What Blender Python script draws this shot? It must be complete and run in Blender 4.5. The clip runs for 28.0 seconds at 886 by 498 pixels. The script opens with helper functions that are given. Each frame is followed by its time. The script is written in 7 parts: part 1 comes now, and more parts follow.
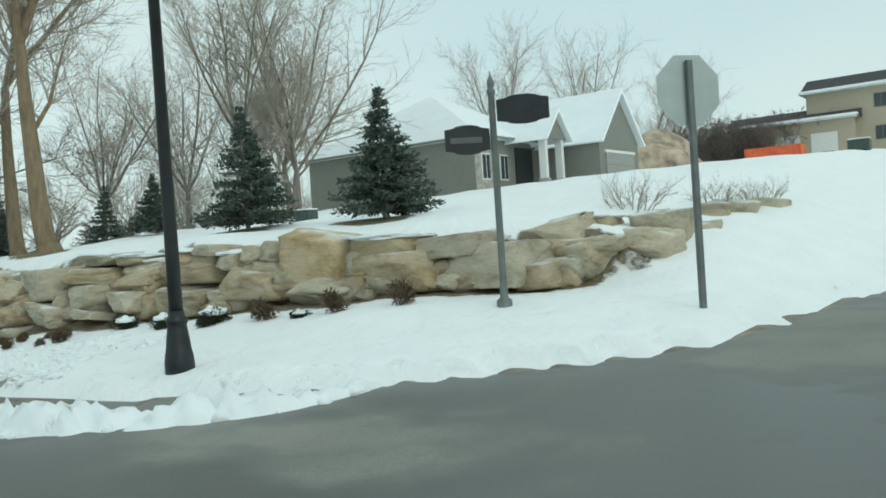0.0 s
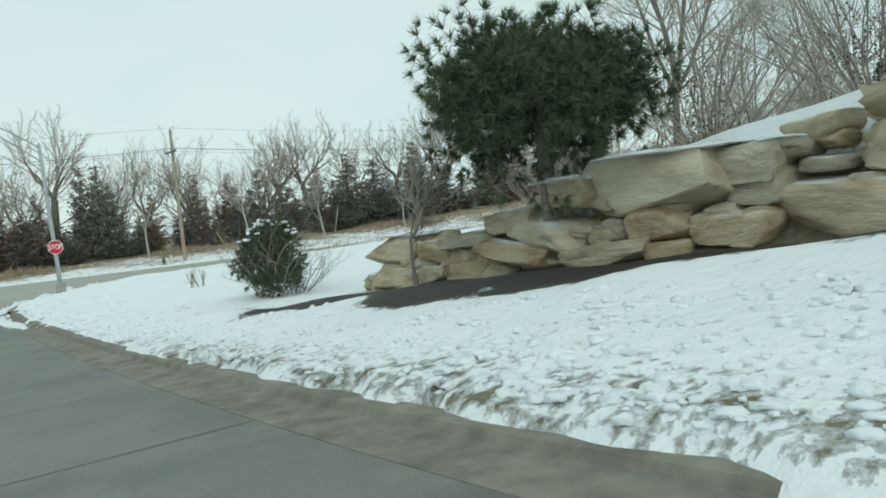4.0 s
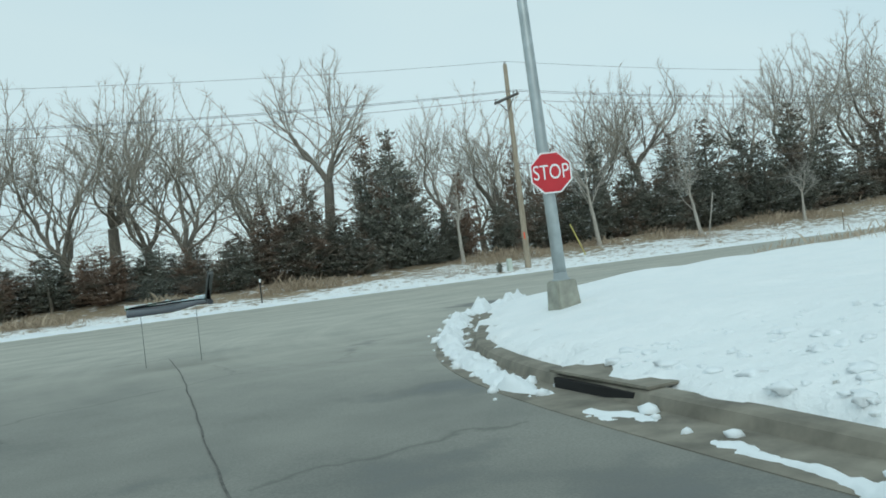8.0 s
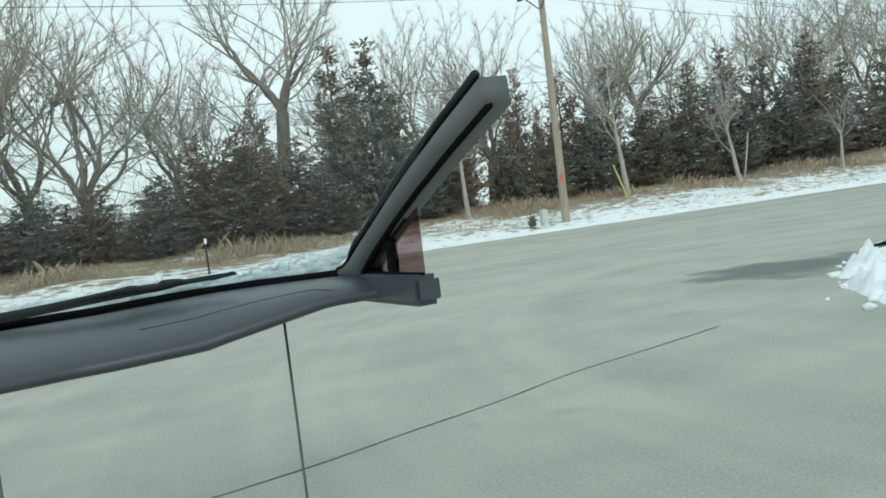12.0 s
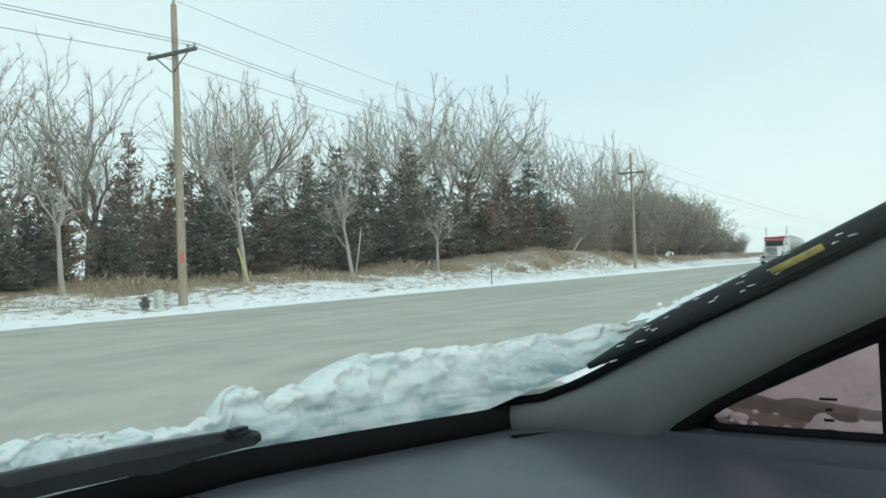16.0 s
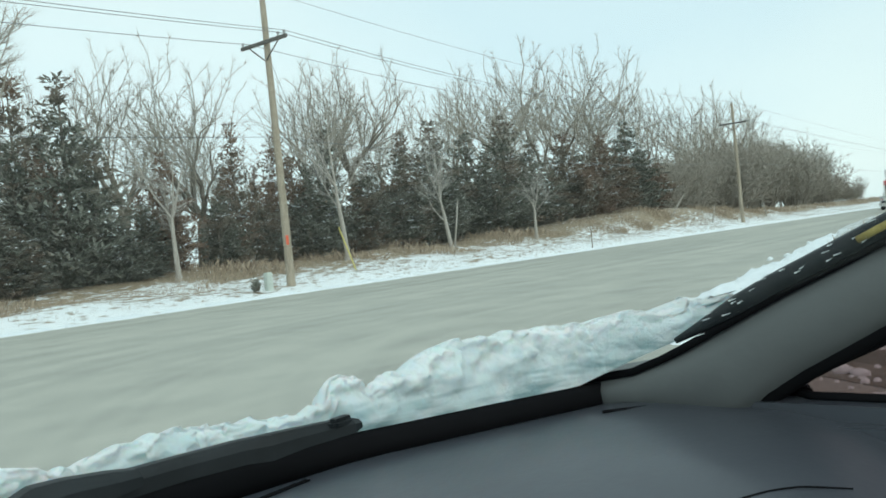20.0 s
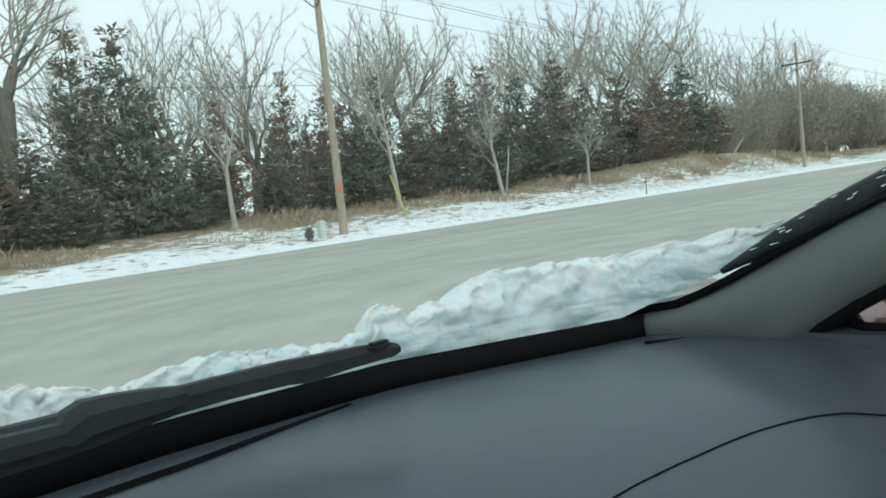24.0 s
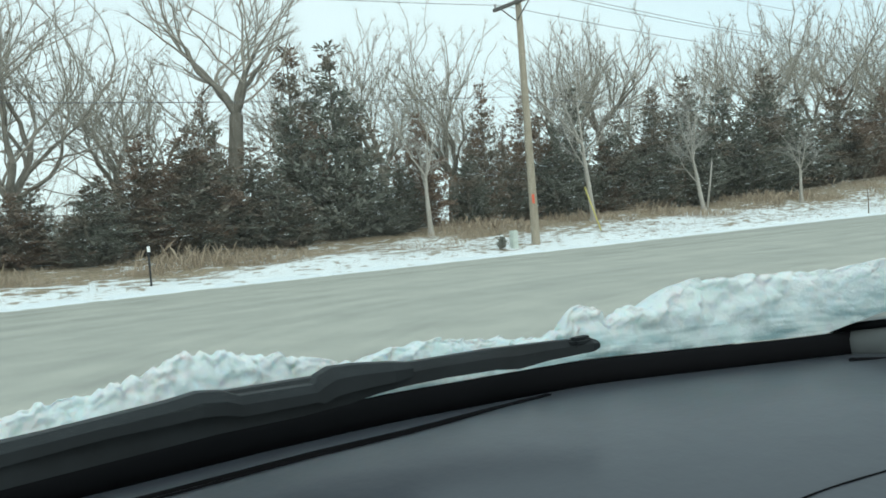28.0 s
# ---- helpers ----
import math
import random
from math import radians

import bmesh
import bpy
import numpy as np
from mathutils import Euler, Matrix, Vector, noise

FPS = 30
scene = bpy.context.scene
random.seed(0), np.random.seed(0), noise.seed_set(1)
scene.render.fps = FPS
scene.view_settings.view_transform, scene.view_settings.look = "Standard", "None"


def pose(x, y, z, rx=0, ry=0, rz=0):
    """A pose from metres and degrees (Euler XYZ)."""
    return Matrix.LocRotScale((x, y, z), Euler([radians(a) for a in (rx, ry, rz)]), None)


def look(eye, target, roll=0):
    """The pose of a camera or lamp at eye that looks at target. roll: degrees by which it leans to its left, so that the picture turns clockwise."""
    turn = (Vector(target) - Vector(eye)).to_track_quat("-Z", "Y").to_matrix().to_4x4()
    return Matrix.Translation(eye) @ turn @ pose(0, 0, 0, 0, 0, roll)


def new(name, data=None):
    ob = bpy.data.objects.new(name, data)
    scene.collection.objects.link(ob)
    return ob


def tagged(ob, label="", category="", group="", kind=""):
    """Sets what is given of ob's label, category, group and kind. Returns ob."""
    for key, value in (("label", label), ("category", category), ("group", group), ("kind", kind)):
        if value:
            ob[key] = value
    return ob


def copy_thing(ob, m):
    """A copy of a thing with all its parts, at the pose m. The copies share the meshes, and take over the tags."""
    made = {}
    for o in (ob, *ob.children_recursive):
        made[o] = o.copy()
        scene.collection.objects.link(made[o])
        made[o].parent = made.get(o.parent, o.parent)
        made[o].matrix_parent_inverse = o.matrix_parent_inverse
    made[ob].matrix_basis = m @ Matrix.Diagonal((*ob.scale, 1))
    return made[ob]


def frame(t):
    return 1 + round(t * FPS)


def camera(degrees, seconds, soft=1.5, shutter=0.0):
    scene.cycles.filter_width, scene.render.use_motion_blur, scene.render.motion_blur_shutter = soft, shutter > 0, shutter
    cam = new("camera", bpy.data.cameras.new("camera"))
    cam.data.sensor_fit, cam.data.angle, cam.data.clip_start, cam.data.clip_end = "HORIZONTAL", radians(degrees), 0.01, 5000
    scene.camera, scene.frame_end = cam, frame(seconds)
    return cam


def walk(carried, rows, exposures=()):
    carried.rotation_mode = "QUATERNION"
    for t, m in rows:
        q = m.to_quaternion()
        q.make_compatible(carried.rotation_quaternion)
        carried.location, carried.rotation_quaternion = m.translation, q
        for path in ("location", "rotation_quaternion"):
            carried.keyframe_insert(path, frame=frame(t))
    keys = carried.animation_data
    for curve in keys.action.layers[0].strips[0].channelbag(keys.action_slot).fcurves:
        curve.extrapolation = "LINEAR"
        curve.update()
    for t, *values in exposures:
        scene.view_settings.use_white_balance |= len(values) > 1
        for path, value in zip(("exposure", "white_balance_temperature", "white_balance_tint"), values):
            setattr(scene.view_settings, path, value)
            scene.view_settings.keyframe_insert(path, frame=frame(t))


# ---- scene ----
cam = camera(58.3, 28.0, soft=1.7)
PATH = [
    (0.0, pose(0.484, -69.212, 4.047, 89.11, 3.80, -53.31)),
    (0.5, pose(1.241, -65.803, 3.889, 87.82, 3.20, -51.18)),
    (1.0, pose(1.096, -62.910, 3.907, 86.96, 3.40, -49.91)),
    (1.5, pose(1.405, -59.438, 3.599, 87.79, 3.60, -47.45)),
    (2.0, pose(1.396, -56.215, 3.399, 87.44, 4.50, -43.72)),
    (2.5, pose(1.504, -52.445, 3.252, 86.84, 4.79, -38.80)),
    (3.0, pose(1.001, -49.057, 2.809, 86.98, 3.79, -37.08)),
    (3.5, pose(0.114, -45.505, 2.639, 86.55, 5.19, -36.94)),
    (4.0, pose(0.057, -41.468, 2.343, 87.03, 5.79, -34.55)),
    (4.5, pose(0.041, -37.472, 2.143, 87.43, 7.29, -30.43)),
    (6.5, pose(-0.406, -21.608, 1.460, 91.17, 5.65, -20.27)),
    (7.0, pose(-0.357, -18.710, 1.381, 91.98, 5.12, -19.29)),
    (7.5, pose(-0.322, -15.966, 1.316, 91.47, 5.29, -20.59)),
    (8.0, pose(-0.292, -13.603, 1.301, 90.52, 6.64, -21.90)),
    (8.5, pose(-0.250, -11.536, 1.237, 90.12, 6.72, -22.91)),
    (9.0, pose(-0.187, -9.672, 1.239, 89.94, 7.44, -24.81)),
    (9.5, pose(-0.116, -7.954, 1.211, 89.70, 7.69, -26.08)),
    (10.0, pose(-0.172, -6.198, 1.058, 90.17, 8.50, -25.89)),
    (10.5, pose(-0.208, -4.762, 1.073, 90.06, 9.11, -26.47)),
    (11.0, pose(-0.090, -3.373, 1.152, 88.39, 8.24, -27.67)),
    (11.5, pose(-0.033, -2.660, 1.193, 87.18, 7.34, -28.31)),
    (13.5, pose(0.136, 0.139, 1.216, 89.83, 4.90, -43.09)),
    (14.0, pose(0.183, 0.174, 1.207, 89.97, 2.50, -52.03)),
    (14.5, pose(0.189, 0.176, 1.201, 91.18, 1.40, -54.09)),
    (15.0, pose(0.214, 0.221, 1.181, 91.49, 1.00, -54.09)),
    (15.5, pose(0.219, 0.207, 1.194, 91.06, 1.60, -56.60)),
    (16.0, pose(0.226, 0.206, 1.201, 91.26, 2.30, -58.20)),
    (16.5, pose(0.227, 0.213, 1.202, 91.55, 1.10, -58.24)),
    (17.0, pose(0.220, 0.218, 1.203, 91.72, 0.70, -56.96)),
    (17.5, pose(0.219, 0.215, 1.204, 91.43, 1.40, -55.56)),
    (18.0, pose(0.217, 0.207, 1.203, 90.34, 2.90, -54.69)),
    (18.5, pose(0.194, 0.192, 1.205, 89.60, 4.10, -53.14)),
    (19.0, pose(0.196, 0.180, 1.216, 90.03, 5.80, -51.05)),
    (19.5, pose(0.204, 0.171, 1.221, 90.06, 6.00, -50.68)),
    (20.0, pose(0.209, 0.175, 1.218, 89.54, 5.80, -51.06)),
    (20.5, pose(0.203, 0.169, 1.216, 88.88, 6.20, -50.56)),
    (21.0, pose(0.218, 0.169, 1.217, 88.27, 6.80, -49.89)),
    (21.5, pose(0.221, 0.176, 1.210, 87.81, 6.70, -49.50)),
    (23.5, pose(0.215, 0.167, 1.208, 86.04, 7.38, -48.21)),
    (24.0, pose(0.217, 0.170, 1.200, 86.17, 6.19, -47.34)),
    (24.5, pose(0.200, 0.165, 1.186, 86.06, 4.29, -45.74)),
    (25.0, pose(0.196, 0.171, 1.179, 85.51, 4.19, -44.17)),
    (25.5, pose(0.175, 0.145, 1.187, 85.34, 4.98, -42.44)),
    (26.0, pose(0.184, 0.152, 1.190, 85.97, 4.69, -40.51)),
    (26.5, pose(0.155, 0.131, 1.198, 86.64, 4.69, -37.64)),
    (27.0, pose(0.162, 0.132, 1.200, 87.35, 4.89, -35.69)),
    (27.5, pose(0.171, 0.140, 1.196, 87.99, 4.70, -34.38)),
    (28.0, pose(0.166, 0.131, 1.197, 88.25, 4.50, -33.46)),
]
walk(cam, PATH, exposures=[(0.0, -0.22, 6600, 5), (4.5, -0.24, 6600, 6), (7.0, -0.36, 6150, 6), (9.0, -0.18, 6350, 7), (13.5, 0.06, 6500, 8), (20.0, 0.13, 6500, 8), (28.0, 0.18, 6500, 9)])

# ---- light: a white winter overcast with a veiled sun ----
world = bpy.data.worlds.new("overcast")
scene.world = world
world.use_nodes = True
wn = world.node_tree
wn.nodes.clear()
w_out = wn.nodes.new("ShaderNodeOutputWorld")
w_bg = wn.nodes.new("ShaderNodeBackground")
w_sky = wn.nodes.new("ShaderNodeTexSky")
w_sky.sky_type = "NISHITA"
w_sky.sun_disc = False
w_sky.sun_elevation = radians(32)
w_sky.sun_rotation = radians(200)
w_dim = wn.nodes.new("ShaderNodeVectorMath")
w_dim.operation = "SCALE"
w_dim.inputs["Scale"].default_value = 0.085
w_co = wn.nodes.new("ShaderNodeTexCoord")
w_map = wn.nodes.new("ShaderNodeMapping")
w_map.inputs["Scale"].default_value = (1.0, 1.0, 2.2)
w_noise = wn.nodes.new("ShaderNodeTexNoise")
w_noise.inputs["Scale"].default_value = 1.5
w_noise.inputs["Detail"].default_value = 3.0
w_ramp = wn.nodes.new("ShaderNodeValToRGB")
w_ramp.color_ramp.elements[0].position = 0.36
w_ramp.color_ramp.elements[0].color = (0.565, 0.725, 0.765, 1)
w_ramp.color_ramp.elements[1].position = 0.62
w_ramp.color_ramp.elements[1].color = (0.655, 0.785, 0.785, 1)
w_mix = wn.nodes.new("ShaderNodeMix")
w_mix.data_type = "RGBA"
w_mix.inputs["Factor"].default_value = 0.86
wn.links.new(w_co.outputs["Generated"], w_map.inputs["Vector"])
wn.links.new(w_map.outputs["Vector"], w_noise.inputs["Vector"])
wn.links.new(w_noise.outputs["Fac"], w_ramp.inputs["Fac"])
wn.links.new(w_sky.outputs["Color"], w_dim.inputs[0])
wn.links.new(w_dim.outputs["Vector"], w_mix.inputs["A"])
wn.links.new(w_ramp.outputs["Color"], w_mix.inputs["B"])
wn.links.new(w_mix.outputs["Result"], w_bg.inputs["Color"])
w_bg.inputs["Strength"].default_value = 1.3
wn.links.new(w_bg.outputs["Background"], w_out.inputs["Surface"])
sun = new("sun", bpy.data.lights.new("sun", "SUN"))
sun.data.energy, sun.data.angle, sun.data.color = 0.7, radians(25), (0.95, 1.0, 0.93)
sun.matrix_world = look((0, 0, 60), (20, 55, 22))

# ---- materials ----
def material(name):
    m = bpy.data.materials.new(name)
    m.use_nodes = True
    nt = m.node_tree
    return m, nt, nt.nodes["Principled BSDF"]


def node(nt, kind, **values):
    n = nt.nodes.new(kind)
    for k, v in values.items():
        n.inputs[k.replace("_", " ")].default_value = v
    return n


def ramp(nt, fac, stops):
    r = nt.nodes.new("ShaderNodeValToRGB")
    while len(r.color_ramp.elements) < len(stops):
        r.color_ramp.elements.new(0.5)
    for e, (p, c) in zip(r.color_ramp.elements, stops):
        e.position, e.color = p, (*c, 1) if len(c) == 3 else c
    nt.links.new(fac, r.inputs["Fac"])
    return r.outputs["Color"]


def blend(nt, fac, a, b, mode="MIX"):
    m = nt.nodes.new("ShaderNodeMix")
    m.data_type, m.blend_type = "RGBA", mode
    for sock, v in (("Factor", fac), ("A", a), ("B", b)):
        if isinstance(v, (int, float)):
            m.inputs[sock].default_value = v
        elif isinstance(v, tuple):
            m.inputs[sock].default_value = (*v, 1)
        else:
            nt.links.new(v, m.inputs[sock])
    return m.outputs["Result"]


def maths(nt, op, a, b=0.0, c=None):
    m = nt.nodes.new("ShaderNodeMath")
    m.operation = op
    for i, v in enumerate((a, b) if c is None else (a, b, c)):
        if isinstance(v, (int, float)):
            m.inputs[i].default_value = v
        else:
            nt.links.new(v, m.inputs[i])
    return m.outputs[0]


def coords(nt, kind="Object", scale=(1, 1, 1)):
    co = nt.nodes.new("ShaderNodeTexCoord")
    mp = nt.nodes.new("ShaderNodeMapping")
    mp.inputs["Scale"].default_value = scale
    nt.links.new(co.outputs[kind], mp.inputs["Vector"])
    return mp.outputs["Vector"]


def noise_of(nt, vec, scale, detail=4.0, rough=0.55):
    n = node(nt, "ShaderNodeTexNoise", Scale=scale, Detail=detail, Roughness=rough)
    nt.links.new(vec, n.inputs["Vector"])
    return n.outputs["Fac"]


def bump(nt, bsdf, height, strength=0.4, distance=0.02):
    b = node(nt, "ShaderNodeBump", Strength=strength, Distance=distance)
    nt.links.new(height, b.inputs["Height"])
    nt.links.new(b.outputs["Normal"], bsdf.inputs["Normal"])


def attr(nt, name):
    a = nt.nodes.new("ShaderNodeAttribute")
    a.attribute_name = name
    return a.outputs["Fac"]


def plain(name, color, rough=0.6, metal=0.0, vary=0.12, scale=6.0, bumpy=0.0, kind="Object", shine=0.5):
    """A paint, plastic or metal with faint blotches and grain."""
    m, nt, b = material(name)
    vec = coords(nt, kind)
    n = noise_of(nt, vec, scale)
    dark = tuple(c * (1 - vary) for c in color)
    light = tuple(min(1, c * (1 + vary)) for c in color)
    nt.links.new(ramp(nt, n, [(0.3, dark), (0.7, light)]), b.inputs["Base Color"])
    b.inputs["Roughness"].default_value, b.inputs["Metallic"].default_value = rough, metal
    if bumpy:
        bump(nt, b, noise_of(nt, vec, scale * 12), bumpy, 0.004)
    b.inputs["Specular IOR Level"].default_value = shine
    return m


def snow_material(name, color=(0.87, 0.91, 0.93), crust=1.0):
    m, nt, b = material(name)
    vec = coords(nt)
    n1, n2 = noise_of(nt, vec, 1.3), noise_of(nt, vec, 14.0, 5)
    nt.links.new(ramp(nt, n1, [(0.3, tuple(c * 0.95 for c in color)), (0.7, color)]), b.inputs["Base Color"])
    b.inputs["Roughness"].default_value = 0.65
    bump(nt, b, maths(nt, "ADD", maths(nt, "MULTIPLY", n1, 2.0), maths(nt, "MULTIPLY", n2, 0.5)), 0.5 * crust, 0.05)
    return m


def ground_material():
    """Thin snow over winter grass; the attribute bare says how much grass and soil shows."""
    m, nt, b = material("snowy_grass")
    vec = coords(nt)
    fine, mid, wide = noise_of(nt, vec, 9.0, 6, 0.65), noise_of(nt, vec, 1.7, 4), noise_of(nt, vec, 0.25, 3)
    streak = noise_of(nt, coords(nt, "Object", (1.1, 0.95, 1)), 3.0, 5, 0.62)
    bare = attr(nt, "bare")
    mix = maths(nt, "ADD", maths(nt, "MULTIPLY", fine, 0.58), maths(nt, "MULTIPLY", streak, 0.42))
    tussock = maths(nt, "ADD", maths(nt, "MULTIPLY", noise_of(nt, coords(nt, "Object", (0.8, 1.5, 1)), 2.6, 3, 0.6), 1.15), -0.075)
    dry = attr(nt, "dry")
    mix = maths(nt, "ADD", maths(nt, "MULTIPLY", mix, maths(nt, "SUBTRACT", 1.0, dry)), maths(nt, "MULTIPLY", tussock, dry))
    edge = maths(nt, "SUBTRACT", maths(nt, "ADD", mix, maths(nt, "MULTIPLY", bare, 0.62)), 0.76)
    show = maths(nt, "MULTIPLY", edge, 9.0)
    clamp = nt.nodes.new("ShaderNodeClamp")
    nt.links.new(show, clamp.inputs["Value"])
    soil = attr(nt, "soil")
    grass = ramp(nt, fine, [(0.25, (0.05, 0.06, 0.03)), (0.5, (0.13, 0.125, 0.06)), (0.75, (0.24, 0.20, 0.11))])
    straw = ramp(nt, fine, [(0.25, (0.17, 0.13, 0.09)), (0.5, (0.36, 0.28, 0.19)), (0.75, (0.52, 0.42, 0.30))])
    mulch = ramp(nt, fine, [(0.3, (0.012, 0.010, 0.009)), (0.7, (0.05, 0.04, 0.033))])
    under = blend(nt, attr(nt, "dry"), grass, straw)
    under = blend(nt, soil, under, mulch)
    white = ramp(nt, mid, [(0.3, (0.88, 0.915, 0.925)), (0.7, (0.94, 0.958, 0.96))])
    nt.links.new(blend(nt, clamp.outputs["Result"], white, under), b.inputs["Base Color"])
    b.inputs["Roughness"].default_value = 0.75
    clods = noise_of(nt, vec, 5.0, 4, 0.6)
    bump(nt, b, maths(nt, "ADD", maths(nt, "ADD", maths(nt, "SUBTRACT", mid, maths(nt, "MULTIPLY", clamp.outputs["Result"], 0.7)), maths(nt, "MULTIPLY", fine, 0.35)), maths(nt, "MULTIPLY", clods, 0.9)), 0.7, 0.10)
    return m


def pavement_material(name, light, dark, wet, wet_at=0.62, along=(1, 1, 1), pale=None, bend=(10.5, 0.5, 0)):
    m, nt, b = material(name)
    vec = coords(nt)
    fine, mid = noise_of(nt, vec, 60.0, 3), noise_of(nt, vec, 0.8, 5)
    tracks = noise_of(nt, coords(nt, "Object", along), 0.55, 4, 0.5)
    base = ramp(nt, maths(nt, "ADD", maths(nt, "MULTIPLY", mid, 0.4), maths(nt, "MULTIPLY", tracks, 0.6)), [(0.36, dark), (0.62, light)])
    if pale:
        sweep = nt.nodes.new("ShaderNodeVectorMath")
        sweep.operation = "DISTANCE"
        nt.links.new(vec, sweep.inputs[0])
        sweep.inputs[1].default_value = bend
        flat_ = nt.nodes.new("ShaderNodeCombineXYZ")
        nt.links.new(sweep.outputs["Value"], flat_.inputs[0])
        arcs = noise_of(nt, flat_.outputs[0], 1.5, 4, 0.6)
        turn = maths(nt, "MULTIPLY", ramp(nt, maths(nt, "DIVIDE", sweep.outputs["Value"], 30.0), [(0.08, (0, 0, 0)), (0.25, (1, 1, 1)), (0.42, (1, 1, 1)), (0.6, (0, 0, 0))]), 0.55)
        long_ = noise_of(nt, coords(nt, "Object", (0.06, 1.4, 1)), 0.75, 5, 0.55)
        lines = blend(nt, turn, long_, arcs)
        base2 = ramp(nt, maths(nt, "ADD", maths(nt, "MULTIPLY", mid, 0.35), maths(nt, "MULTIPLY", lines, 0.65)), [(0.41, pale[1]), (0.57, pale[0])])
        base = blend(nt, attr(nt, "pale"), base, base2)
    base = blend(nt, 0.35, base, ramp(nt, fine, [(0.3, (0.3, 0.3, 0.3)), (0.7, (0.75, 0.75, 0.75))]), "OVERLAY")
    damp = attr(nt, "damp")
    wn_ = maths(nt, "ADD", noise_of(nt, vec, 0.42, 5, 0.6), maths(nt, "MULTIPLY", damp, 0.3))
    dry_ = maths(nt, "ADD", maths(nt, "MULTIPLY", attr(nt, "pale"), 0.09), wet_at)
    wetness = maths(nt, "MULTIPLY", maths(nt, "SUBTRACT", wn_, dry_), 9.0)
    clamp = nt.nodes.new("ShaderNodeClamp")
    nt.links.new(wetness, clamp.inputs["Value"])
    col = blend(nt, clamp.outputs["Result"], base, wet)
    vor = node(nt, "ShaderNodeTexVoronoi", Scale=0.16)
    vor.feature = "DISTANCE_TO_EDGE"
    wob = nt.nodes.new("ShaderNodeVectorMath")
    wob.operation = "ADD"
    nz = node(nt, "ShaderNodeTexNoise", Scale=0.9, Detail=4.0)
    nt.links.new(vec, nz.inputs["Vector"])
    nt.links.new(vec, wob.inputs[0])
    nt.links.new(nz.outputs["Color"], wob.inputs[1])
    nt.links.new(wob.outputs["Vector"], vor.inputs["Vector"])
    crack = ramp(nt, vor.outputs["Distance"], [(0.0, (1, 1, 1)), (0.006, (0, 0, 0))])
    crack = maths(nt, "MULTIPLY", crack, maths(nt, "GREATER_THAN", noise_of(nt, vec, 0.12, 2), 0.52))
    nt.links.new(blend(nt, maths(nt, "MULTIPLY", crack, maths(nt, "SUBTRACT", 0.42, maths(nt, "MULTIPLY", attr(nt, "pale"), 0.34))), col, (0.05, 0.05, 0.045)), b.inputs["Base Color"])
    nt.links.new(maths(nt, "SUBTRACT", 0.85, maths(nt, "MULTIPLY", clamp.outputs["Result"], 0.42)), b.inputs["Roughness"])
    bump(nt, b, maths(nt, "SUBTRACT", fine, crack), 0.15, 0.004)
    return m


def boulder_material():
    m, nt, b = material("quarried_limestone")
    vec = coords(nt)
    info = nt.nodes.new("ShaderNodeObjectInfo")
    shift = nt.nodes.new("ShaderNodeVectorMath")
    shift.operation = "ADD"
    nt.links.new(vec, shift.inputs[0])
    nt.links.new(info.outputs["Location"], shift.inputs[1])
    v = shift.outputs["Vector"]
    n1, n2, n3 = noise_of(nt, v, 2.2, 5, 0.6), noise_of(nt, v, 11.0, 5, 0.65), noise_of(nt, v, 0.9, 3)
    strata = noise_of(nt, coords(nt, "Object", (1.0, 1.0, 1.15)), 3.2, 6, 0.7)
    tone = ramp(nt, info.outputs["Random"], [(0.0, (0.36, 0.33, 0.26)), (0.18, (0.72, 0.65, 0.48)), (0.36, (0.58, 0.38, 0.15)), (0.50, (0.47, 0.44, 0.36)), (0.64, (0.76, 0.69, 0.52)), (0.82, (0.42, 0.30, 0.17)), (1.0, (0.62, 0.43, 0.19))])
    stain = ramp(nt, n1, [(0.36, (0.15, 0.105, 0.06)), (0.47, (0.50, 0.42, 0.29)), (0.62, (0.74, 0.68, 0.54))])
    col = blend(nt, 0.46, tone, stain)
    col = blend(nt, maths(nt, "MULTIPLY", n3, 0.4), col, ramp(nt, n2, [(0.3, (0.2, 0.175, 0.13)), (0.65, (0.6, 0.53, 0.41))]))
    up = nt.nodes.new("ShaderNodeNewGeometry")
    sep = nt.nodes.new("ShaderNodeSeparateXYZ")
    nt.links.new(up.outputs["Normal"], sep.inputs["Vector"])
    cap = maths(nt, "MULTIPLY", maths(nt, "SUBTRACT", maths(nt, "ADD", sep.outputs["Z"], maths(nt, "MULTIPLY", n1, 0.5)), 1.2), 9.0)
    cl = nt.nodes.new("ShaderNodeClamp")
    nt.links.new(cap, cl.inputs["Value"])
    nt.links.new(blend(nt, cl.outputs["Result"], col, (0.85, 0.89, 0.91)), b.inputs["Base Color"])
    b.inputs["Roughness"].default_value = 0.9
    bump(nt, b, maths(nt, "ADD", maths(nt, "MULTIPLY", n2, 0.7), strata), 0.8, 0.09)
    return m


def bark_material(name, dark, light, scale=7.0):
    m, nt, b = material(name)
    v = coords(nt, "Object", (1, 1, 0.22))
    n = noise_of(nt, v, scale, 5, 0.65)
    w = noise_of(nt, coords(nt), 1.1, 3)
    col = blend(nt, maths(nt, "MULTIPLY", w, 0.5), ramp(nt, n, [(0.3, dark), (0.7, light)]), light)
    nt.links.new(col, b.inputs["Base Color"])
    b.inputs["Roughness"].default_value = 0.95
    bump(nt, b, n, 0.6, 0.03)
    return m


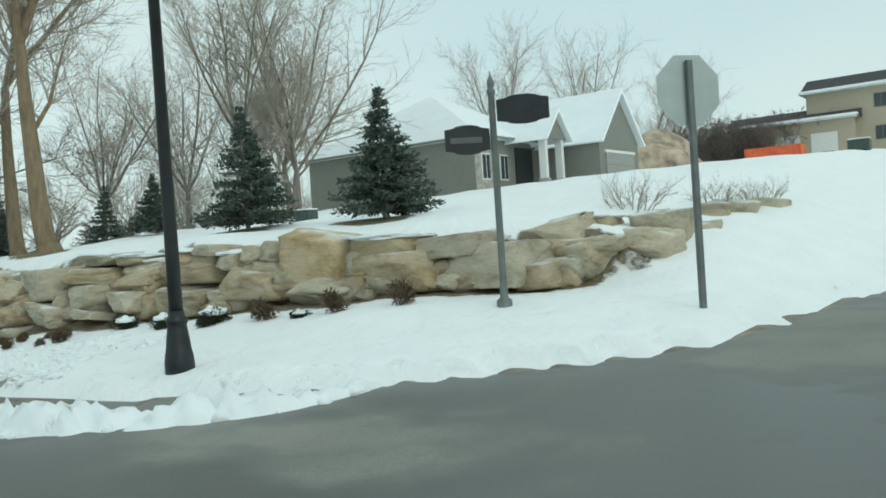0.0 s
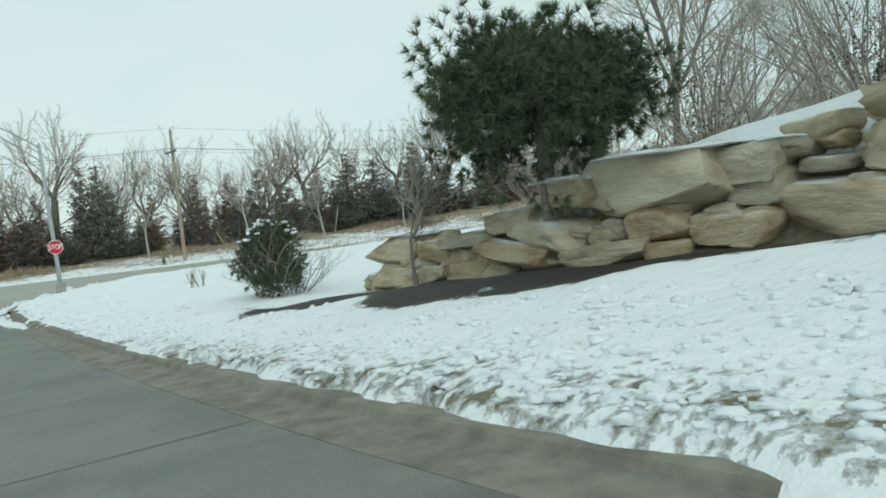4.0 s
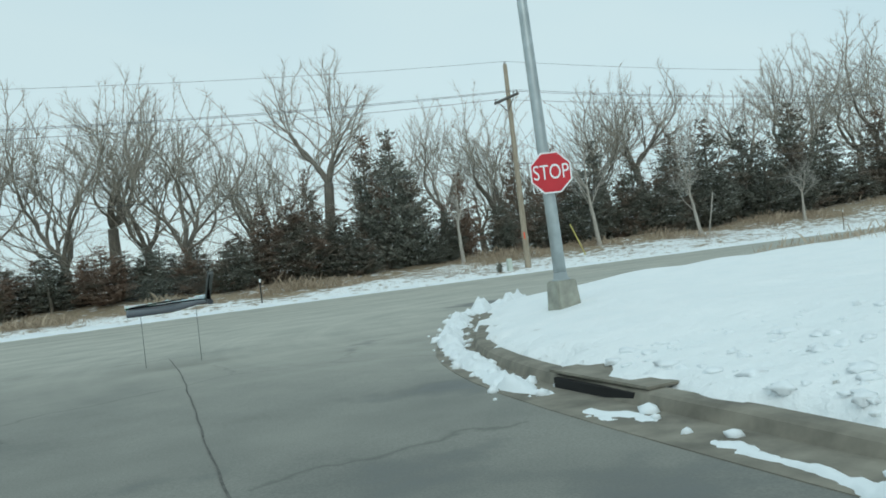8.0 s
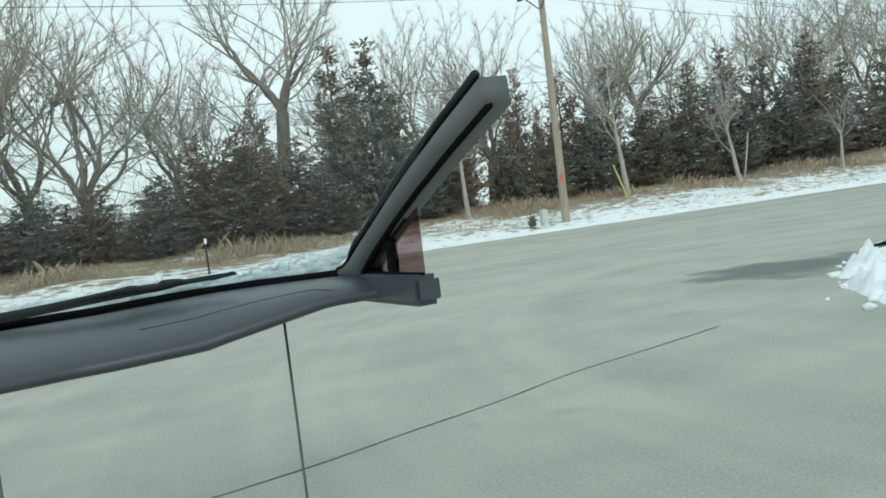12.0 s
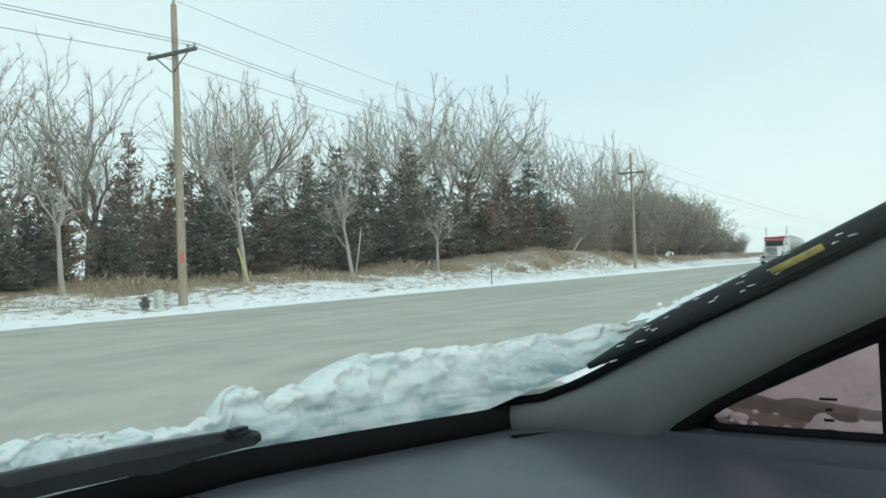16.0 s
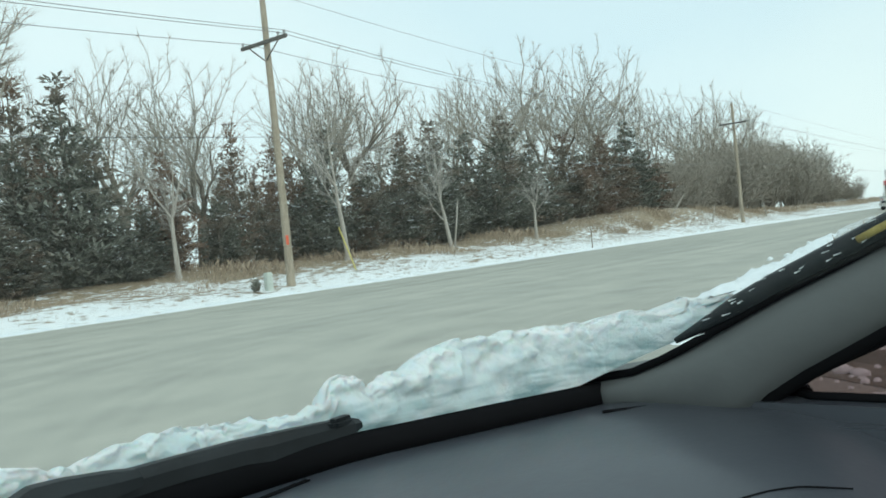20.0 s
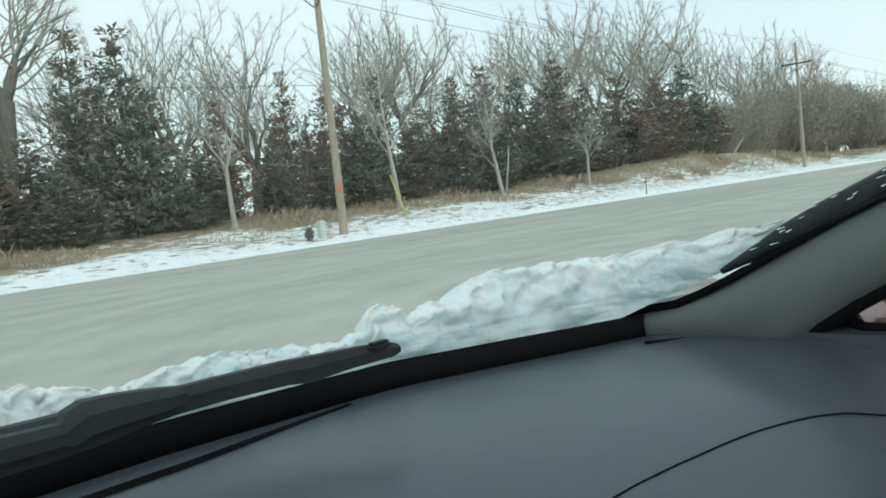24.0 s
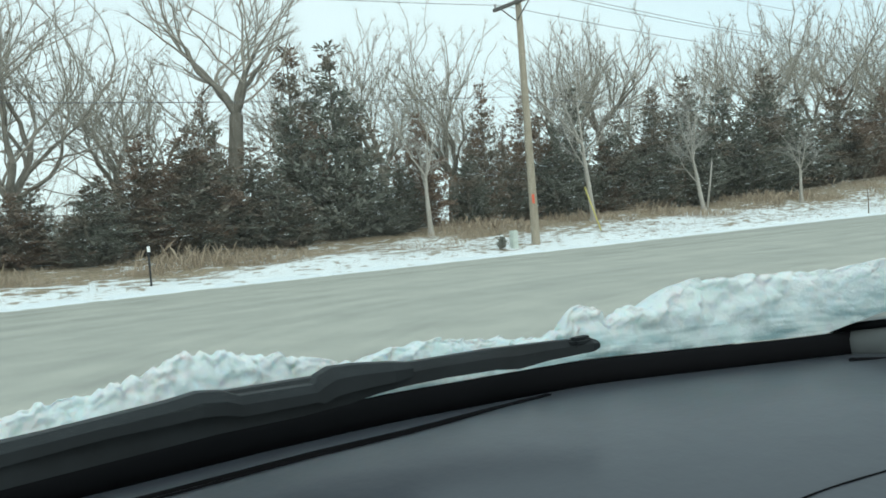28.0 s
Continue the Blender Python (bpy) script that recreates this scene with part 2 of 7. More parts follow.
def foliage_material(name, dark, light, rust=None, snow=0.0):
    m, nt, b = material(name)
    vec = coords(nt)
    isl = nt.nodes.new("ShaderNodeNewGeometry")
    wide = noise_of(nt, vec, 0.55, 3)
    col = ramp(nt, isl.outputs["Random Per Island"], [(0.0, dark), (1.0, light)])
    if rust:
        info = nt.nodes.new("ShaderNodeObjectInfo")
        k = maths(nt, "ADD", wide, maths(nt, "MULTIPLY", maths(nt, "SUBTRACT", info.outputs["Random"], 0.5), 0.55))
        col = blend(nt, ramp(nt, k, [(0.41, (0, 0, 0)), (0.66, (0.95, 0.95, 0.95))]), col, rust)
    if snow:
        s = maths(nt, "ADD", maths(nt, "MULTIPLY", noise_of(nt, coords(nt, "Object", (1, 1, 4.0)), 0.9, 5, 0.6), 0.86), maths(nt, "MULTIPLY", isl.outputs["Random Per Island"], 0.10))
        col = blend(nt, maths(nt, "GREATER_THAN", s, 1.0 - snow), col, (0.78, 0.81, 0.83))
    nt.links.new(col, b.inputs["Base Color"])
    b.inputs["Roughness"].default_value = 0.8
    b.inputs["Specular IOR Level"].default_value = 0.25
    return m


def siding_material(name, color, pitch=0.16):
    m, nt, b = material(name)
    vec = coords(nt)
    n = noise_of(nt, vec, 3.0)
    nt.links.new(ramp(nt, n, [(0.3, tuple(c * 0.92 for c in color)), (0.7, color)]), b.inputs["Base Color"])
    b.inputs["Roughness"].default_value = 0.75
    sep = nt.nodes.new("ShaderNodeSeparateXYZ")
    nt.links.new(vec, sep.inputs["Vector"])
    lap = maths(nt, "FRACT", maths(nt, "DIVIDE", sep.outputs["Z"], pitch))
    bump(nt, b, lap, 0.8, 0.02)
    return m


def glass_material(name, tint=(0.9, 0.95, 0.95), gloss=0.06, glare_veil=0.0):
    """Thin clear pane: light goes straight through, with a weak mirror and a pale diffuse veil imitating glare."""
    m = bpy.data.materials.new(name)
    m.use_nodes = True
    nt = m.node_tree
    nt.nodes.clear()
    o = nt.nodes.new("ShaderNodeOutputMaterial")
    tr = nt.nodes.new("ShaderNodeBsdfTransparent")
    tr.inputs["Color"].default_value = (*tint, 1)
    gl = nt.nodes.new("ShaderNodeBsdfGlossy")
    gl.inputs["Roughness"].default_value = 0.03
    df = nt.nodes.new("ShaderNodeBsdfDiffuse")
    df.inputs["Color"].default_value = (0.8, 0.84, 0.82, 1)
    # pale diffuse share whitens the view, standing in for glare haze
    veil_mix = nt.nodes.new("ShaderNodeMixShader")
    veil_mix.inputs["Fac"].default_value = glare_veil
    nt.links.new(tr.outputs[0], veil_mix.inputs[1])
    nt.links.new(df.outputs[0], veil_mix.inputs[2])
    mx = nt.nodes.new("ShaderNodeMixShader")
    mx.inputs["Fac"].default_value = gloss
    nt.links.new(veil_mix.outputs[0], mx.inputs[1])
    nt.links.new(gl.outputs[0], mx.inputs[2])
    nt.links.new(mx.outputs[0], o.inputs["Surface"])
    return m


SNOW = snow_material("snow")
SLUSH = snow_material("old_snow", (0.80, 0.82, 0.80), 1.4)
GROUND = ground_material()
PAVE = pavement_material("worn_concrete", (0.246, 0.243, 0.214), (0.171, 0.173, 0.155), (0.10, 0.106, 0.098), 0.60, (1, 1, 1), ((0.455, 0.445, 0.385), (0.34, 0.337, 0.295)))
JOINT = plain("joint_sealant", (0.115, 0.113, 0.10), 0.8, 0, 0.4, 9.0)
KERB = plain("kerb_concrete", (0.22, 0.202, 0.163), 0.9, 0, 0.35, 3.0, 0.3)
BOULDER = boulder_material()
BARK = bark_material("grey_bark", (0.11, 0.097, 0.08), (0.27, 0.245, 0.205))
BARK_BROWN = bark_material("brown_bark", (0.075, 0.055, 0.042), (0.21, 0.165, 0.125))
BRUSH = bark_material("brush_twigs", (0.23, 0.205, 0.17), (0.42, 0.38, 0.325), 3.0)
TWIG_DARK = bark_material("dark_twigs", (0.10, 0.078, 0.068), (0.20, 0.165, 0.145), 3.0)
BARK_TAN = bark_material("tan_bark", (0.10, 0.072, 0.045), (0.29, 0.215, 0.135))
BARK_PALE = bark_material("pale_bark", (0.29, 0.26, 0.225), (0.52, 0.48, 0.425))
TWIG = bark_material("twigs", (0.27, 0.24, 0.20), (0.46, 0.42, 0.355), 3.0)
TWIG_SNOWY = bark_material("frosted_twigs", (0.30, 0.28, 0.25), (0.50, 0.47, 0.43), 3.0)
CEDAR = foliage_material("cedar_foliage", (0.12, 0.126, 0.102), (0.27, 0.275, 0.235), (0.27, 0.19, 0.145), 0.385)
SPRUCE = foliage_material("spruce_needles", (0.045, 0.07, 0.058), (0.14, 0.175, 0.145))
PINE = foliage_material("pine_needles", (0.05, 0.08, 0.045), (0.15, 0.19, 0.11), None, 0.06)
BROWN_LEAF = foliage_material("dry_foliage", (0.06, 0.045, 0.03), (0.19, 0.14, 0.09), None, 0.12)
STRAW = foliage_material("dry_grass", (0.25, 0.19, 0.135), (0.54, 0.44, 0.33))
BOX = foliage_material("boxwood", (0.015, 0.022, 0.012), (0.06, 0.07, 0.04), None, 0.22)
WOOD_POLE = bark_material("weathered_pole_wood", (0.25, 0.205, 0.15), (0.45, 0.385, 0.30), 12.0)
DARK_WOOD = bark_material("crossarm_wood", (0.08, 0.075, 0.07), (0.17, 0.16, 0.145), 12.0)
GALV = plain("galvanised_steel", (0.43, 0.47, 0.475), 0.45, 0.7, 0.15, 4.0)
BLACK_METAL = plain("black_painted_metal", (0.018, 0.02, 0.022), 0.45, 0.2, 0.3, 5.0)
GREY_METAL = plain("grey_post_metal", (0.16, 0.18, 0.175), 0.55, 0.4, 0.2, 5.0)
SIGN_RED = plain("sign_red", (0.56, 0.022, 0.035), 0.4, 0, 0.06)
SIGN_WHITE = plain("sign_white", (0.85, 0.85, 0.85), 0.45, 0, 0.03)
SIGN_BACK = plain("sign_back_aluminium", (0.40, 0.45, 0.44), 0.5, 0.5, 0.06)
WIRE = plain("cable", (0.13, 0.14, 0.15), 0.6, 0.2, 0.1)
CERAMIC = plain("insulator", (0.35, 0.36, 0.36), 0.3, 0, 0.1)
BASE_CONC = plain("base_concrete", (0.33, 0.33, 0.28), 0.9, 0, 0.25, 5.0, 0.4)
HOUSE_GREY = siding_material("grey_lap_siding", (0.235, 0.24, 0.205))
HOUSE_TAN = siding_material("tan_stucco", (0.46, 0.40, 0.30), 0.5)
STONE_VENEER = plain("stone_veneer", (0.36, 0.345, 0.31), 0.9, 0, 0.4, 5.0, 0.6)
ROOF_DARK = plain("dark_shingles", (0.055, 0.055, 0.055), 0.9, 0, 0.4, 4.0, 0.4)
TRIM_WHITE = plain("white_trim", (0.72, 0.72, 0.69), 0.6, 0, 0.05)
TRIM_GREY = plain("grey_trim", (0.20, 0.205, 0.185), 0.6, 0, 0.08)
PANE = plain("dark_window_glass", (0.05, 0.06, 0.065), 0.08, 0, 0.2)
ORANGE = plain("orange_painted_steel", (0.72, 0.14, 0.05), 0.6, 0, 0.2, 2.0)
GREEN_BOX = plain("green_cabinet_paint", (0.05, 0.075, 0.06), 0.55, 0, 0.15)
EARTH = plain("excavated_earth", (0.40, 0.32, 0.24), 0.95, 0, 0.5, 1.2, 0.5)


# ---- mesh helpers ----
def mesh_of(name, verts, faces, mat, smooth=False):
    me = bpy.data.meshes.new(name)
    me.from_pydata(verts, [], faces)
    me.materials.append(mat)
    if smooth:
        me.polygons.foreach_set("use_smooth", [True] * len(me.polygons))
    me.update()
    return me


def bm_mesh(name, bm, mat, smooth=False):
    me = bpy.data.meshes.new(name)
    bm.to_mesh(me)
    bm.free()
    me.materials.append(mat)
    if smooth:
        me.polygons.foreach_set("use_smooth", [True] * len(me.polygons))
    return me


def part(name, data, parent, label="", at=None):
    """One mesh object under a thing or a part. data: a mesh."""
    ob = new(name, data)
    ob.parent = parent
    if at is not None:
        ob.matrix_basis = at
    if label:
        ob["label"] = label
    return ob


def thing(name, at, label, category, group="", kind=""):
    ob = new(name)
    ob.empty_display_size = 0.2
    ob.matrix_basis = at
    return tagged(ob, label, category, group, kind)


def box_bm(x0, x1, y0, y1, z0, z1, bevel=0.0, bm=None):
    bm = bm or bmesh.new()
    v = bmesh.ops.create_cube(bm, size=1.0, matrix=Matrix.Translation(((x0 + x1) / 2, (y0 + y1) / 2, (z0 + z1) / 2)) @ Matrix.Diagonal((x1 - x0, y1 - y0, z1 - z0, 1)))["verts"]
    if bevel:
        edges = list({e for q in v for e in q.link_edges})
        bmesh.ops.bevel(bm, geom=edges, offset=bevel, segments=2, affect="EDGES")
    return bm


def box(name, dims, mat, parent, bevel=0.0, label="", at=None):
    return part(name, bm_mesh(name, box_bm(*dims, bevel), mat), parent, label, at)


def rings(sections, close=True, cap=True):
    """Verts and faces of a skin over rings of equally many points."""
    n = len(sections[0])
    verts = [tuple(p) for s in sections for p in s]
    faces = []
    for i in range(len(sections) - 1):
        for j in range(n if close else n - 1):
            k = (j + 1) % n
            faces.append((i * n + j, i * n + k, (i + 1) * n + k, (i + 1) * n + j))
    if cap and close:
        faces.append(tuple(range(n - 1, -1, -1)))
        faces.append(tuple((len(sections) - 1) * n + j for j in range(n)))
    return verts, faces


def lathe(name, profile, mat, sides=16, smooth=True):
    secs = [[(r * math.cos(2 * math.pi * j / sides), r * math.sin(2 * math.pi * j / sides), z) for j in range(sides)] for r, z in profile]
    v, f = rings(secs)
    return mesh_of(name, v, f, mat, smooth)


def tube_into(verts, faces, p0, p1, r0, r1, n=5):
    d = (p1 - p0)
    if d.length < 1e-6:
        return
    d.normalize()
    a = d.orthogonal().normalized()
    b = d.cross(a)
    k = len(verts)
    for p, r in ((p0, r0), (p1, r1)):
        for j in range(n):
            w = 2 * math.pi * j / n
            q = p + (a * math.cos(w) + b * math.sin(w)) * r
            verts.append((q.x, q.y, q.z))
    for j in range(n):
        m = (j + 1) % n
        faces.append((k + j, k + m, k + n + m, k + n + j))


def pipe(name, points, radius, mat, sides=6, smooth=True):
    """A bent rod through points; radius a number or one for each point."""
    pts = [Vector(p) for p in points]
    rad = [radius] * len(pts) if isinstance(radius, (int, float)) else radius
    secs = []
    for i, p in enumerate(pts):
        d = (pts[min(i + 1, len(pts) - 1)] - pts[max(i - 1, 0)]).normalized()
        a = d.cross(Vector((0.013, 0.031, 1.0))).normalized() if abs(d.z) < 0.98 else Vector((1, 0, 0))
        b = d.cross(a).normalized()
        secs.append([p + (a * math.cos(2 * math.pi * j / sides) + b * math.sin(2 * math.pi * j / sides)) * rad[i] for j in range(sides)])
    v, f = rings(secs)
    return mesh_of(name, v, f, mat, smooth)


# ---- the lie of the land ----
def table(x, xs, ys):
    return np.interp(x, xs, ys)


STREET_Y = [-400, -69.2, -62.9, -56.2, -49.1, -41.5, -37.5, -30, -22.7, -14.3, -10, -4, 0]
STREET_Z = [14, 2.95, 2.74, 2.24, 1.65, 1.18, 0.96, 0.60, 0.30, 0.08, 0.03, 0.0, 0.0]


def street_z(y):
    return sum(table(y + o, STREET_Y, STREET_Z) for o in (-3, -1.5, 0, 1.5, 3)) / 5 if np.ndim(y) == 0 else sum(np.interp(np.asarray(y) + o, STREET_Y, STREET_Z) for o in (-3, -1.5, 0, 1.5, 3)) / 5


RIGHT_KERB = [(60, -68.4), (30, -67.4), (20, -67.8), (14, -67.5), (9.4, -67.0), (7.5, -66.5), (6.2, -65.3), (5.3, -63.9), (4.85, -62.4), (4.7, -60.5), (4.6, -58.5), (4.5, -55), (4.1, -50), (3.3, -44), (2.75, -39), (2.75, -30), (3.0, -20), (3.1, -13), (3.15, -9),
              (3.35, -6.4), (3.9, -4.0), (5.0, -1.6), (6.3, 0.9), (7.8, 2.6), (9.8, 3.4), (13, 4.1), (17, 4.6), (22, 5.3), (33, 7.2), (80, 8.2), (200, 8.4), (600, 8.4)]
LEFT_KERB = [(-600, 6.0), (-30, 6.0), (-12, 5.9), (-7, 5.2), (-4.6, 4.2), (-3.3, 1.8), (-2.75, -1.2), (-2.6, -6), (-2.7, -12), (-3.2, -22), (-3.9, -40), (-4.0, -62), (-4.0, -400)]
FAR_Y = 20.8


def spline(points, step=0.5):
    """Catmull-Rom through points, evenly stepped."""
    p = [Vector(q) for q in points]
    out = []
    for i in range(len(p) - 1):
        a, b, c, d = p[max(i - 1, 0)], p[i], p[i + 1], p[min(i + 2, len(p) - 1)]
        L = (c - b).length
        n = max(1, min(80, int(L / step)))
        ta, tb = (c - a) * 0.5, (d - b) * 0.5
        ta, tb = ta * min(1.0, L / max(ta.length, 1e-6)), tb * min(1.0, L / max(tb.length, 1e-6))
        for k in range(n):
            t = k / n
            out.append(b * (2 * t ** 3 - 3 * t * t + 1) + ta * (t ** 3 - 2 * t * t + t) + c * (3 * t * t - 2 * t ** 3) + tb * (t ** 3 - t * t))
    return out + [p[-1]]


def inside(px, py, poly):
    c = np.zeros(px.shape, bool)
    n = len(poly)
    for i in range(n):
        (x0, y0), (x1, y1) = poly[i], poly[(i + 1) % n]
        if y0 == y1:
            continue
        c ^= ((y0 > py) != (y1 > py)) & (px < (x1 - x0) * (py - y0) / (y1 - y0) + x0)
    return c


def distance(px, py, line):
    d = np.full(px.shape, 1e9)
    for (x0, y0), (x1, y1) in zip(line[:-1], line[1:]):
        ex, ey = x1 - x0, y1 - y0
        t = np.clip(((px - x0) * ex + (py - y0) * ey) / max(ex * ex + ey * ey, 1e-9), 0, 1)
        d = np.minimum(d, np.hypot(px - x0 - t * ex, py - y0 - t * ey))
    return d


def smooth(x, a, b):
    t = np.clip((x - a) / (b - a), 0, 1)
    return t * t * (3 - 2 * t)


RK = [tuple(q) for q in spline(RIGHT_KERB, 0.8)]
LK = [tuple(q) for q in spline(LEFT_KERB, 0.8)]
WALL_Y = [-66, -62, -56.5, -47, -41.5, -36, -28, -24]
WALL_FOOT = [3.45, 3.27, 2.88, 2.16, 2.1, 1.53, 0.86, 0.62]
TERRACE = [4.25, 4.25, 4.3, 4.15, 4.2, 3.35, 1.75, 0.8]


def hills(px, py):
    """Rough unevenness in metres for arrays of places."""
    return (0.05 * np.sin(px * 0.61 + 1.3 * np.sin(py * 0.37)) * np.cos(py * 0.53 + 0.7) + 0.025 * np.sin(px * 1.9 + py * 1.3) + 0.02 * np.sin(px * 0.9 - py * 2.3 + 1))


def wall_x(y):
    return np.interp(y, [-66, -64.5, -63, -60, -53, -49, -45, -41.5, -37, -33, -28, -24], [13, 9.8, 8.8, 8.5, 8.0, 8.15, 8.9, 9.5, 8.8, 8.0, 8.0, 8.4])


def verge_width(x):
    return np.interp(x, [-20, 0, 12, 25], [0.9, 1.7, 3.2, 5.0])


def lie(px, py):
    """Height, bare, dry and soil for arrays of places."""
    sz = street_z(py)
    right, left = inside(px, py, RK + [(600, -68.4)]), inside(px, py, LK + [(-600, -400)])
    far = py > FAR_Y
    h = sz - 0.14
    bare, dry, soil = np.zeros(px.shape), np.zeros(px.shape), np.zeros(px.shape)
    dr, dl = distance(px, py, RK), distance(px, py, LK)
    bumps = hills(px, py)
    # the block beside the street: lawn, boulder wall, terrace and the open corner
    foot, top = np.interp(py, WALL_Y, WALL_FOOT), np.interp(py, WALL_Y, TERRACE)
    wx = wall_x(py)
    lawn = sz + 0.15 + np.clip(dr / 3.6, 0, 1) * (foot - sz - 0.15)
    upper = top + np.clip(px - wx - 1.6, 0, 24) * 0.088 + np.clip(px - 34, 0, 100) * 0.058
    bank = smooth(px, wx + 0.15, wx + 1.7)
    field = 0.16 + np.clip(dr, 0, 2.5) * 0.10 + np.clip(dr, 0, 14) * 0.02 + np.clip(px - 12, 0, 60) * 0.012
    blk = lawn * (1 - bank) + upper * bank
    corner = smooth(py, -30, -14)
    slope_down = np.interp(py, [-30, -10], [1, 0])
    blk = blk * (1 - corner) + (field + slope_down * 0.2) * corner
    side = smooth(-py, 62, 66) * smooth(px, 9, 12)
    blk = blk * (1 - side) + (sz + 0.15 + 0.86 * smooth(dr, 0, 2.4) + np.clip(px - 12, 0, 90) * 0.075) * side
    ragged = 0.16 * np.sin(px * 3.1 + 2.1 * np.sin(py * 1.7)) * np.sin(py * 2.3 + 1.2 * np.sin(py * 0.6)) + 0.10 * np.sin(px * 1.27 + 3.0 * np.sin(py * 0.71 + px * 0.33)) + 0.12 * np.sin(py * 5.3 + px * 2.0)
    edge = smooth(dr + ragged + 0.12 + 0.26 * smooth(-py, 56, 62), 0.10, 0.48)
    rise = blk + bumps * smooth(dr, 0.5, 2.5)
    h = np.where(right, (sz - 0.14) * (1 - edge) + rise * edge, h)
    near_kerb = 1 - smooth(dr, 0.3, 2.0)
    lawn_bare = 0.10 + 0.17 * smooth(py, -54, -46) * (1 - corner) * (1 - bank)
    b_r = np.maximum(lawn_bare, (0.47 - 0.2 * smooth(py, -34, -20) - 0.22 * smooth(-py, 58, 62)) * near_kerb)
    in_wall = smooth(px, wx - 0.5, wx + 0.1) * (1 - smooth(px + 0.25 * np.sin(py * 1.7), wx + 1.0, wx + 1.35)) * (1 - smooth(py, -29, -26)) * smooth(py, -66, -64)
    bed = smooth(px + 0.5 * np.sin(py * 1.1) + 0.3 * np.sin(py * 2.7), wx - 3.0, wx - 2.2) * (1 - bank) * smooth(py, -57, -51) * (1 - smooth(py, -27, -22))
    far_bed = 0.75 * smooth(px + 0.3 * np.sin(py * 1.9) + 0.15 * np.sin(py * 5.1), wx - 2.75, wx - 2.1) * smooth(py, -40, -37) * (1 - smooth(py, -28.5, -27)) * (1 - smooth(px, wx + 0.5, wx + 1.1))
    mulch = 0.8 * np.exp(-((px - 7.6 + 0.3 * np.sin(py * 2.3)) ** 2 / 1.5 + (py + 43.2) ** 2 / 3.6)) + 0.75 * np.exp(-((px - 5.55 - 0.2 * np.sin(py * 1.3) - 0.1 * np.sin(py * 4.7)) / 0.30) ** 2) * smooth(py, -47.5, -45) * (1 - smooth(py, -41.5, -39.5))
    b_r = np.maximum(b_r, np.maximum(1.0 * in_wall, (0.36 + 0.16 * np.sin(px * 2.2 + np.sin(py * 0.8)) * np.sin(py * 0.55 + 1.0)) * bed + 0.55 * np.exp(-((px - wx + 2.3 + 0.25 * np.sin(py * 0.9)) / 0.24) ** 2) * bed + 0.5 * np.exp(-((px - 8.6) ** 2 / 1.6 + (py + 42.0) ** 2 / 5.0)) + far_bed))
    b_r = np.maximum(b_r, mulch)
    b_r = np.maximum(b_r, 0.46 * smooth(px, 15, 21) * (1 - smooth(dr, 2.5, 7)) * smooth(py, -14, -6))
    ring = sum(np.exp(-(((px - a) / 0.75) ** 2 + ((py - b) / 0.95) ** 2) ** 2) for a, b in ((11.1, -55.9), (11.5, -59.4), (10.6, -48.9), (12.3, -43.9)))
    b_r = np.maximum(b_r, ring)
    bare = np.where(right, b_r, bare)
    soil = np.where(right, np.maximum(np.maximum(np.maximum(bed, ring), np.maximum(far_bed / 0.75, np.minimum(1, mulch * 3))), np.exp(-((px - 8.6) ** 2 / 3.0 + (py + 42.0) ** 2 / 9.0))) * (1 - smooth(px, wx - 0.3, wx + 0.1)) + 0.5 * in_wall, soil)
    clay = np.where(right, in_wall, 0.0)
    # across the street
    edge = smooth(dl, 0.12, 0.55)
    h = np.where(left, (sz - 0.14) * (1 - edge) + (sz + 0.16 + bumps * 0.6) * edge, h)
    bare = np.where(left, 0.35 * (1 - smooth(dl, 0.2, 1.5)), bare)
    # the verge and the wood beyond the main road
    d = py - FAR_Y
    v = 0.02 + 0.36 * smooth(d, 0, 2.2) + 0.72 * smooth(d, 2, 8.5) + 0.25 * smooth(px, 20, 60) * smooth(d, 4, 12) + bumps * smooth(d, 0.3, 3) * 1.6
    v = v - 1.2 * smooth(d, 25, 60)
    v = v + 0.95 * np.exp(-((px - 66) / 17.0) ** 2) * smooth(d, 4, 8.5)
    h = np.where(far, v, h)
    bare = np.where(far, 0.22 + 0.22 * smooth(d, 0.3, 1.3) * (0.75 + 0.5 * np.sin(px * 0.55 + 1.5 * np.sin(px * 0.21)) * np.sin(d * 1.4 + px * 0.3)) + 0.34 * smooth(d + (0.9 * np.sin(px * 0.33) + 0.5 * np.sin(px * 1.1)) * verge_width(px) / 5.0 + 5.0 - verge_width(px), 4.2, 6.6), bare)
    dry = np.where(far, 0.9, np.where(right, np.maximum(0.12, 0.8 * clay), 0.2))
    soil = np.where(far, 0.25 * smooth(d, 7, 10), soil)
    return h, bare, dry, soil


def lie_at(x, y):
    return float(lie(np.array([float(x)]), np.array([float(y)]))[0][0])


def axis(parts):
    out = []
    for a, b, s in parts:
        out += list(np.arange(a, b, s))
    return np.array(out + [parts[-1][1]])


gx = axis([(-1400, -200, 200), (-200, -40, 16), (-40, -8, 1.6), (-8, 2, 0.5), (2, 7, 0.22), (7, 14, 0.3), (14, 40, 0.8), (40, 120, 3), (120, 300, 15), (300, 1500, 200)])
gy = axis([(-1200, -200, 200), (-200, -80, 8), (-80, -68, 0.8), (-68, -22, 0.35), (-22, 8, 0.25), (8, 20, 1.0), (20, 24, 0.25), (24, 36, 0.5), (36, 80, 4), (80, 300, 40), (300, 1500, 200)])
GX, GY = np.meshgrid(gx, gy)
gh, gb, gd, gs = lie(GX.ravel(), GY.ravel())
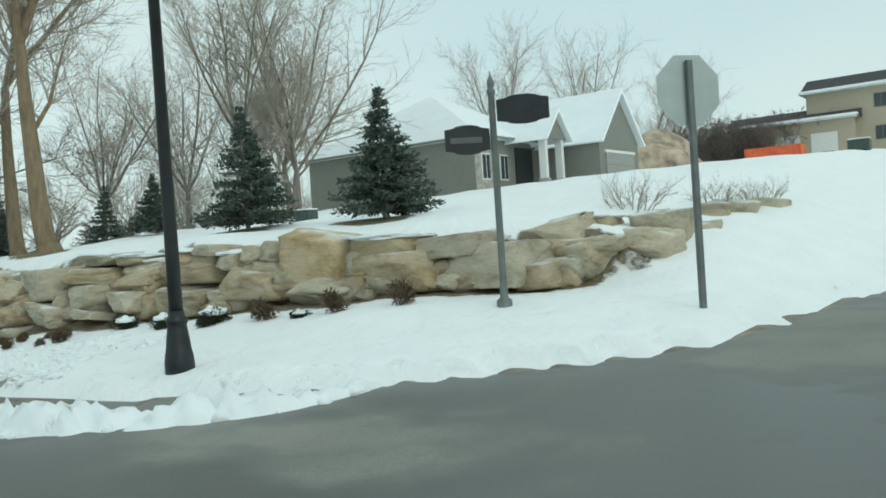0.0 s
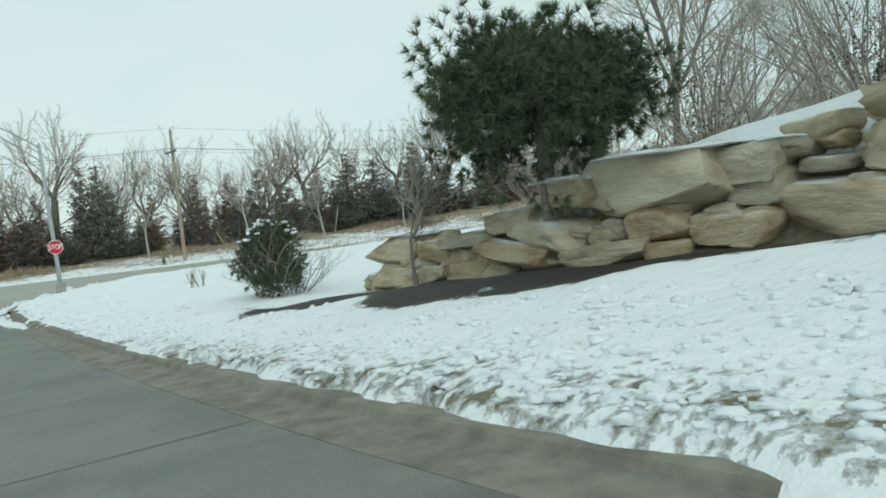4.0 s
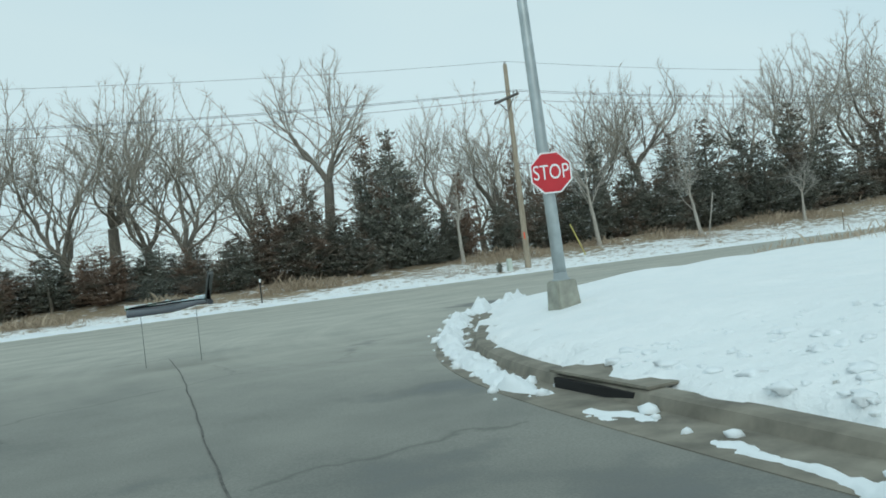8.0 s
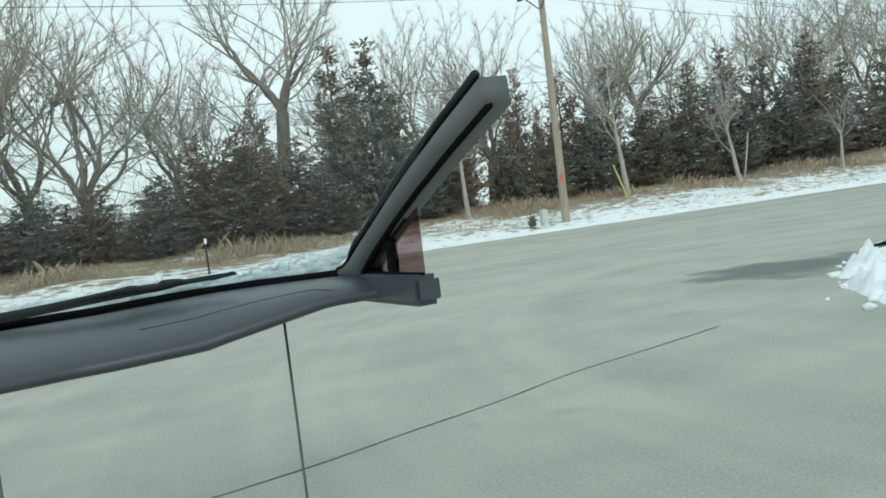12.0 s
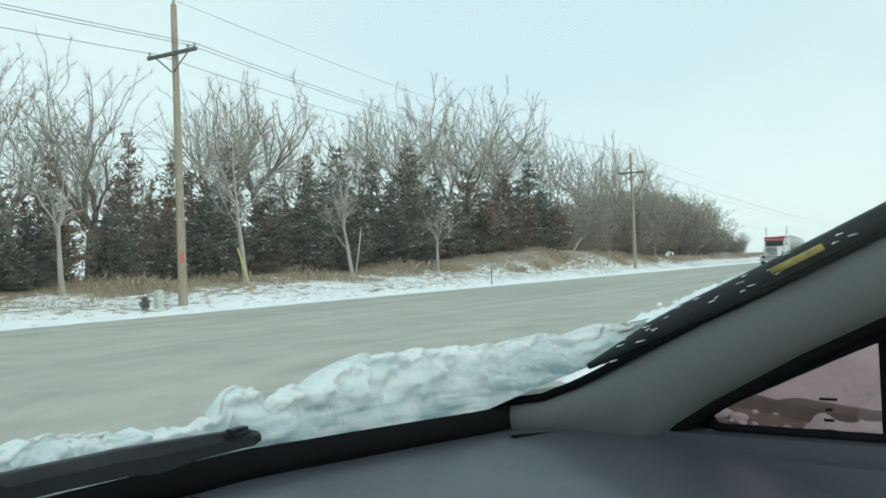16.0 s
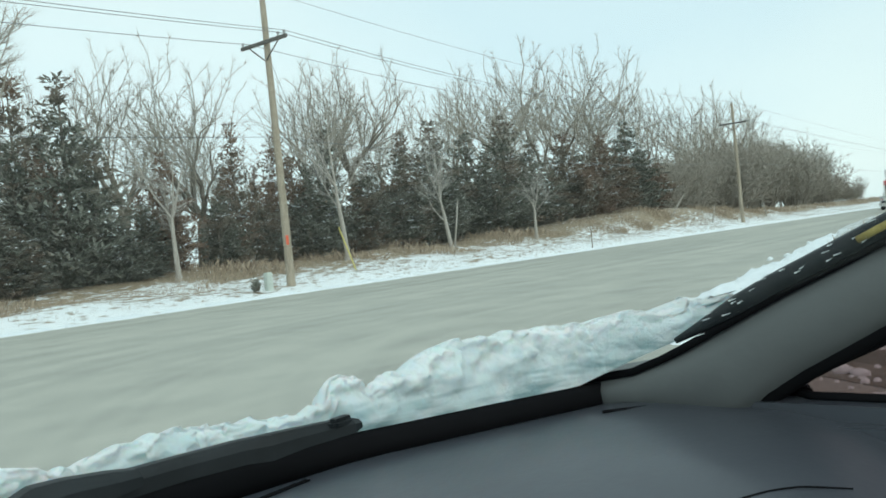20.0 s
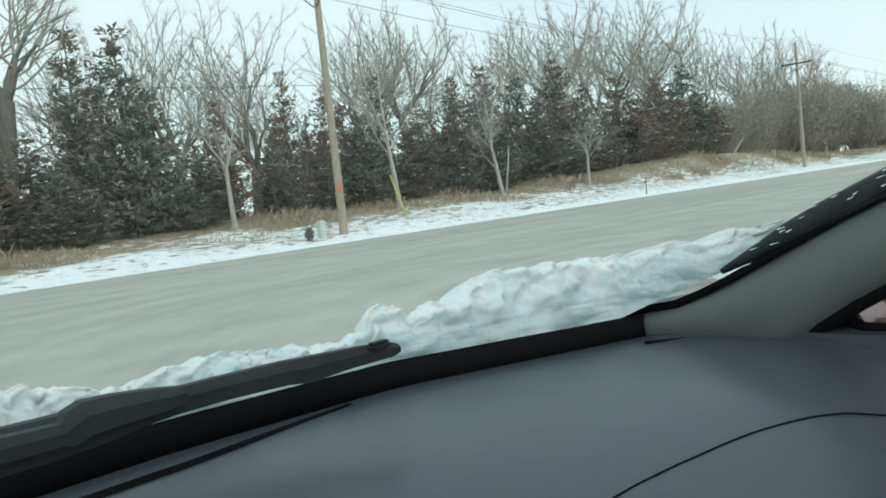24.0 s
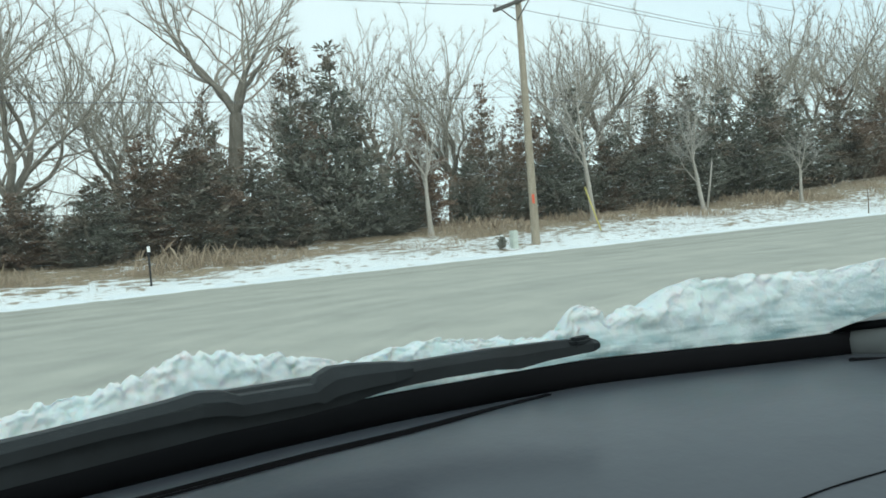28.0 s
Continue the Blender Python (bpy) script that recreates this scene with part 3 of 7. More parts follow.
nx, ny = len(gx), len(gy)
idx = np.arange(nx * ny).reshape(ny, nx)
quads = np.stack([idx[:-1, :-1], idx[:-1, 1:], idx[1:, 1:], idx[1:, :-1]], -1).reshape(-1, 4)
me = mesh_of("ground", np.stack([GX.ravel(), GY.ravel(), gh], 1).tolist(), quads.tolist(), GROUND, True)
for key, values in (("bare", gb), ("dry", gd), ("soil", gs)):
    me.attributes.new(key, "FLOAT", "POINT").data.foreach_set("value", values.astype(np.float32))
ground = tagged(new("ground", me), "thin fresh snow over winter grass and bare soil", "ground", kind="structure")


def sheet(name, xs, ys, zf, mat, label, damp=None):
    X, Y = np.meshgrid(xs, ys)
    x, y = X.ravel(), Y.ravel()
    i = np.arange(len(x)).reshape(len(ys), len(xs))
    q = np.stack([i[:-1, :-1], i[:-1, 1:], i[1:, 1:], i[1:, :-1]], -1).reshape(-1, 4)
    m = mesh_of(name, np.stack([x, y, zf(x, y)], 1).tolist(), q.tolist(), mat, True)
    m.attributes.new("damp", "FLOAT", "POINT").data.foreach_set("value", (damp(x, y) if damp else np.zeros(len(x))).astype(np.float32))
    m.attributes.new("pale", "FLOAT", "POINT").data.foreach_set("value", smooth(y + 2.0 * np.sin(x * 0.4), -9, 7).astype(np.float32))
    return tagged(new(name, m), label, "road", kind="structure")


STREET_TOP = 5.6
street = sheet("street", axis([(-16.0, -4.6, 1.9), (-4.6, 14.0, 0.6)]), axis([(-120, STREET_TOP, 0.8)]), lambda x, y: street_z(y) + 0.0 * x, PAVE, "concrete side street, damp and streaked with meltwater",
      lambda x, y: 0.42 * smooth(-y, 50, 60) + 0.3 * np.exp(-((x - 2.2) / 0.8) ** 2) + 1.15 * np.exp(-((x - 8.3) / 2.2) ** 2 - ((y - 4.6) / 1.2) ** 2))
sheet("side_street", axis([(14.0, 60, 2.0)]), axis([(-78, -62, 0.8)]), lambda x, y: street_z(np.full(x.shape, -67.0)) * 0 + street_z(y) + 0.0 * x, PAVE, "wet concrete side street with slush", lambda x, y: 0.3 + 0 * x)
sheet("main_road", axis([(-300, -40, 20), (-40, 100, 2), (100, 700, 30)]), axis([(STREET_TOP, FAR_Y + 0.25, 1.0)]), lambda x, y: 0.0 * x, PAVE, "wide pale concrete main road with faint tyre marks",
      lambda x, y: 1.15 * np.exp(-((x - 8.3) / 2.2) ** 2 - ((y - 4.6) / 1.2) ** 2))

sheet("road_shoulder", axis([(14.0, 60, 2.0)]), axis([(2.0, STREET_TOP, 0.6)]), lambda x, y: 0.0 * x, PAVE, "pale concrete edge of the main road")


def kerb(name, line, label):
    """A gutter, an upright face and a rounded top, swept along a line whose block lies to its right."""
    pts = [Vector((*p, 0)) for p in line]
    secs = []
    for i, p in enumerate(pts):
        d = (pts[min(i + 1, len(pts) - 1)] - pts[max(i - 1, 0)]).normalized()
        s = Vector((d.y, -d.x, 0))
        z = street_z(p.y) if p.y < 0 else 0.0
        k = float(np.interp(p.y, [-62, -56, -30, -11.5, -9.8], [0.06, 0.42, 0.5, 0.45, 0.72]))
        prof = [(-0.55, 0.006), (-0.02, 0.0), (0.02, 0.12 * k), (0.06, 0.145 * k), (0.20, 0.15 * k), (0.24, 0.0), (0.24, -0.2), (-0.55, -0.2)]
        secs.append([p + s * a + Vector((0, 0, z + b)) for a, b in prof])
    v, f = rings(secs)
    return tagged(new(name, mesh_of(name, v, f, KERB)), label, "kerb", kind="structure")


kerb("kerb", [q for q in RK if q[0] < 120], "stained concrete kerb and gutter with slush along it")
kerb("kerb", [q for q in LK if -120 < q[0] and q[1] > -100], "concrete kerb on the far side of the street")


def joint(points, width, seed):
    """A worn dark seam between concrete slabs, lying on the street."""
    v, f = [], []
    line = spline(points, 0.15)
    for i, p in enumerate(line):
        d = (line[min(i + 1, len(line) - 1)] - line[max(i - 1, 0)]).normalized()
        q = Vector((d.y, -d.x)) * width * (0.55 + 0.9 * abs(noise.noise(Vector((p.x * 3, p.y * 3, seed)))))
        o = Vector((noise.noise(Vector((p.x * 1.1, p.y * 1.1, seed + 5))), noise.noise(Vector((p.x * 1.3, p.y * 1.3, seed + 9))))) * 0.03
        z = (street_z(p.y) if p.y < 0 else 0.0) + 0.004
        v += [(p.x + o.x - q.x, p.y + o.y - q.y, z), (p.x + o.x + q.x, p.y + o.y + q.y, z)]
        if i:
            f.append((2 * i - 2, 2 * i - 1, 2 * i + 1, 2 * i))
    return part("joint", mesh_of("joint", v, f, JOINT), street, "dark worn joint between slabs")


for k, (points, width) in enumerate([([(0.10, -62), (0.12, -30), (0.18, -16), (0.14, -9), (0.33, -2), (0.32, 1.9)], 0.012), ([(-3.0, 2.5), (-0.73, 2.2), (0.32, 1.9), (1.9, 2.1), (3.1, 2.4), (5.0, 2.7)], 0.008), ([(-2.5, -9.4), (-1.4, -9.2), (0.14, -9.0)], 0.010), ([(-3.6, -22.4), (2.5, -22.0)], 0.010), ([(-0.05, -15.0), (2.5, -14.7)], 0.010), ([(-3.6, -36), (2.6, -35.6)], 0.010), ([(-3.7, -44.5), (3.0, -44)], 0.010)]):
    joint(points, width, k)


# ---- trees ----
def spike_into(verts, faces, p0, p1, r):
    """A fine twig that runs out to a point."""
    d = (p1 - p0).normalized()
    a = d.orthogonal().normalized() * r
    b = d.cross(a)
    k = len(verts)
    verts += [tuple(p0 + a), tuple(p0 - a * 0.5 + b * 0.87), tuple(p0 - a * 0.5 - b * 0.87), tuple(p1)]
    faces += [(k, k + 1, k + 3), (k + 1, k + 2, k + 3), (k + 2, k, k + 3)]


def bare_tree_meshes(seed, height, trunk_r, fork=0.3, spread=0.55, limbs=5, twigs=5, bark=BARK, fine=TWIG, lean=0.0, flat=0.0, dense=1.0):
    """Trunk with limbs, and a crown of branches and fine twigs, as two meshes rooted at the origin."""
    rng = random.Random(seed)
    tv, tf, cv, cf = [], [], [], []

    def side(d, amount):
        a = d.orthogonal().normalized()
        a.rotate(Matrix.Rotation(rng.uniform(0, 6.283), 3, d))
        return (d + a * amount).normalized()

    def grow(p, d, length, r, level, verts, faces):
        segs = (7, 6, 4, 2, 2)[level]
        step = length / segs
        r_end = r * (0.5, 0.32, 0.3, 0.35, 0.3)[level]
        kids = (0, limbs, twigs + 1, twigs + 1, 0)[level]
        nodes = []
        for i in range(segs):
            r0, r1 = r + (r_end - r) * i / segs, r + (r_end - r) * (i + 1) / segs
            wob = (0.07, 0.20, 0.27, 0.28, 0.3)[level]
            d = (side(d, wob * rng.random()) + Vector((0, 0, (0.06, 0.06, 0.07, 0.07, 0.0)[level] - flat * 0.08))).normalized()
            q = p + d * step
            tube_into(verts, faces, p, q, r0, r1, (9, 6, 4, 3, 3)[level])
            p = q
            nodes.append((p.copy(), d.copy(), r1, (i + 1) / segs))
        return nodes

    d0 = Vector((lean, lean * 0.3, 1)).normalized()
    stem = grow(Vector((0, 0, -0.15)), d0, height * fork + 0.15, trunk_r, 0, tv, tf)
    flare = [(Vector((0, 0, -0.15)), Vector((0, 0, 0.25)), trunk_r * 1.5, trunk_r)]
    for a, b, r0, r1 in flare:
        tube_into(tv, tf, a, b, r0, r1, 9)
    top = stem[-1]
    starts = []
    for k in range(limbs):
        d = side(top[1], spread * rng.uniform(0.45, 1.15))
        starts.append((top[0], d, top[2] * rng.uniform(0.6, 0.95), height * (1 - fork) * rng.uniform(0.72, 1.0)))
    for k in range(rng.randint(1, 3)):
        n = stem[rng.randint(3, 6)]
        starts.append((n[0], side(n[1], spread * 1.5), n[2] * 0.4, height * 0.32))
    for p, d, r, length in starts:
        main = grow(p, d, length, r, 1, tv, tf)
        for q, e, r2, f in main:
            for j in range(3):
                if (f < 0.3 and rng.random() < 0.5) or rng.random() > dense:
                    continue
                sub = grow(q, side(e, rng.uniform(0.6, 1.25)), length * (0.44 - 0.16 * f) * rng.uniform(0.65, 1.25), r2 * 0.62, 2, cv, cf)
                for q3, e3, r3, f3 in sub:
                    for _ in range(2 if rng.random() < 0.75 * dense else 1):
                        tw = grow(q3, side(e3, rng.uniform(0.5, 1.2)), height * 0.075 * rng.uniform(0.6, 1.4), max(r3 * 0.6, 0.011), 3, cv, cf)
                        for q4, e4, r4, f4 in tw:
                            for _ in range(max(1, twigs - 3)):
                                spike_into(cv, cf, q4, q4 + (side(e4, rng.uniform(0.3, 0.9)) + Vector((0, 0, 0.15))) * height * 0.05 * rng.uniform(0.6, 1.5), 0.0085)
    k = height / max(q[2] for q in cv)
    tv, cv = [(x * (0.3 + 0.7 * k), y * (0.3 + 0.7 * k), z * k) for x, y, z in tv], [(x * (0.3 + 0.7 * k), y * (0.3 + 0.7 * k), z * k) for x, y, z in cv]
    return mesh_of("trunk", tv, tf, bark, True), mesh_of("crown", cv, cf, fine, True)


def wood_tree_meshes(seed, height, trunk_r, fork, width, limbs, lean=0.0, bark=BARK, fine=TWIG):
    """A tall tree that forks again and again, its fine twigs filling a rounded, uneven crown."""
    r_ = random.Random(seed)
    tv, tf, cv, cf = [], [], [], []

    def side(d, amount):
        a = d.orthogonal().normalized()
        a.rotate(Matrix.Rotation(r_.uniform(0, 6.283), 3, d))
        return (d + a * amount).normalized()

    def depth(p):
        q = Vector((p.x - lean * p.z, p.y, p.z - height * 0.62))
        lump = 1.0 + 0.30 * noise.noise(q.normalized() * 2.4 + Vector((seed * 3.1, 0, 0)))
        e = Vector((q.x / (width * 0.5), q.y / (width * 0.5), q.z / (height * (0.38 if q.z > 0 else 0.70))))
        return 1 - e.length / lump

    p, d, r = Vector((0, 0, -0.15)), Vector((lean, lean * 0.3, 1)).normalized(), trunk_r
    tube_into(tv, tf, p, Vector((0, 0, 0.3)), trunk_r * 1.45, trunk_r, 9)
    queue = []
    for i in range(7):
        d = side(d, 0.07 * r_.random())
        q = p + d * (height * fork + 0.15) / 7
        tube_into(tv, tf, p, q, r, r * 0.96, 9)
        p, r = q, r * 0.96
        if i > 2 and r_.random() < 0.6:
            queue.append((p, side(d, r_.uniform(0.7, 1.3)), r * 0.22))
    for k in range(limbs):
        queue.append((p, side(d, r_.uniform(0.12, 0.55)), r * r_.uniform(0.5, 0.72)))
    while queue:
        p, d, r = queue.pop()
        n = 0
        while r > 0.0115 and n < 40:
            n += 1
            d = (side(d, 0.30 * r_.random()) + Vector((0, 0, 0.06))).normalized()
            q = p + d * height * 0.032 * r_.uniform(0.7, 1.3)
            f = depth(q)
            if f < 0:
                break
            e = min(r * 0.945, 0.011 + trunk_r * 0.42 * max(0.05, f)) if q.z > height * 0.45 else r * 0.945
            if r > 0.06:
                tube_into(tv, tf, p, q, r, e, 6)
            else:
                tube_into(cv, cf, p, q, r, e, 3)
            if e > 0.014 and r_.random() < 0.46:
                queue.append((q, side(d, r_.uniform(0.40, 0.85)), e * r_.uniform(0.45, 0.72)))
                e, d = e * 0.92, side(d, 0.15)
            if e < 0.040:
                for _ in range(3):
                    spike_into(cv, cf, q, q + (side(d, r_.uniform(0.3, 0.9)) + Vector((0, 0, 0.12))) * height * r_.uniform(0.02, 0.055), 0.0075)
            p, r = q, e
        for _ in range(3):
            q = p + side(d, r_.uniform(0.1, 0.6)) * height * r_.uniform(0.025, 0.055)
            spike_into(cv, cf, p, q, min(r, 0.009))
    return mesh_of("trunk", tv, tf, bark, True), mesh_of("crown", cv, cf, fine, True)


def conifer_meshes(seed, height, radius, leaf, tip=0.5, blade=0.3, width=0.07, tiers=26, per=9, sprays=13, droop=-0.15, ragged=0.35, base=0.06, bark=BARK, power=0.85, scatter=0.07):
    """A trunk and a crown of many small drooping sprays set along whorled branches."""
    rng = random.Random(seed)
    tv, tf, cv, cf = [], [], [], []
    tube_into(tv, tf, Vector((0, 0, -0.1)), Vector((0, 0, height * 0.55)), height * 0.02, height * 0.011, 7)
    tube_into(tv, tf, Vector((0, 0, height * 0.55)), Vector((0, 0, height * 0.99)), height * 0.011, 0.006, 5)
    for i in range(tiers):
        f = (i + rng.random() * 0.7) / tiers
        z = height * (base + (0.99 - base) * f)
        reach = radius * max(0.03, (1 - f)) ** power
        for k in range(max(3, int(per * (0.45 + 0.55 * (1 - f))))):
            a = rng.uniform(0, 6.283)
            L = reach * rng.uniform(1 - ragged, 1 + ragged * 0.55)
            out = Vector((math.cos(a), math.sin(a), 0))
            rise = tip * (0.3 + f) + droop * (1 - f)
            end = Vector((0, 0, z)) + out * L + Vector((0, 0, L * rise))
            start = Vector((0, 0, z))
            tube_into(tv, tf, start, end, 0.012 + 0.010 * L, 0.004, 3)
            m = max(3, int(sprays * (0.35 + L / radius)))
            for s in range(m):
                u = 0.22 + 0.80 * (s + rng.random()) / m
                p = start.lerp(end, u) + Vector((rng.gauss(0, 1), rng.gauss(0, 1), rng.gauss(0, 0.7))) * scatter
                d = (out * rng.uniform(0.3, 1.0) + Vector((rng.gauss(0, 0.55), rng.gauss(0, 0.55), rng.gauss(0.12 + tip * 0.4, 0.4)))).normalized()
                b = blade * rng.uniform(0.6, 1.35) * (1.05 - 0.55 * f)
                w = d.cross(Vector((rng.gauss(0, 1), rng.gauss(0, 1), rng.gauss(0, 1)))).normalized() * width * rng.uniform(0.6, 1.4)
                n0 = len(cv)
                up = d.cross(w).normalized() * (0.25 * b)
                cv += [tuple(p - w * 0.4), tuple(p + d * b * 0.55 + w), tuple(p + d * b), tuple(p + d * b * 0.5 - w + up)]
                cf += [(n0, n0 + 1, n0 + 2), (n0, n0 + 2, n0 + 3)]
    return mesh_of("trunk", tv, tf, bark), mesh_of("crown", cv, cf, leaf)


def clump_mesh(seed, size, leaf, count=500, blade=0.12, width=0.03, upright=0.3, hollow=0.5, name="foliage"):
    """Many small leaves filling an uneven mound of the given half sizes, rooted at the origin."""
    rng = random.Random(seed)
    cv, cf = [], []
    lobes = [(Vector((rng.uniform(-0.55, 0.55) * size[0], rng.uniform(-0.55, 0.55) * size[1], rng.uniform(0.35, 1.3) * size[2])), rng.uniform(0.35, 0.7)) for _ in range(9)]
    for _ in range(count):
        c, r = rng.choice(lobes)
        v = Vector((rng.gauss(0, 1), rng.gauss(0, 1), rng.gauss(0, 1))).normalized()
        p = c + Vector((v.x * size[0], v.y * size[1], v.z * size[2])) * r * rng.uniform(hollow, 1.05)
        if p.z < 0.01:
            p.z = rng.uniform(0.01, 0.1)
        d = (v * 0.8 + Vector((rng.gauss(0, 0.5), rng.gauss(0, 0.5), rng.gauss(upright, 0.5)))).normalized()
        w = d.cross(Vector((rng.gauss(0, 1), rng.gauss(0, 1), rng.gauss(0, 1)))).normalized() * width
        b = blade * rng.uniform(0.6, 1.4)
        n0 = len(cv)
        cv += [tuple(p - w * 0.4), tuple(p + d * b * 0.5 + w), tuple(p + d * b), tuple(p + d * b * 0.5 - w)]
        cf.append((n0, n0 + 1, n0 + 2, n0 + 3))
    return mesh_of(name, cv, cf, leaf)


def twig_bush_mesh(seed, height, spread, stems, mat, depth=3, thick=0.016):
    rng = random.Random(seed)
    v, f = [], []

    def go(p, d, L, r, lev):
        for _ in range(3):
            d = (d + Vector((rng.gauss(0, 0.16), rng.gauss(0, 0.16), rng.gauss(0.05, 0.1)))).normalized()
            q = p + d * L / 3
            tube_into(v, f, p, q, r, r * 0.8, 3)
            p, r = q, r * 0.8
            if lev:
                for _ in range(2):
                    go(p, (d + Vector((rng.gauss(0, 0.6), rng.gauss(0, 0.6), rng.gauss(0.1, 0.4)))).normalized(), L * rng.uniform(0.4, 0.65), r * 0.6, lev - 1)

    for _ in range(stems):
        a, k = rng.uniform(0, 6.283), rng.random() ** 0.6 * spread
        go(Vector((math.cos(a) * k * 0.35, math.sin(a) * k * 0.35, -0.05)), Vector((math.cos(a) * k, math.sin(a) * k, 1)).normalized(), height * rng.uniform(0.5, 0.85), thick * height ** 0.5, depth - 1)
    return mesh_of("brushwood", v, f, mat, True)


def plant(name, meshes, at, label, category, group=""):
    t = thing(name, at, label, category, group)
    for n, m in zip(("trunk", "crown"), meshes):
        part(n, m, t)
    return t


def stand(proto, x, y, scale=1.0, turn=0.0, sink=0.0, wide=None):
    m = pose(x, y, lie_at(x, y) - sink, 0, 0, turn)
    c = copy_thing(proto, m)
    c.scale = (scale * (wide or 1), scale * (wide or 1), scale)
    return c


# cottonwoods in a row behind the main road
WOOD = "bare trees of the roadside wood"
CW = "tall leafless cottonwood with a fine grey-brown crown"
protos = []
for s, (r, fk, w, lm, ln) in enumerate([(0.28, 0.30, 5.6, 4, 0.04), (0.27, 0.20, 6.2, 4, -0.03), (0.25, 0.38, 4.8, 4, 0.02), (0.30, 0.15, 7.0, 4, 0.06)]):
    protos.append(plant("cottonwood_tree", wood_tree_meshes(40 + s, 14, r, fk, w, lm, ln), pose(0, -900, -60), CW, "tree", WOOD))
# x, y, height, crown width, kind
TREES = [(3.2, 30.8, 11.2, 6.4, 3), (1.2, 34, 11.6, 5.2, 1), (-0.6, 36, 12.9, 4.6, 0), (-3.2, 33, 11.7, 5.0, 3), (-7.0, 34, 12.5, 5.5, 1), (-12, 33, 12.0, 5.0, 0), (-17, 36, 13.0, 5.5, 3), (6.8, 33, 9.3, 5.0, 1), (9.4, 37, 9.7, 3.8, 3), (11.0, 31.6, 13.4, 4.0, 2), (17.4, 38, 9.6, 3.4, 3), (18.6, 33, 10.6, 4.0, 0), (22.6, 33, 11.4, 4.7, 1), (15.9, 36, 9.8, 3.3, 1)]
TREES += [(24.7, 40, 8.8, 3.6, 3), (30.5, 42, 9.0, 4.0, 3), (30.8, 34, 11.4, 4.4, 1), (36.0, 35, 12.8, 3.8, 2), (34.2, 37, 12.0, 4.2, 2), (44.4, 40, 11.8, 4.2, 3), (48.0, 38, 11.8, 4.3, 2), (54.9, 38, 15.2, 5.6, 1), (68.0, 40, 17.7, 7.8, 3)]
TREES += [(77.5, 42, 19.6, 7.4, 1), (82.5, 41, 18.2, 9.4, 3), (68.6, 44, 15.4, 6.2, 0), (57.0, 42, 15.1, 5.6, 0), (103.9, 46, 17.5, 8.0, 0), (122, 47, 21.6, 14.0, 3), (131, 49, 20.0, 10.0, 1), (155, 52, 23.5, 11.0, 2), (150, 47, 18.0, 10.0, 0), (190, 56, 21.5, 14.0, 0), (238, 62, 22.0, 15.0, 1)]
rng = random.Random(5)
for x, y, h, w, k in TREES:
    co = np.array([v.co[:] for v in protos[k].children[1].data.vertices])
    natural = np.percentile(np.abs(co[:, :2]), 97) * 2
    stand(protos[k], x, y, h / 14.0 * 1.01, rng.uniform(0, 360), 0.0, max(0.6, min(1.5, (1.1 if x < 8 else 0.85) * w / (natural * h / 14.0))))
for p in protos:
    for o in (*p.children, p):
        bpy.data.objects.remove(o)

# pale saplings with thin forked stems
for x, y, h, s, lab in [(25.9, 26.6, 8.4, 61, "slender pale forked tree leaning over the verge"), (32.9, 26.0, 6.6, 62, "pale crooked dead tree without leaves"), (17.0, 26.5, 6.0, 63, "thin pale leafless sapling"), (42, 26.5, 4.6, 64, "thin pale leafless sapling")]:
    plant("sapling", bare_tree_meshes(s, h, 0.10 + 0.006 * h, 0.45, 0.5, 3, 4, BARK_PALE, TWIG_SNOWY, dense=0.4, lean=-0.10 if x > 20 else 0.02), pose(x, y, lie_at(x, y)), lab, "tree")

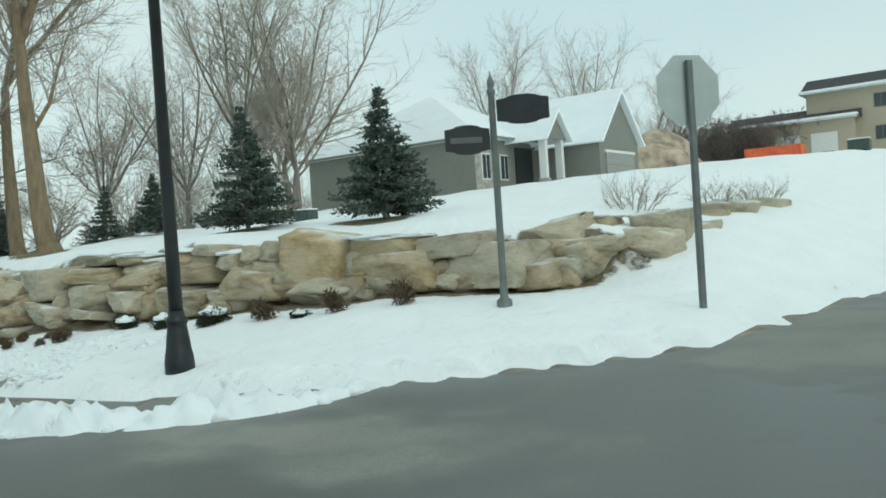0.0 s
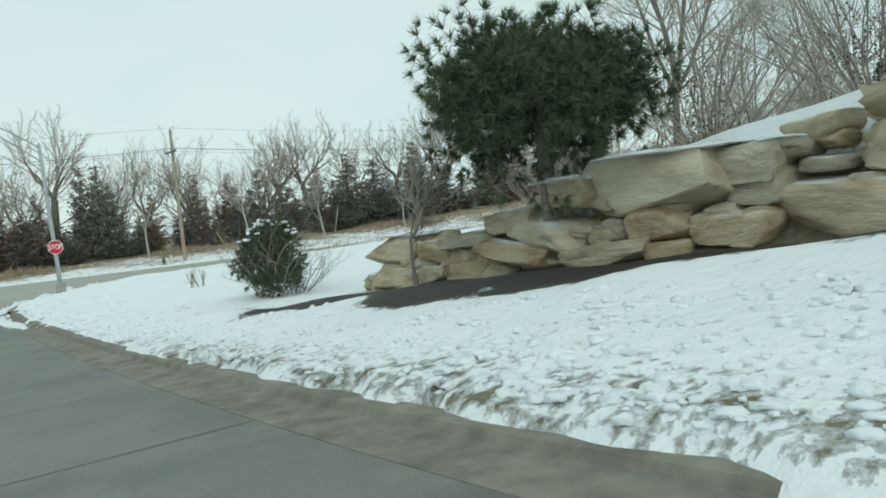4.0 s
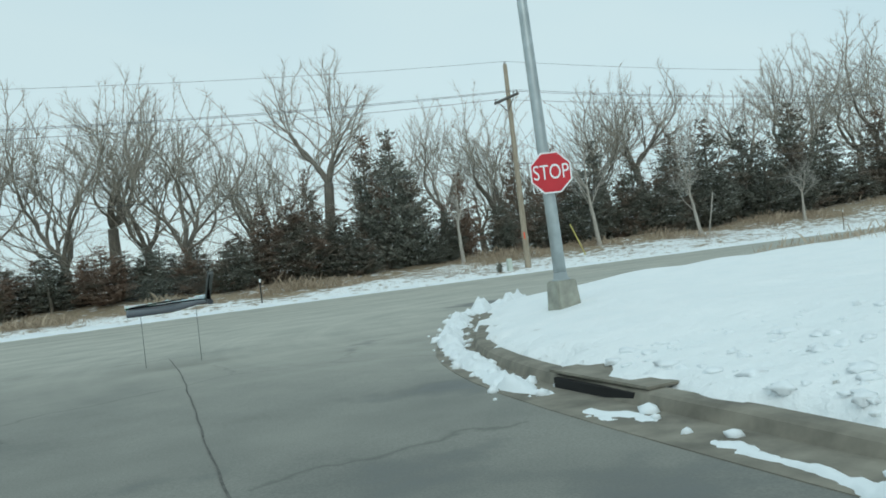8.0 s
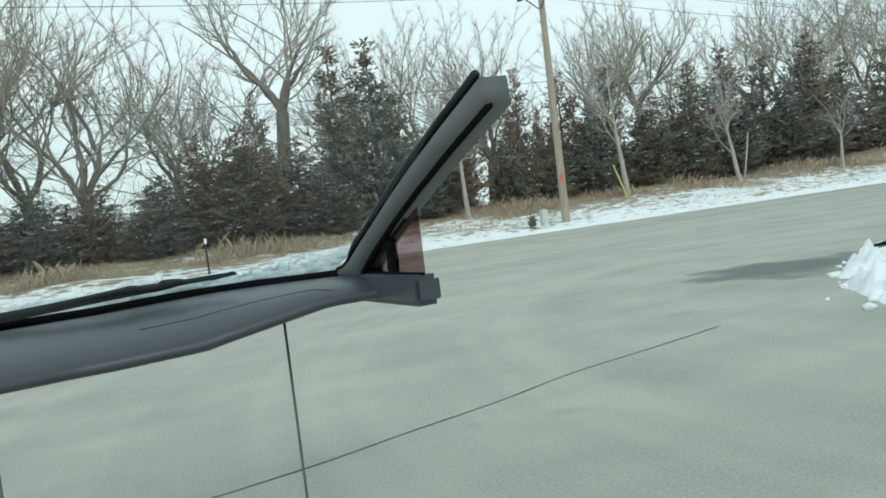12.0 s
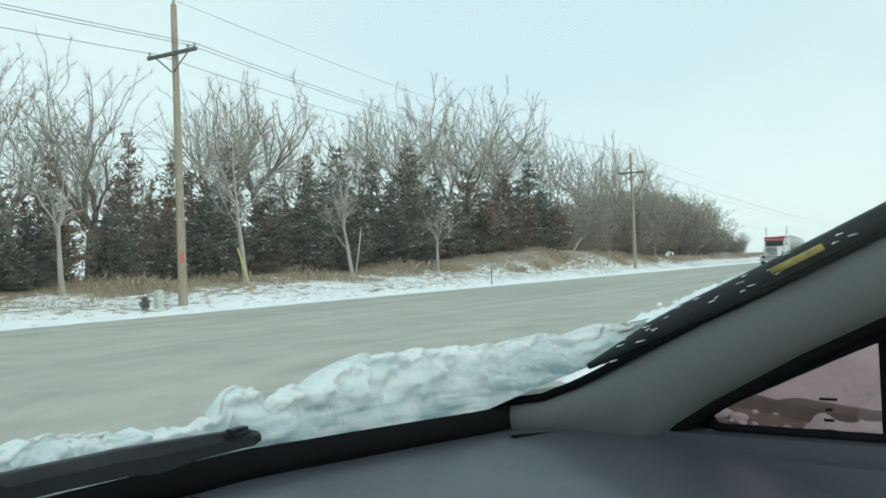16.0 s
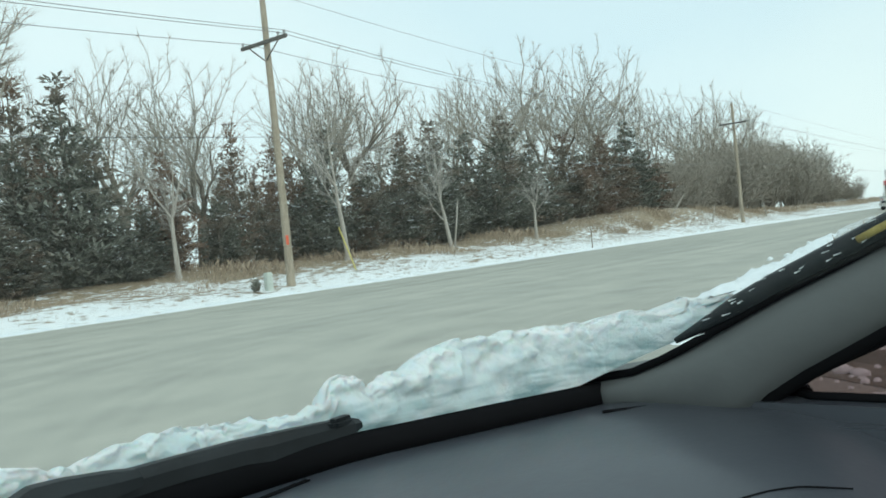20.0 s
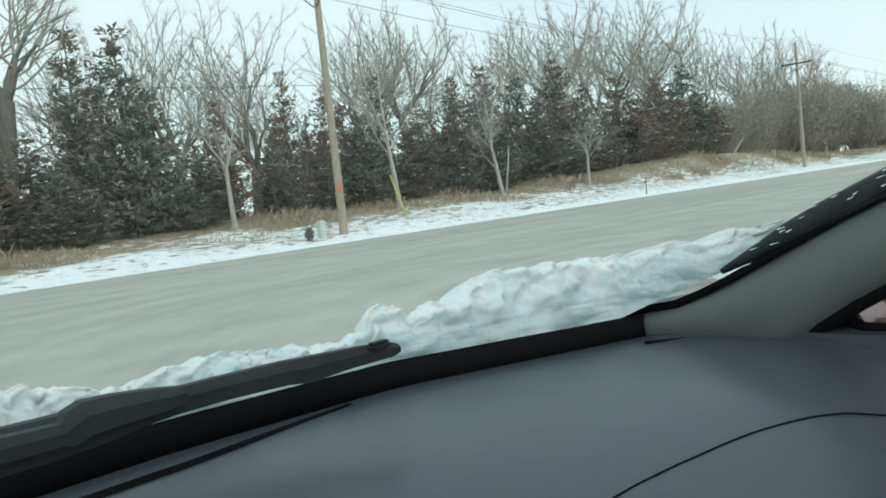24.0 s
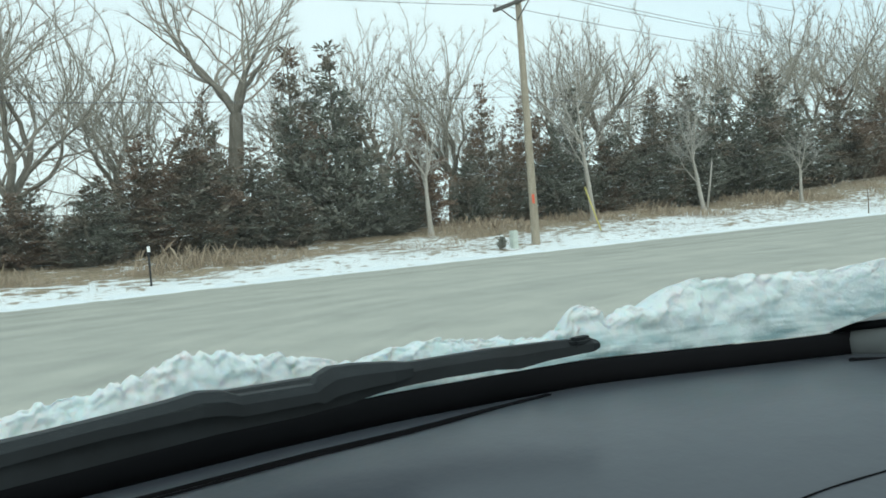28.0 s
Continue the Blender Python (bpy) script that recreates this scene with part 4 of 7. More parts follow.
# red cedars under them
def cedar_meshes(seed):
    """A full cedar seven metres high: a main leader and lower side leaders, each with ascending feathery boughs."""
    r = random.Random(seed)
    tv, tf, cv, cf = [], [], [], []
    leads = [(0.0, 0.0, 7.0, 1.9)]
    for _ in range(r.randint(3, 5)):
        a, d = r.uniform(0, 6.283), r.uniform(0.5, 1.3)
        leads.append((d * math.cos(a), d * math.sin(a), 7.0 * r.uniform(0.42, 0.8), r.uniform(0.9, 1.4)))
    for lx, ly, lh, lr in leads:
        tube_into(tv, tf, Vector((lx * 0.3, ly * 0.3, -0.1)), Vector((lx, ly, lh * 0.6)), 0.12, 0.06, 6)
        tube_into(tv, tf, Vector((lx, ly, lh * 0.6)), Vector((lx, ly, lh * 0.99)), 0.06, 0.008, 5)
        tiers = int(lh * 4.4)
        for i in range(tiers):
            f = (i + r.random()) / tiers
            reach = lr * max(0.05, 1 - f) ** 0.72 * (0.72 + 0.28 * min(1, f * 5))
            for _ in range(max(3, int(8 * (0.4 + 0.6 * (1 - f))))):
                a, L = r.uniform(0, 6.283), reach * r.uniform(0.35, 1.25)
                out = Vector((math.cos(a), math.sin(a), 0))
                start = Vector((lx * min(1, f * 1.6), ly * min(1, f * 1.6), lh * f * 0.97))
                end = start + out * L + Vector((0, 0, L * r.uniform(0.05, 0.75)))
                tube_into(tv, tf, start, end, 0.010 + 0.008 * L, 0.004, 3)
                m = max(5, int(34 * (0.2 + L / 1.9)))
                for s_ in range(m):
                    u = 0.2 + 0.82 * (s_ + r.random()) / m
                    p = start.lerp(end, u) + Vector((r.gauss(0, 1), r.gauss(0, 1), r.gauss(0, 0.8))) * 0.085
                    if p.z < 0.02:
                        continue
                    d = (out * r.uniform(0.2, 0.9) + Vector((r.gauss(0, 0.5), r.gauss(0, 0.5), r.gauss(0.35, 0.4)))).normalized()
                    b_ = 0.22 * r.uniform(0.6, 1.4)
                    w = d.cross(Vector((r.gauss(0, 1), r.gauss(0, 1), r.gauss(0, 1)))).normalized() * 0.030 * r.uniform(0.6, 1.4)
                    n0 = len(cv)
                    up = d.cross(w).normalized() * (0.25 * b_)
                    cv += [tuple(p - w * 0.4), tuple(p + d * b_ * 0.55 + w), tuple(p + d * b_), tuple(p + d * b_ * 0.5 - w + up)]
                    cf += [(n0, n0 + 1, n0 + 2), (n0, n0 + 2, n0 + 3)]
    return mesh_of("trunk", tv, tf, BARK), mesh_of("crown", cv, cf, CEDAR)


CED = "dark red cedar with rusty winter foliage dusted with snow"
cedars = [plant("cedar_tree", cedar_meshes(70 + k), pose(0, -900, -60), CED, "tree", "cedars of the roadside wood") for k in range(5)]
# x, y, height, half width
CEDARS = [(-24, 32, 4.5, 2.2), (-20, 31, 3.6, 2.0), (-16, 30.5, 3.2, 2.0), (-12.5, 31, 3.0, 2.0), (-9.5, 30, 2.4, 1.8), (-7, 31.5, 2.6, 1.9), (-4.5, 30.5, 2.0, 1.8), (-2.2, 30.5, 1.9, 1.8), (-0.2, 31, 1.9, 1.8), (1.6, 32, 2.0, 1.7), (3.6, 31.6, 2.3, 1.7), (5.4, 30, 2.6, 1.6), (7.5, 31.5, 4.3, 1.9), (8.9, 30.5, 4.3, 2.1), (10.3, 32.6, 6.1, 1.1), (11.2, 30, 3.8, 1.8)]
CEDARS += [(13.7, 31.5, 8.0, 1.7), (14.9, 30, 7.9, 2.3), (12.3, 29, 2.2, 1.5), (16.3, 29.2, 2.2, 1.6), (18.9, 30, 4.8, 1.6), (17.6, 29.5, 2.8, 1.3), (22.9, 30.5, 6.4, 1.3), (21.1, 29.3, 3.3, 1.4), (25.9, 31, 6.2, 1.7), (23.9, 29.5, 3.0, 1.4), (28.6, 30.5, 6.4, 1.9), (26.4, 29.5, 3.9, 1.7), (31.2, 30, 4.9, 1.9), (34.8, 30.5, 6.5, 1.9), (38.7, 31.5, 7.3, 2.4)]
CEDARS += [(41.5, 31, 6.7, 2.2), (33.0, 29.5, 3.6, 1.5), (47.3, 32, 8.0, 2.5), (42.9, 30.5, 5.2, 2.1), (50.8, 32, 6.4, 2.2), (57.6, 33, 6.9, 2.5), (64.0, 33, 6.7, 2.6), (71.4, 34, 8.7, 3.1), (75.4, 34, 6.0, 2.1), (53.6, 32, 3.6, 2.4), (44.8, 30, 3.2, 1.7), (60.5, 32.6, 4.0, 2.4), (67.5, 33.4, 5.0, 2.6), (37.0, 30, 4.4, 1.8), (29.9, 29.6, 3.4, 1.6)]
CEDARS += [(-22, 27.5, 3.4, 2.2), (-18, 27, 3.0, 2.2), (-14.2, 27.2, 2.8, 2.2), (-10.8, 26.6, 2.4, 2.0), (-8.2, 26.8, 2.2, 1.9), (-5.8, 26.4, 2.3, 1.9), (-3.4, 26.8, 2.1, 1.9), (-1.2, 26.4, 2.0, 1.8), (0.8, 27, 1.9, 1.7), (2.6, 27.4, 1.7, 1.4), (4.6, 27, 2.0, 1.6), (6.3, 27.6, 2.8, 1.8), (8.2, 27, 3.2, 1.9), (10.2, 27.4, 2.6, 1.7)]
for i, (x, y, h, w) in enumerate(CEDARS):
    near = 1 - min(3.4, max(0.0, (26 - x) * 0.16)) / y if y > 28.5 else 1.0
    low_ = max(0.0, min(1.0, (6 - x) / 4))
    x, y, h, w = x * near, y * near, (h * near + 0.25) * (1 + 0.22 * low_), w * (1.2 if x > 30 else 1.0 + 0.15 * low_)
    stand(cedars[i % 5], x, y, h / 7.0, rng.uniform(0, 360), 0.05, max(0.7, min(2.2, w / 1.75 / (h / 7.0))))
for p in cedars:
    for o in (*p.children, p):
        bpy.data.objects.remove(o)

# brushwood where the wood thins out along the road
brush = thing("thicket", pose(0, -900, -60), "grey leafless thicket of brush beside the road", "bush", "roadside brush")
part("brushwood", twig_bush_mesh(90, 5.0, 0.9, 8, TWIG, 3), brush)
for i in range(34):
    x = -22 + i * 3.0 + rng.uniform(-1.2, 1.2)
    stand(brush, x, (31.5 if x < 30 else 33.5) + rng.uniform(-1.5, 3), rng.uniform(0.4, 0.85), rng.uniform(0, 360), 0.1, 1.3)
for o in (*brush.children, brush):
    bpy.data.objects.remove(o)


def thicket_mesh(seed, height, stems, mat):
    """Many stems with branches that end in a haze of fine twigs."""
    r = random.Random(seed)
    v, f = [], []
    for _ in range(stems):
        a, k = r.uniform(0, 6.283), r.random() ** 0.6 * 0.8
        p, d, rad = Vector((math.cos(a) * k, math.sin(a) * k, -0.1)), Vector((math.cos(a) * k * 0.7, math.sin(a) * k * 0.7, 1)).normalized(), 0.05
        for _ in range(5):
            d = (d + Vector((r.gauss(0, 0.16), r.gauss(0, 0.16), 0.05))).normalized()
            q = p + d * height * 0.15
            tube_into(v, f, p, q, rad, rad * 0.8, 3)
            p, rad = q, rad * 0.8
            for _ in range(3):
                e = (d * 0.6 + Vector((r.gauss(0, 0.6), r.gauss(0, 0.6), r.gauss(0.1, 0.35)))).normalized()
                g = p.copy()
                for _ in range(3):
                    e = (e + Vector((r.gauss(0, 0.2), r.gauss(0, 0.2), r.gauss(0.08, 0.2)))).normalized()
                    h = g + e * height * 0.075
                    tube_into(v, f, g, h, rad * 0.5, rad * 0.4, 3)
                    g = h
                    for _ in range(5):
                        w = (e + Vector((r.gauss(0, 0.7), r.gauss(0, 0.7), r.gauss(0.1, 0.6)))).normalized()
                        i, b = len(v), w.cross(Vector((r.gauss(0, 1), r.gauss(0, 1), r.gauss(0, 1)))).normalized() * 0.018
                        v += [tuple(g - b), tuple(g + b), tuple(g + w * height * r.uniform(0.05, 0.13))]
                        f.append((i, i + 1, i + 2))
    return mesh_of("brushwood", v, f, mat)


brush = thing("thicket", pose(0, -900, -60), "dense grey-brown thicket of leafless brush along the road", "bush", "roadside brush")
part("brushwood", thicket_mesh(91, 6.0, 15, BRUSH), brush)
for i in range(58):
    x = 78 + i * 1.65 + rng.uniform(-0.8, 0.8)
    tall = float(np.interp(x, [78, 96, 108, 121, 133, 148, 161, 172], [5.5, 8.6, 10.2, 10.6, 9.8, 8.0, 5.3, 3.0]))
    stand(brush, x, 34.5 + rng.uniform(-1.0, 5), tall / 6.0 * rng.uniform(0.8, 1.02), rng.uniform(0, 360), 0.1, 1.1)
for o in (*brush.children, brush):
    bpy.data.objects.remove(o)


def grass_field(name, count, place, blade, mat, label, seed):
    """Loose blades of dry grass as one stuff object."""
    r = random.Random(seed)
    pts = [place(r) for _ in range(count)]
    hs = lie(np.array([p[0] for p in pts]), np.array([p[1] for p in pts]))[0]
    v, f = [], []
    for (x, y, k), z in zip(pts, hs):
        n0, L = len(v), blade * k * r.uniform(0.5, 1.4)
        a, lx, ly = r.uniform(0, 3.14), r.gauss(0, 0.3) * L, r.gauss(0, 0.3) * L
        wx_, wy_ = math.cos(a) * 0.0042, math.sin(a) * 0.0042
        v += [(x - wx_, y - wy_, z - 0.03), (x + wx_, y + wy_, z - 0.03), (x + lx * 0.5, y + ly * 0.5, z + L * 0.7), (x + lx, y + ly, z + L)]
        f += [(n0, n0 + 1, n0 + 2), (n0, n0 + 2, n0 + 3)]
    return tagged(new(name, mesh_of(name, v, f, mat)), label, "grass", kind="stuff")


def verge_spot(r):
    x = r.uniform(-18, 95) if r.random() < 0.8 else r.uniform(95, 190)
    w_ = float(verge_width(x))
    far_ = w_ + (0.9 * math.sin(x * 0.33) + 0.5 * math.sin(x * 1.1)) * w_ / 5.0
    if r.random() < 0.2:
        return x, FAR_Y + r.uniform(0.7, far_ + 0.6), r.uniform(0.15, 0.4)
    clump = 0.75 + 0.45 * math.sin(x * 0.8 + 2 * math.sin(x * 0.23))
    return x, FAR_Y + far_ + abs(r.gauss(0.3, 0.5 + 0.3 * w_)), (r.uniform(0.5, 1.0) if r.random() < 0.85 else 1.5) * clump


def corner_spot(r):
    x = 16 + 40 * r.random() ** 1.4
    return x, 4.2 + (x - 16) * 0.07 - abs(r.gauss(1.0, 2.2)), r.uniform(0.4, 1.0) * (0.5 + 0.5 * abs(math.sin(x * 0.9)))


grass_field("dry_weeds", 2600, corner_spot, 0.34, STRAW, "dead grass stalks poking through snow on the corner lot", 8)
grass_field("dry_grass", 90000, verge_spot, 0.25, STRAW, "tawny dead grass along the edge of the wood", 3)


# ---- poles and wires ----
def utility_pole(x, y, height, label, arm_turn=0.0, marked=True):
    t = thing("utility_pole", pose(x, y, lie_at(x, y), 0, 0, arm_turn), label, "utility pole", "power line poles")
    part("pole", lathe("pole", [(0.165, -0.3), (0.16, 0.0), (0.15, 1.5), (0.125, height * 0.6), (0.105, height - 0.05), (0.09, height)], WOOD_POLE, 12), t)
    arm_z = height - 1.75
    arm = box("crossarm", (-1.15, 1.15, -0.2, -0.1, arm_z - 0.06, arm_z + 0.06), DARK_WOOD, t, 0.008, at=Matrix.Identity(4))
    for s in (-1, 1):
        part("brace", pipe("brace", [(s * 0.75, -0.15, arm_z - 0.05), (0.05 * s, -0.13, arm_z - 0.62)], 0.024, DARK_WOOD), t)
    for k in (-1.05, 0.75, 1.05):
        part("insulator", lathe("insulator", [(0.025, 0), (0.045, 0.02), (0.03, 0.05), (0.055, 0.08), (0.045, 0.14), (0.02, 0.16)], CERAMIC, 10), t, at=pose(k, -0.15, arm_z + 0.06))
    part("insulator", lathe("insulator", [(0.025, 0), (0.045, 0.02), (0.03, 0.05), (0.055, 0.08), (0.045, 0.14), (0.02, 0.16)], CERAMIC, 10), t, at=pose(0, 0, height))
    if marked:
        box("paint_mark", (-0.045, 0.045, -0.158, -0.147, 1.45, 1.78), plain("orange_paint", (0.8, 0.13, 0.06), 0.6), t, 0.004, "upright stroke of orange marking paint", pose(0, 0, 0, 0, 0, 52))
    return t


POLE_A, POLE_B, POLE_H = (18.62, 22.1), (70.2, 23.2), 10.35
utility_pole(*POLE_A, POLE_H, "weathered wooden utility pole with a dark crossarm beside the road", -86)
utility_pole(*POLE_B, POLE_H, "weathered wooden utility pole further along the road", -86, False)
utility_pole(330, 28, POLE_H, "distant wooden utility pole", -86, False)
utility_pole(-33.5, 21.2, POLE_H, "wooden utility pole at the far side of the junction", -86, False)


def cable(name, a, b, sag, r, label):
    pts = []
    for i in range(25):
        u = i / 24
        p = Vector(a).lerp(Vector(b), u)
        p.z -= sag * 4 * u * (1 - u)
        pts.append(p)
    return tagged(new(name, pipe(name, pts, r, WIRE, 4)), label, "cable", "overhead cables")


STOPS = [(-33.5, 21.2), POLE_A, POLE_B, (330, 28)]
for (xa, ya), (xb, yb) in zip(STOPS[:-1], STOPS[1:]):
    za, zb = lie_at(xa, ya), lie_at(xb, yb)
    for k in (-1.05, 0.75, 1.05):
        cable("power_cable", (xa - k * 0.07, ya - k, za + POLE_H - 1.55), (xb - k * 0.07, yb - k, zb + POLE_H - 1.55), 0.9, 0.010, "thin dark power cable between the poles")
    cable("power_cable", (xa, ya, za + POLE_H + 0.15), (xb, yb, zb + POLE_H + 0.15), 0.8, 0.008, "thin dark power cable along the pole tops")
    cable("phone_cable", (xa, ya + 0.15, za + 5.3), (xb, yb + 0.15, zb + 5.3), 0.6, 0.010, "thin dark telephone cable lower on the poles")
guy = thing("guy_wire", pose(0, 0, 0), "taut guy wire with a yellow guard, anchored in the verge", "cable")
gz0 = lie_at(22.4, 22.6)
part("wire", pipe("wire", [(18.7, 22.1, lie_at(*POLE_A) + 8.0), (22.4, 22.6, gz0)], 0.008, WIRE, 4), guy)
d = (Vector((18.7, 22.1, lie_at(*POLE_A) + 8.0)) - Vector((22.4, 22.6, gz0))).normalized()
part("guard", pipe("guard", [Vector((22.4, 22.6, gz0)) + d * 0.1, Vector((22.4, 22.6, gz0)) + d * 2.0], 0.028, plain("yellow_guard", (0.66, 0.56, 0.16), 0.5)), guy, "pale yellow plastic guard")


# ---- stop signs and street lamps ----
def octagon(r, y, z):
    return [(r / math.cos(math.pi / 8) * math.cos(math.pi / 8 + k * math.pi / 4), y, z + r / math.cos(math.pi / 8) * math.sin(math.pi / 8 + k * math.pi / 4)) for k in range(8)]


def plate(name, outline_r, y0, y1, z, mat):
    a, b = octagon(outline_r, y0, z), octagon(outline_r, y1, z)
    return mesh_of(name, *rings([a, b]), mat)


def lettering(text, size, mat, parent, at, label=""):
    cu = bpy.data.curves.new("lettering", "FONT")
    cu.body, cu.size, cu.align_x, cu.align_y, cu.extrude = text, size, "CENTER", "CENTER", 0.002
    tmp = bpy.data.objects.new("lettering", cu)
    scene.collection.objects.link(tmp)
    m = bpy.data.meshes.new_from_object(tmp.evaluated_get(bpy.context.evaluated_depsgraph_get()))
    bpy.data.objects.remove(tmp)
    m.materials.clear()
    m.materials.append(mat)
    return part("lettering", m, parent, label, at)


def stop_face(parent, z, y, r=0.381, text=True):
    """A red octagon that faces -y."""
    s = part("sign_plate", plate("sign_plate", r, y, y + 0.004, z, SIGN_WHITE), parent, "white-rimmed octagonal plate")
    part("red_field", plate("red_field", r - 0.022, y - 0.003, y, z, SIGN_RED), s, "red reflective octagon")
    k = r / 0.381
    lettering("STOP", 0.345, SIGN_WHITE, s, pose(0, y - 0.005, z, 90, 0, 0) @ Matrix.Diagonal((0.82 * k, 1.12 * k, 1, 1)), "white capital letters")
    return s


light = thing("street_light", pose(5.72, -3.25, lie_at(5.72, -3.25) + 0.02), "galvanised street light with truss arm and red stop sign, concrete base", "street light")
light.matrix_basis = light.matrix_basis @ pose(0, 0, 0, 0, -1.5, 0)
bm = bmesh.new()
lo = [bm.verts.new((x, y, -0.2)) for x, y in ((-0.2, -0.2), (0.2, -0.2), (0.2, 0.2), (-0.2, 0.2))]
mid = [bm.verts.new((x * 0.82, y * 0.82, 0.38)) for x, y in ((-0.2, -0.2), (0.2, -0.2), (0.2, 0.2), (-0.2, 0.2))]
bm.faces.new(lo[::-1])
bm.faces.new(mid)
for k in range(4):
    bm.faces.new((lo[k], lo[(k + 1) % 4], mid[(k + 1) % 4], mid[k]))
bmesh.ops.bevel(bm, geom=bm.edges[:], offset=0.02, segments=2, affect="EDGES")
part("concrete_base", bm_mesh("concrete_base", bm, BASE_CONC), light, "grey concrete block, snow-edged")
part("base_plate", lathe("base_plate", [(0.14, 0.37), (0.14, 0.40), (0.11, 0.405), (0.10, 0.50)], GALV, 14), light)
part("pole", lathe("pole", [(0.095, 0.38), (0.092, 1.5), (0.066, 6.35), (0.062, 6.5), (0.02, 6.54)], GALV, 16), light)
ARM = Vector((-0.96, -0.28, 0)).normalized()
for z0, z1, bow in ((6.32, 7.85, 0.45), (5.72, 7.7, 0.2)):
    pts = [Vector((0, 0, z0)) + ARM * (2.9 * u) + Vector((0, 0, (z1 - z0) * u + bow * u * (1 - u))) for u in (0, 0.15, 0.3, 0.45, 0.6, 0.75, 0.9, 1.0)]
    part("arm", pipe("arm", pts, 0.032, GALV, 8), light)
for u in (0.33, 0.66):
    lo_, hi_ = Vector((0, 0, 5.72)) + ARM * (2.9 * u) + Vector((0, 0, 1.98 * u + 0.2 * u * (1 - u))), Vector((0, 0, 6.32)) + ARM * (2.9 * u) + Vector((0, 0, 1.53 * u + 0.45 * u * (1 - u)))
    part("strut", pipe("strut", [lo_, hi_], 0.018, GALV, 6), light)
head = Vector((0, 0, 7.85)) + ARM * 2.9
part("tip_tube", pipe("tip_tube", [head, head + ARM * 0.5 + Vector((0, 0, 0.12)), head + ARM * 0.9 + Vector((0, 0, 0.10))], 0.03, GALV, 8), light)
bm = bmesh.new()
bmesh.ops.create_uvsphere(bm, u_segments=14, v_segments=8, radius=1.0, matrix=Matrix.Translation(head + ARM * 1.0 + Vector((0, 0, 0.13))) @ Matrix.Rotation(math.atan2(ARM.y, ARM.x), 4, "Z") @ Matrix.Diagonal((0.4, 0.16, 0.09, 1)))
part("lamp_head", bm_mesh("lamp_head", bm, plain("grey_lamp_housing", (0.33, 0.35, 0.35), 0.5), True), light)
sg = stop_face(light, 1.98, -0.125, 0.305)
sg.matrix_basis = pose(0, 0, 0, 0, 1.5, -20)
for z in (1.82, 2.14):
    part("strap", lathe("strap", [(0.112, z - 0.02), (0.115, z - 0.02), (0.115, z + 0.02), (0.112, z + 0.02)], GALV, 16), light)

# the second stop sign, over on the left of the junction
post2 = thing("stop_sign", pose(-4.1, 2.1, lie_at(-4.1, 2.1)), "red stop sign on a galvanised post", "stop sign")
box("post", (-0.03, 0.03, -0.02, 0.02, -0.3, 2.75), GALV, post2, 0.005)
stop_face(post2, 2.3, -0.03, 0.305)

# the stop sign of the side street, seen from behind
ss = thing("stop_sign", pose(9.1, -66.25, 3.22, 0, 0, 142), "back of an aluminium stop sign on a grey steel post", "stop sign")
box("post", (-0.035, 0.035, 0.004, 0.06, -0.5, 2.56), GREY_METAL, ss, 0.006)
part("sign_plate", plate("sign_plate", 0.381, -0.004, 0.0, 2.24, SIGN_BACK), ss, "bare pale aluminium octagon")
part("red_field", plate("red_field", 0.375, -0.008, -0.004, 2.24, SIGN_RED), ss, "red front face turned away")

# street name post with two dark panels
sp = thing("street_name_post", pose(8.22, -64.27, 3.25, 0, 0, 0), "dark green-grey street name post with two scrolled panels", "street sign")
part("post", lathe("post", [(0.09, -0.4), (0.09, 0.02), (0.05, 0.05), (0.042, 0.2), (0.038, 2.38), (0.05, 2.40), (0.05, 2.44), (0.03, 2.46), (0.045, 2.50), (0.04, 2.55), (0.012, 2.60), (0.004, 2.66)], GREY_METAL, 12), sp)


def name_panel(turn, z, length):
    pts = []
    for k in range(17):
        u = k / 16
        pts.append((0.05 + length * u, 0.0, 0.12 + 0.05 * math.sin(math.pi * u) * (1 if 0.2 < u < 0.8 else 0.6)))
    low = [(x, 0, -h + 0.0) for x, _, h in pts]
    top = [(x, 0, h) for x, _, h in pts]
    v, f = [], []
    ring_ = top + low[::-1]
    a = [(x, -0.012, z_) for x, _, z_ in ring_]
    b = [(x, 0.012, z_) for x, _, z_ in ring_]
    return part("panel", mesh_of("panel", *rings([a, b]), BLACK_METAL), sp, "dark scrolled sign panel", pose(0, 0, z, 0, 0, turn))


pa = name_panel(-58, 2.20, 0.60)
pb = name_panel(135, 1.88, 0.52)
for p, L in ((pa, 0.62), (pb, 0.55)):
    box("lettering_bar", (0.14, 0.05 + L - 0.09, 0.012, 0.0135, -0.035, 0.03), plain("faded_lettering", (0.10, 0.11, 0.11), 0.6), p)

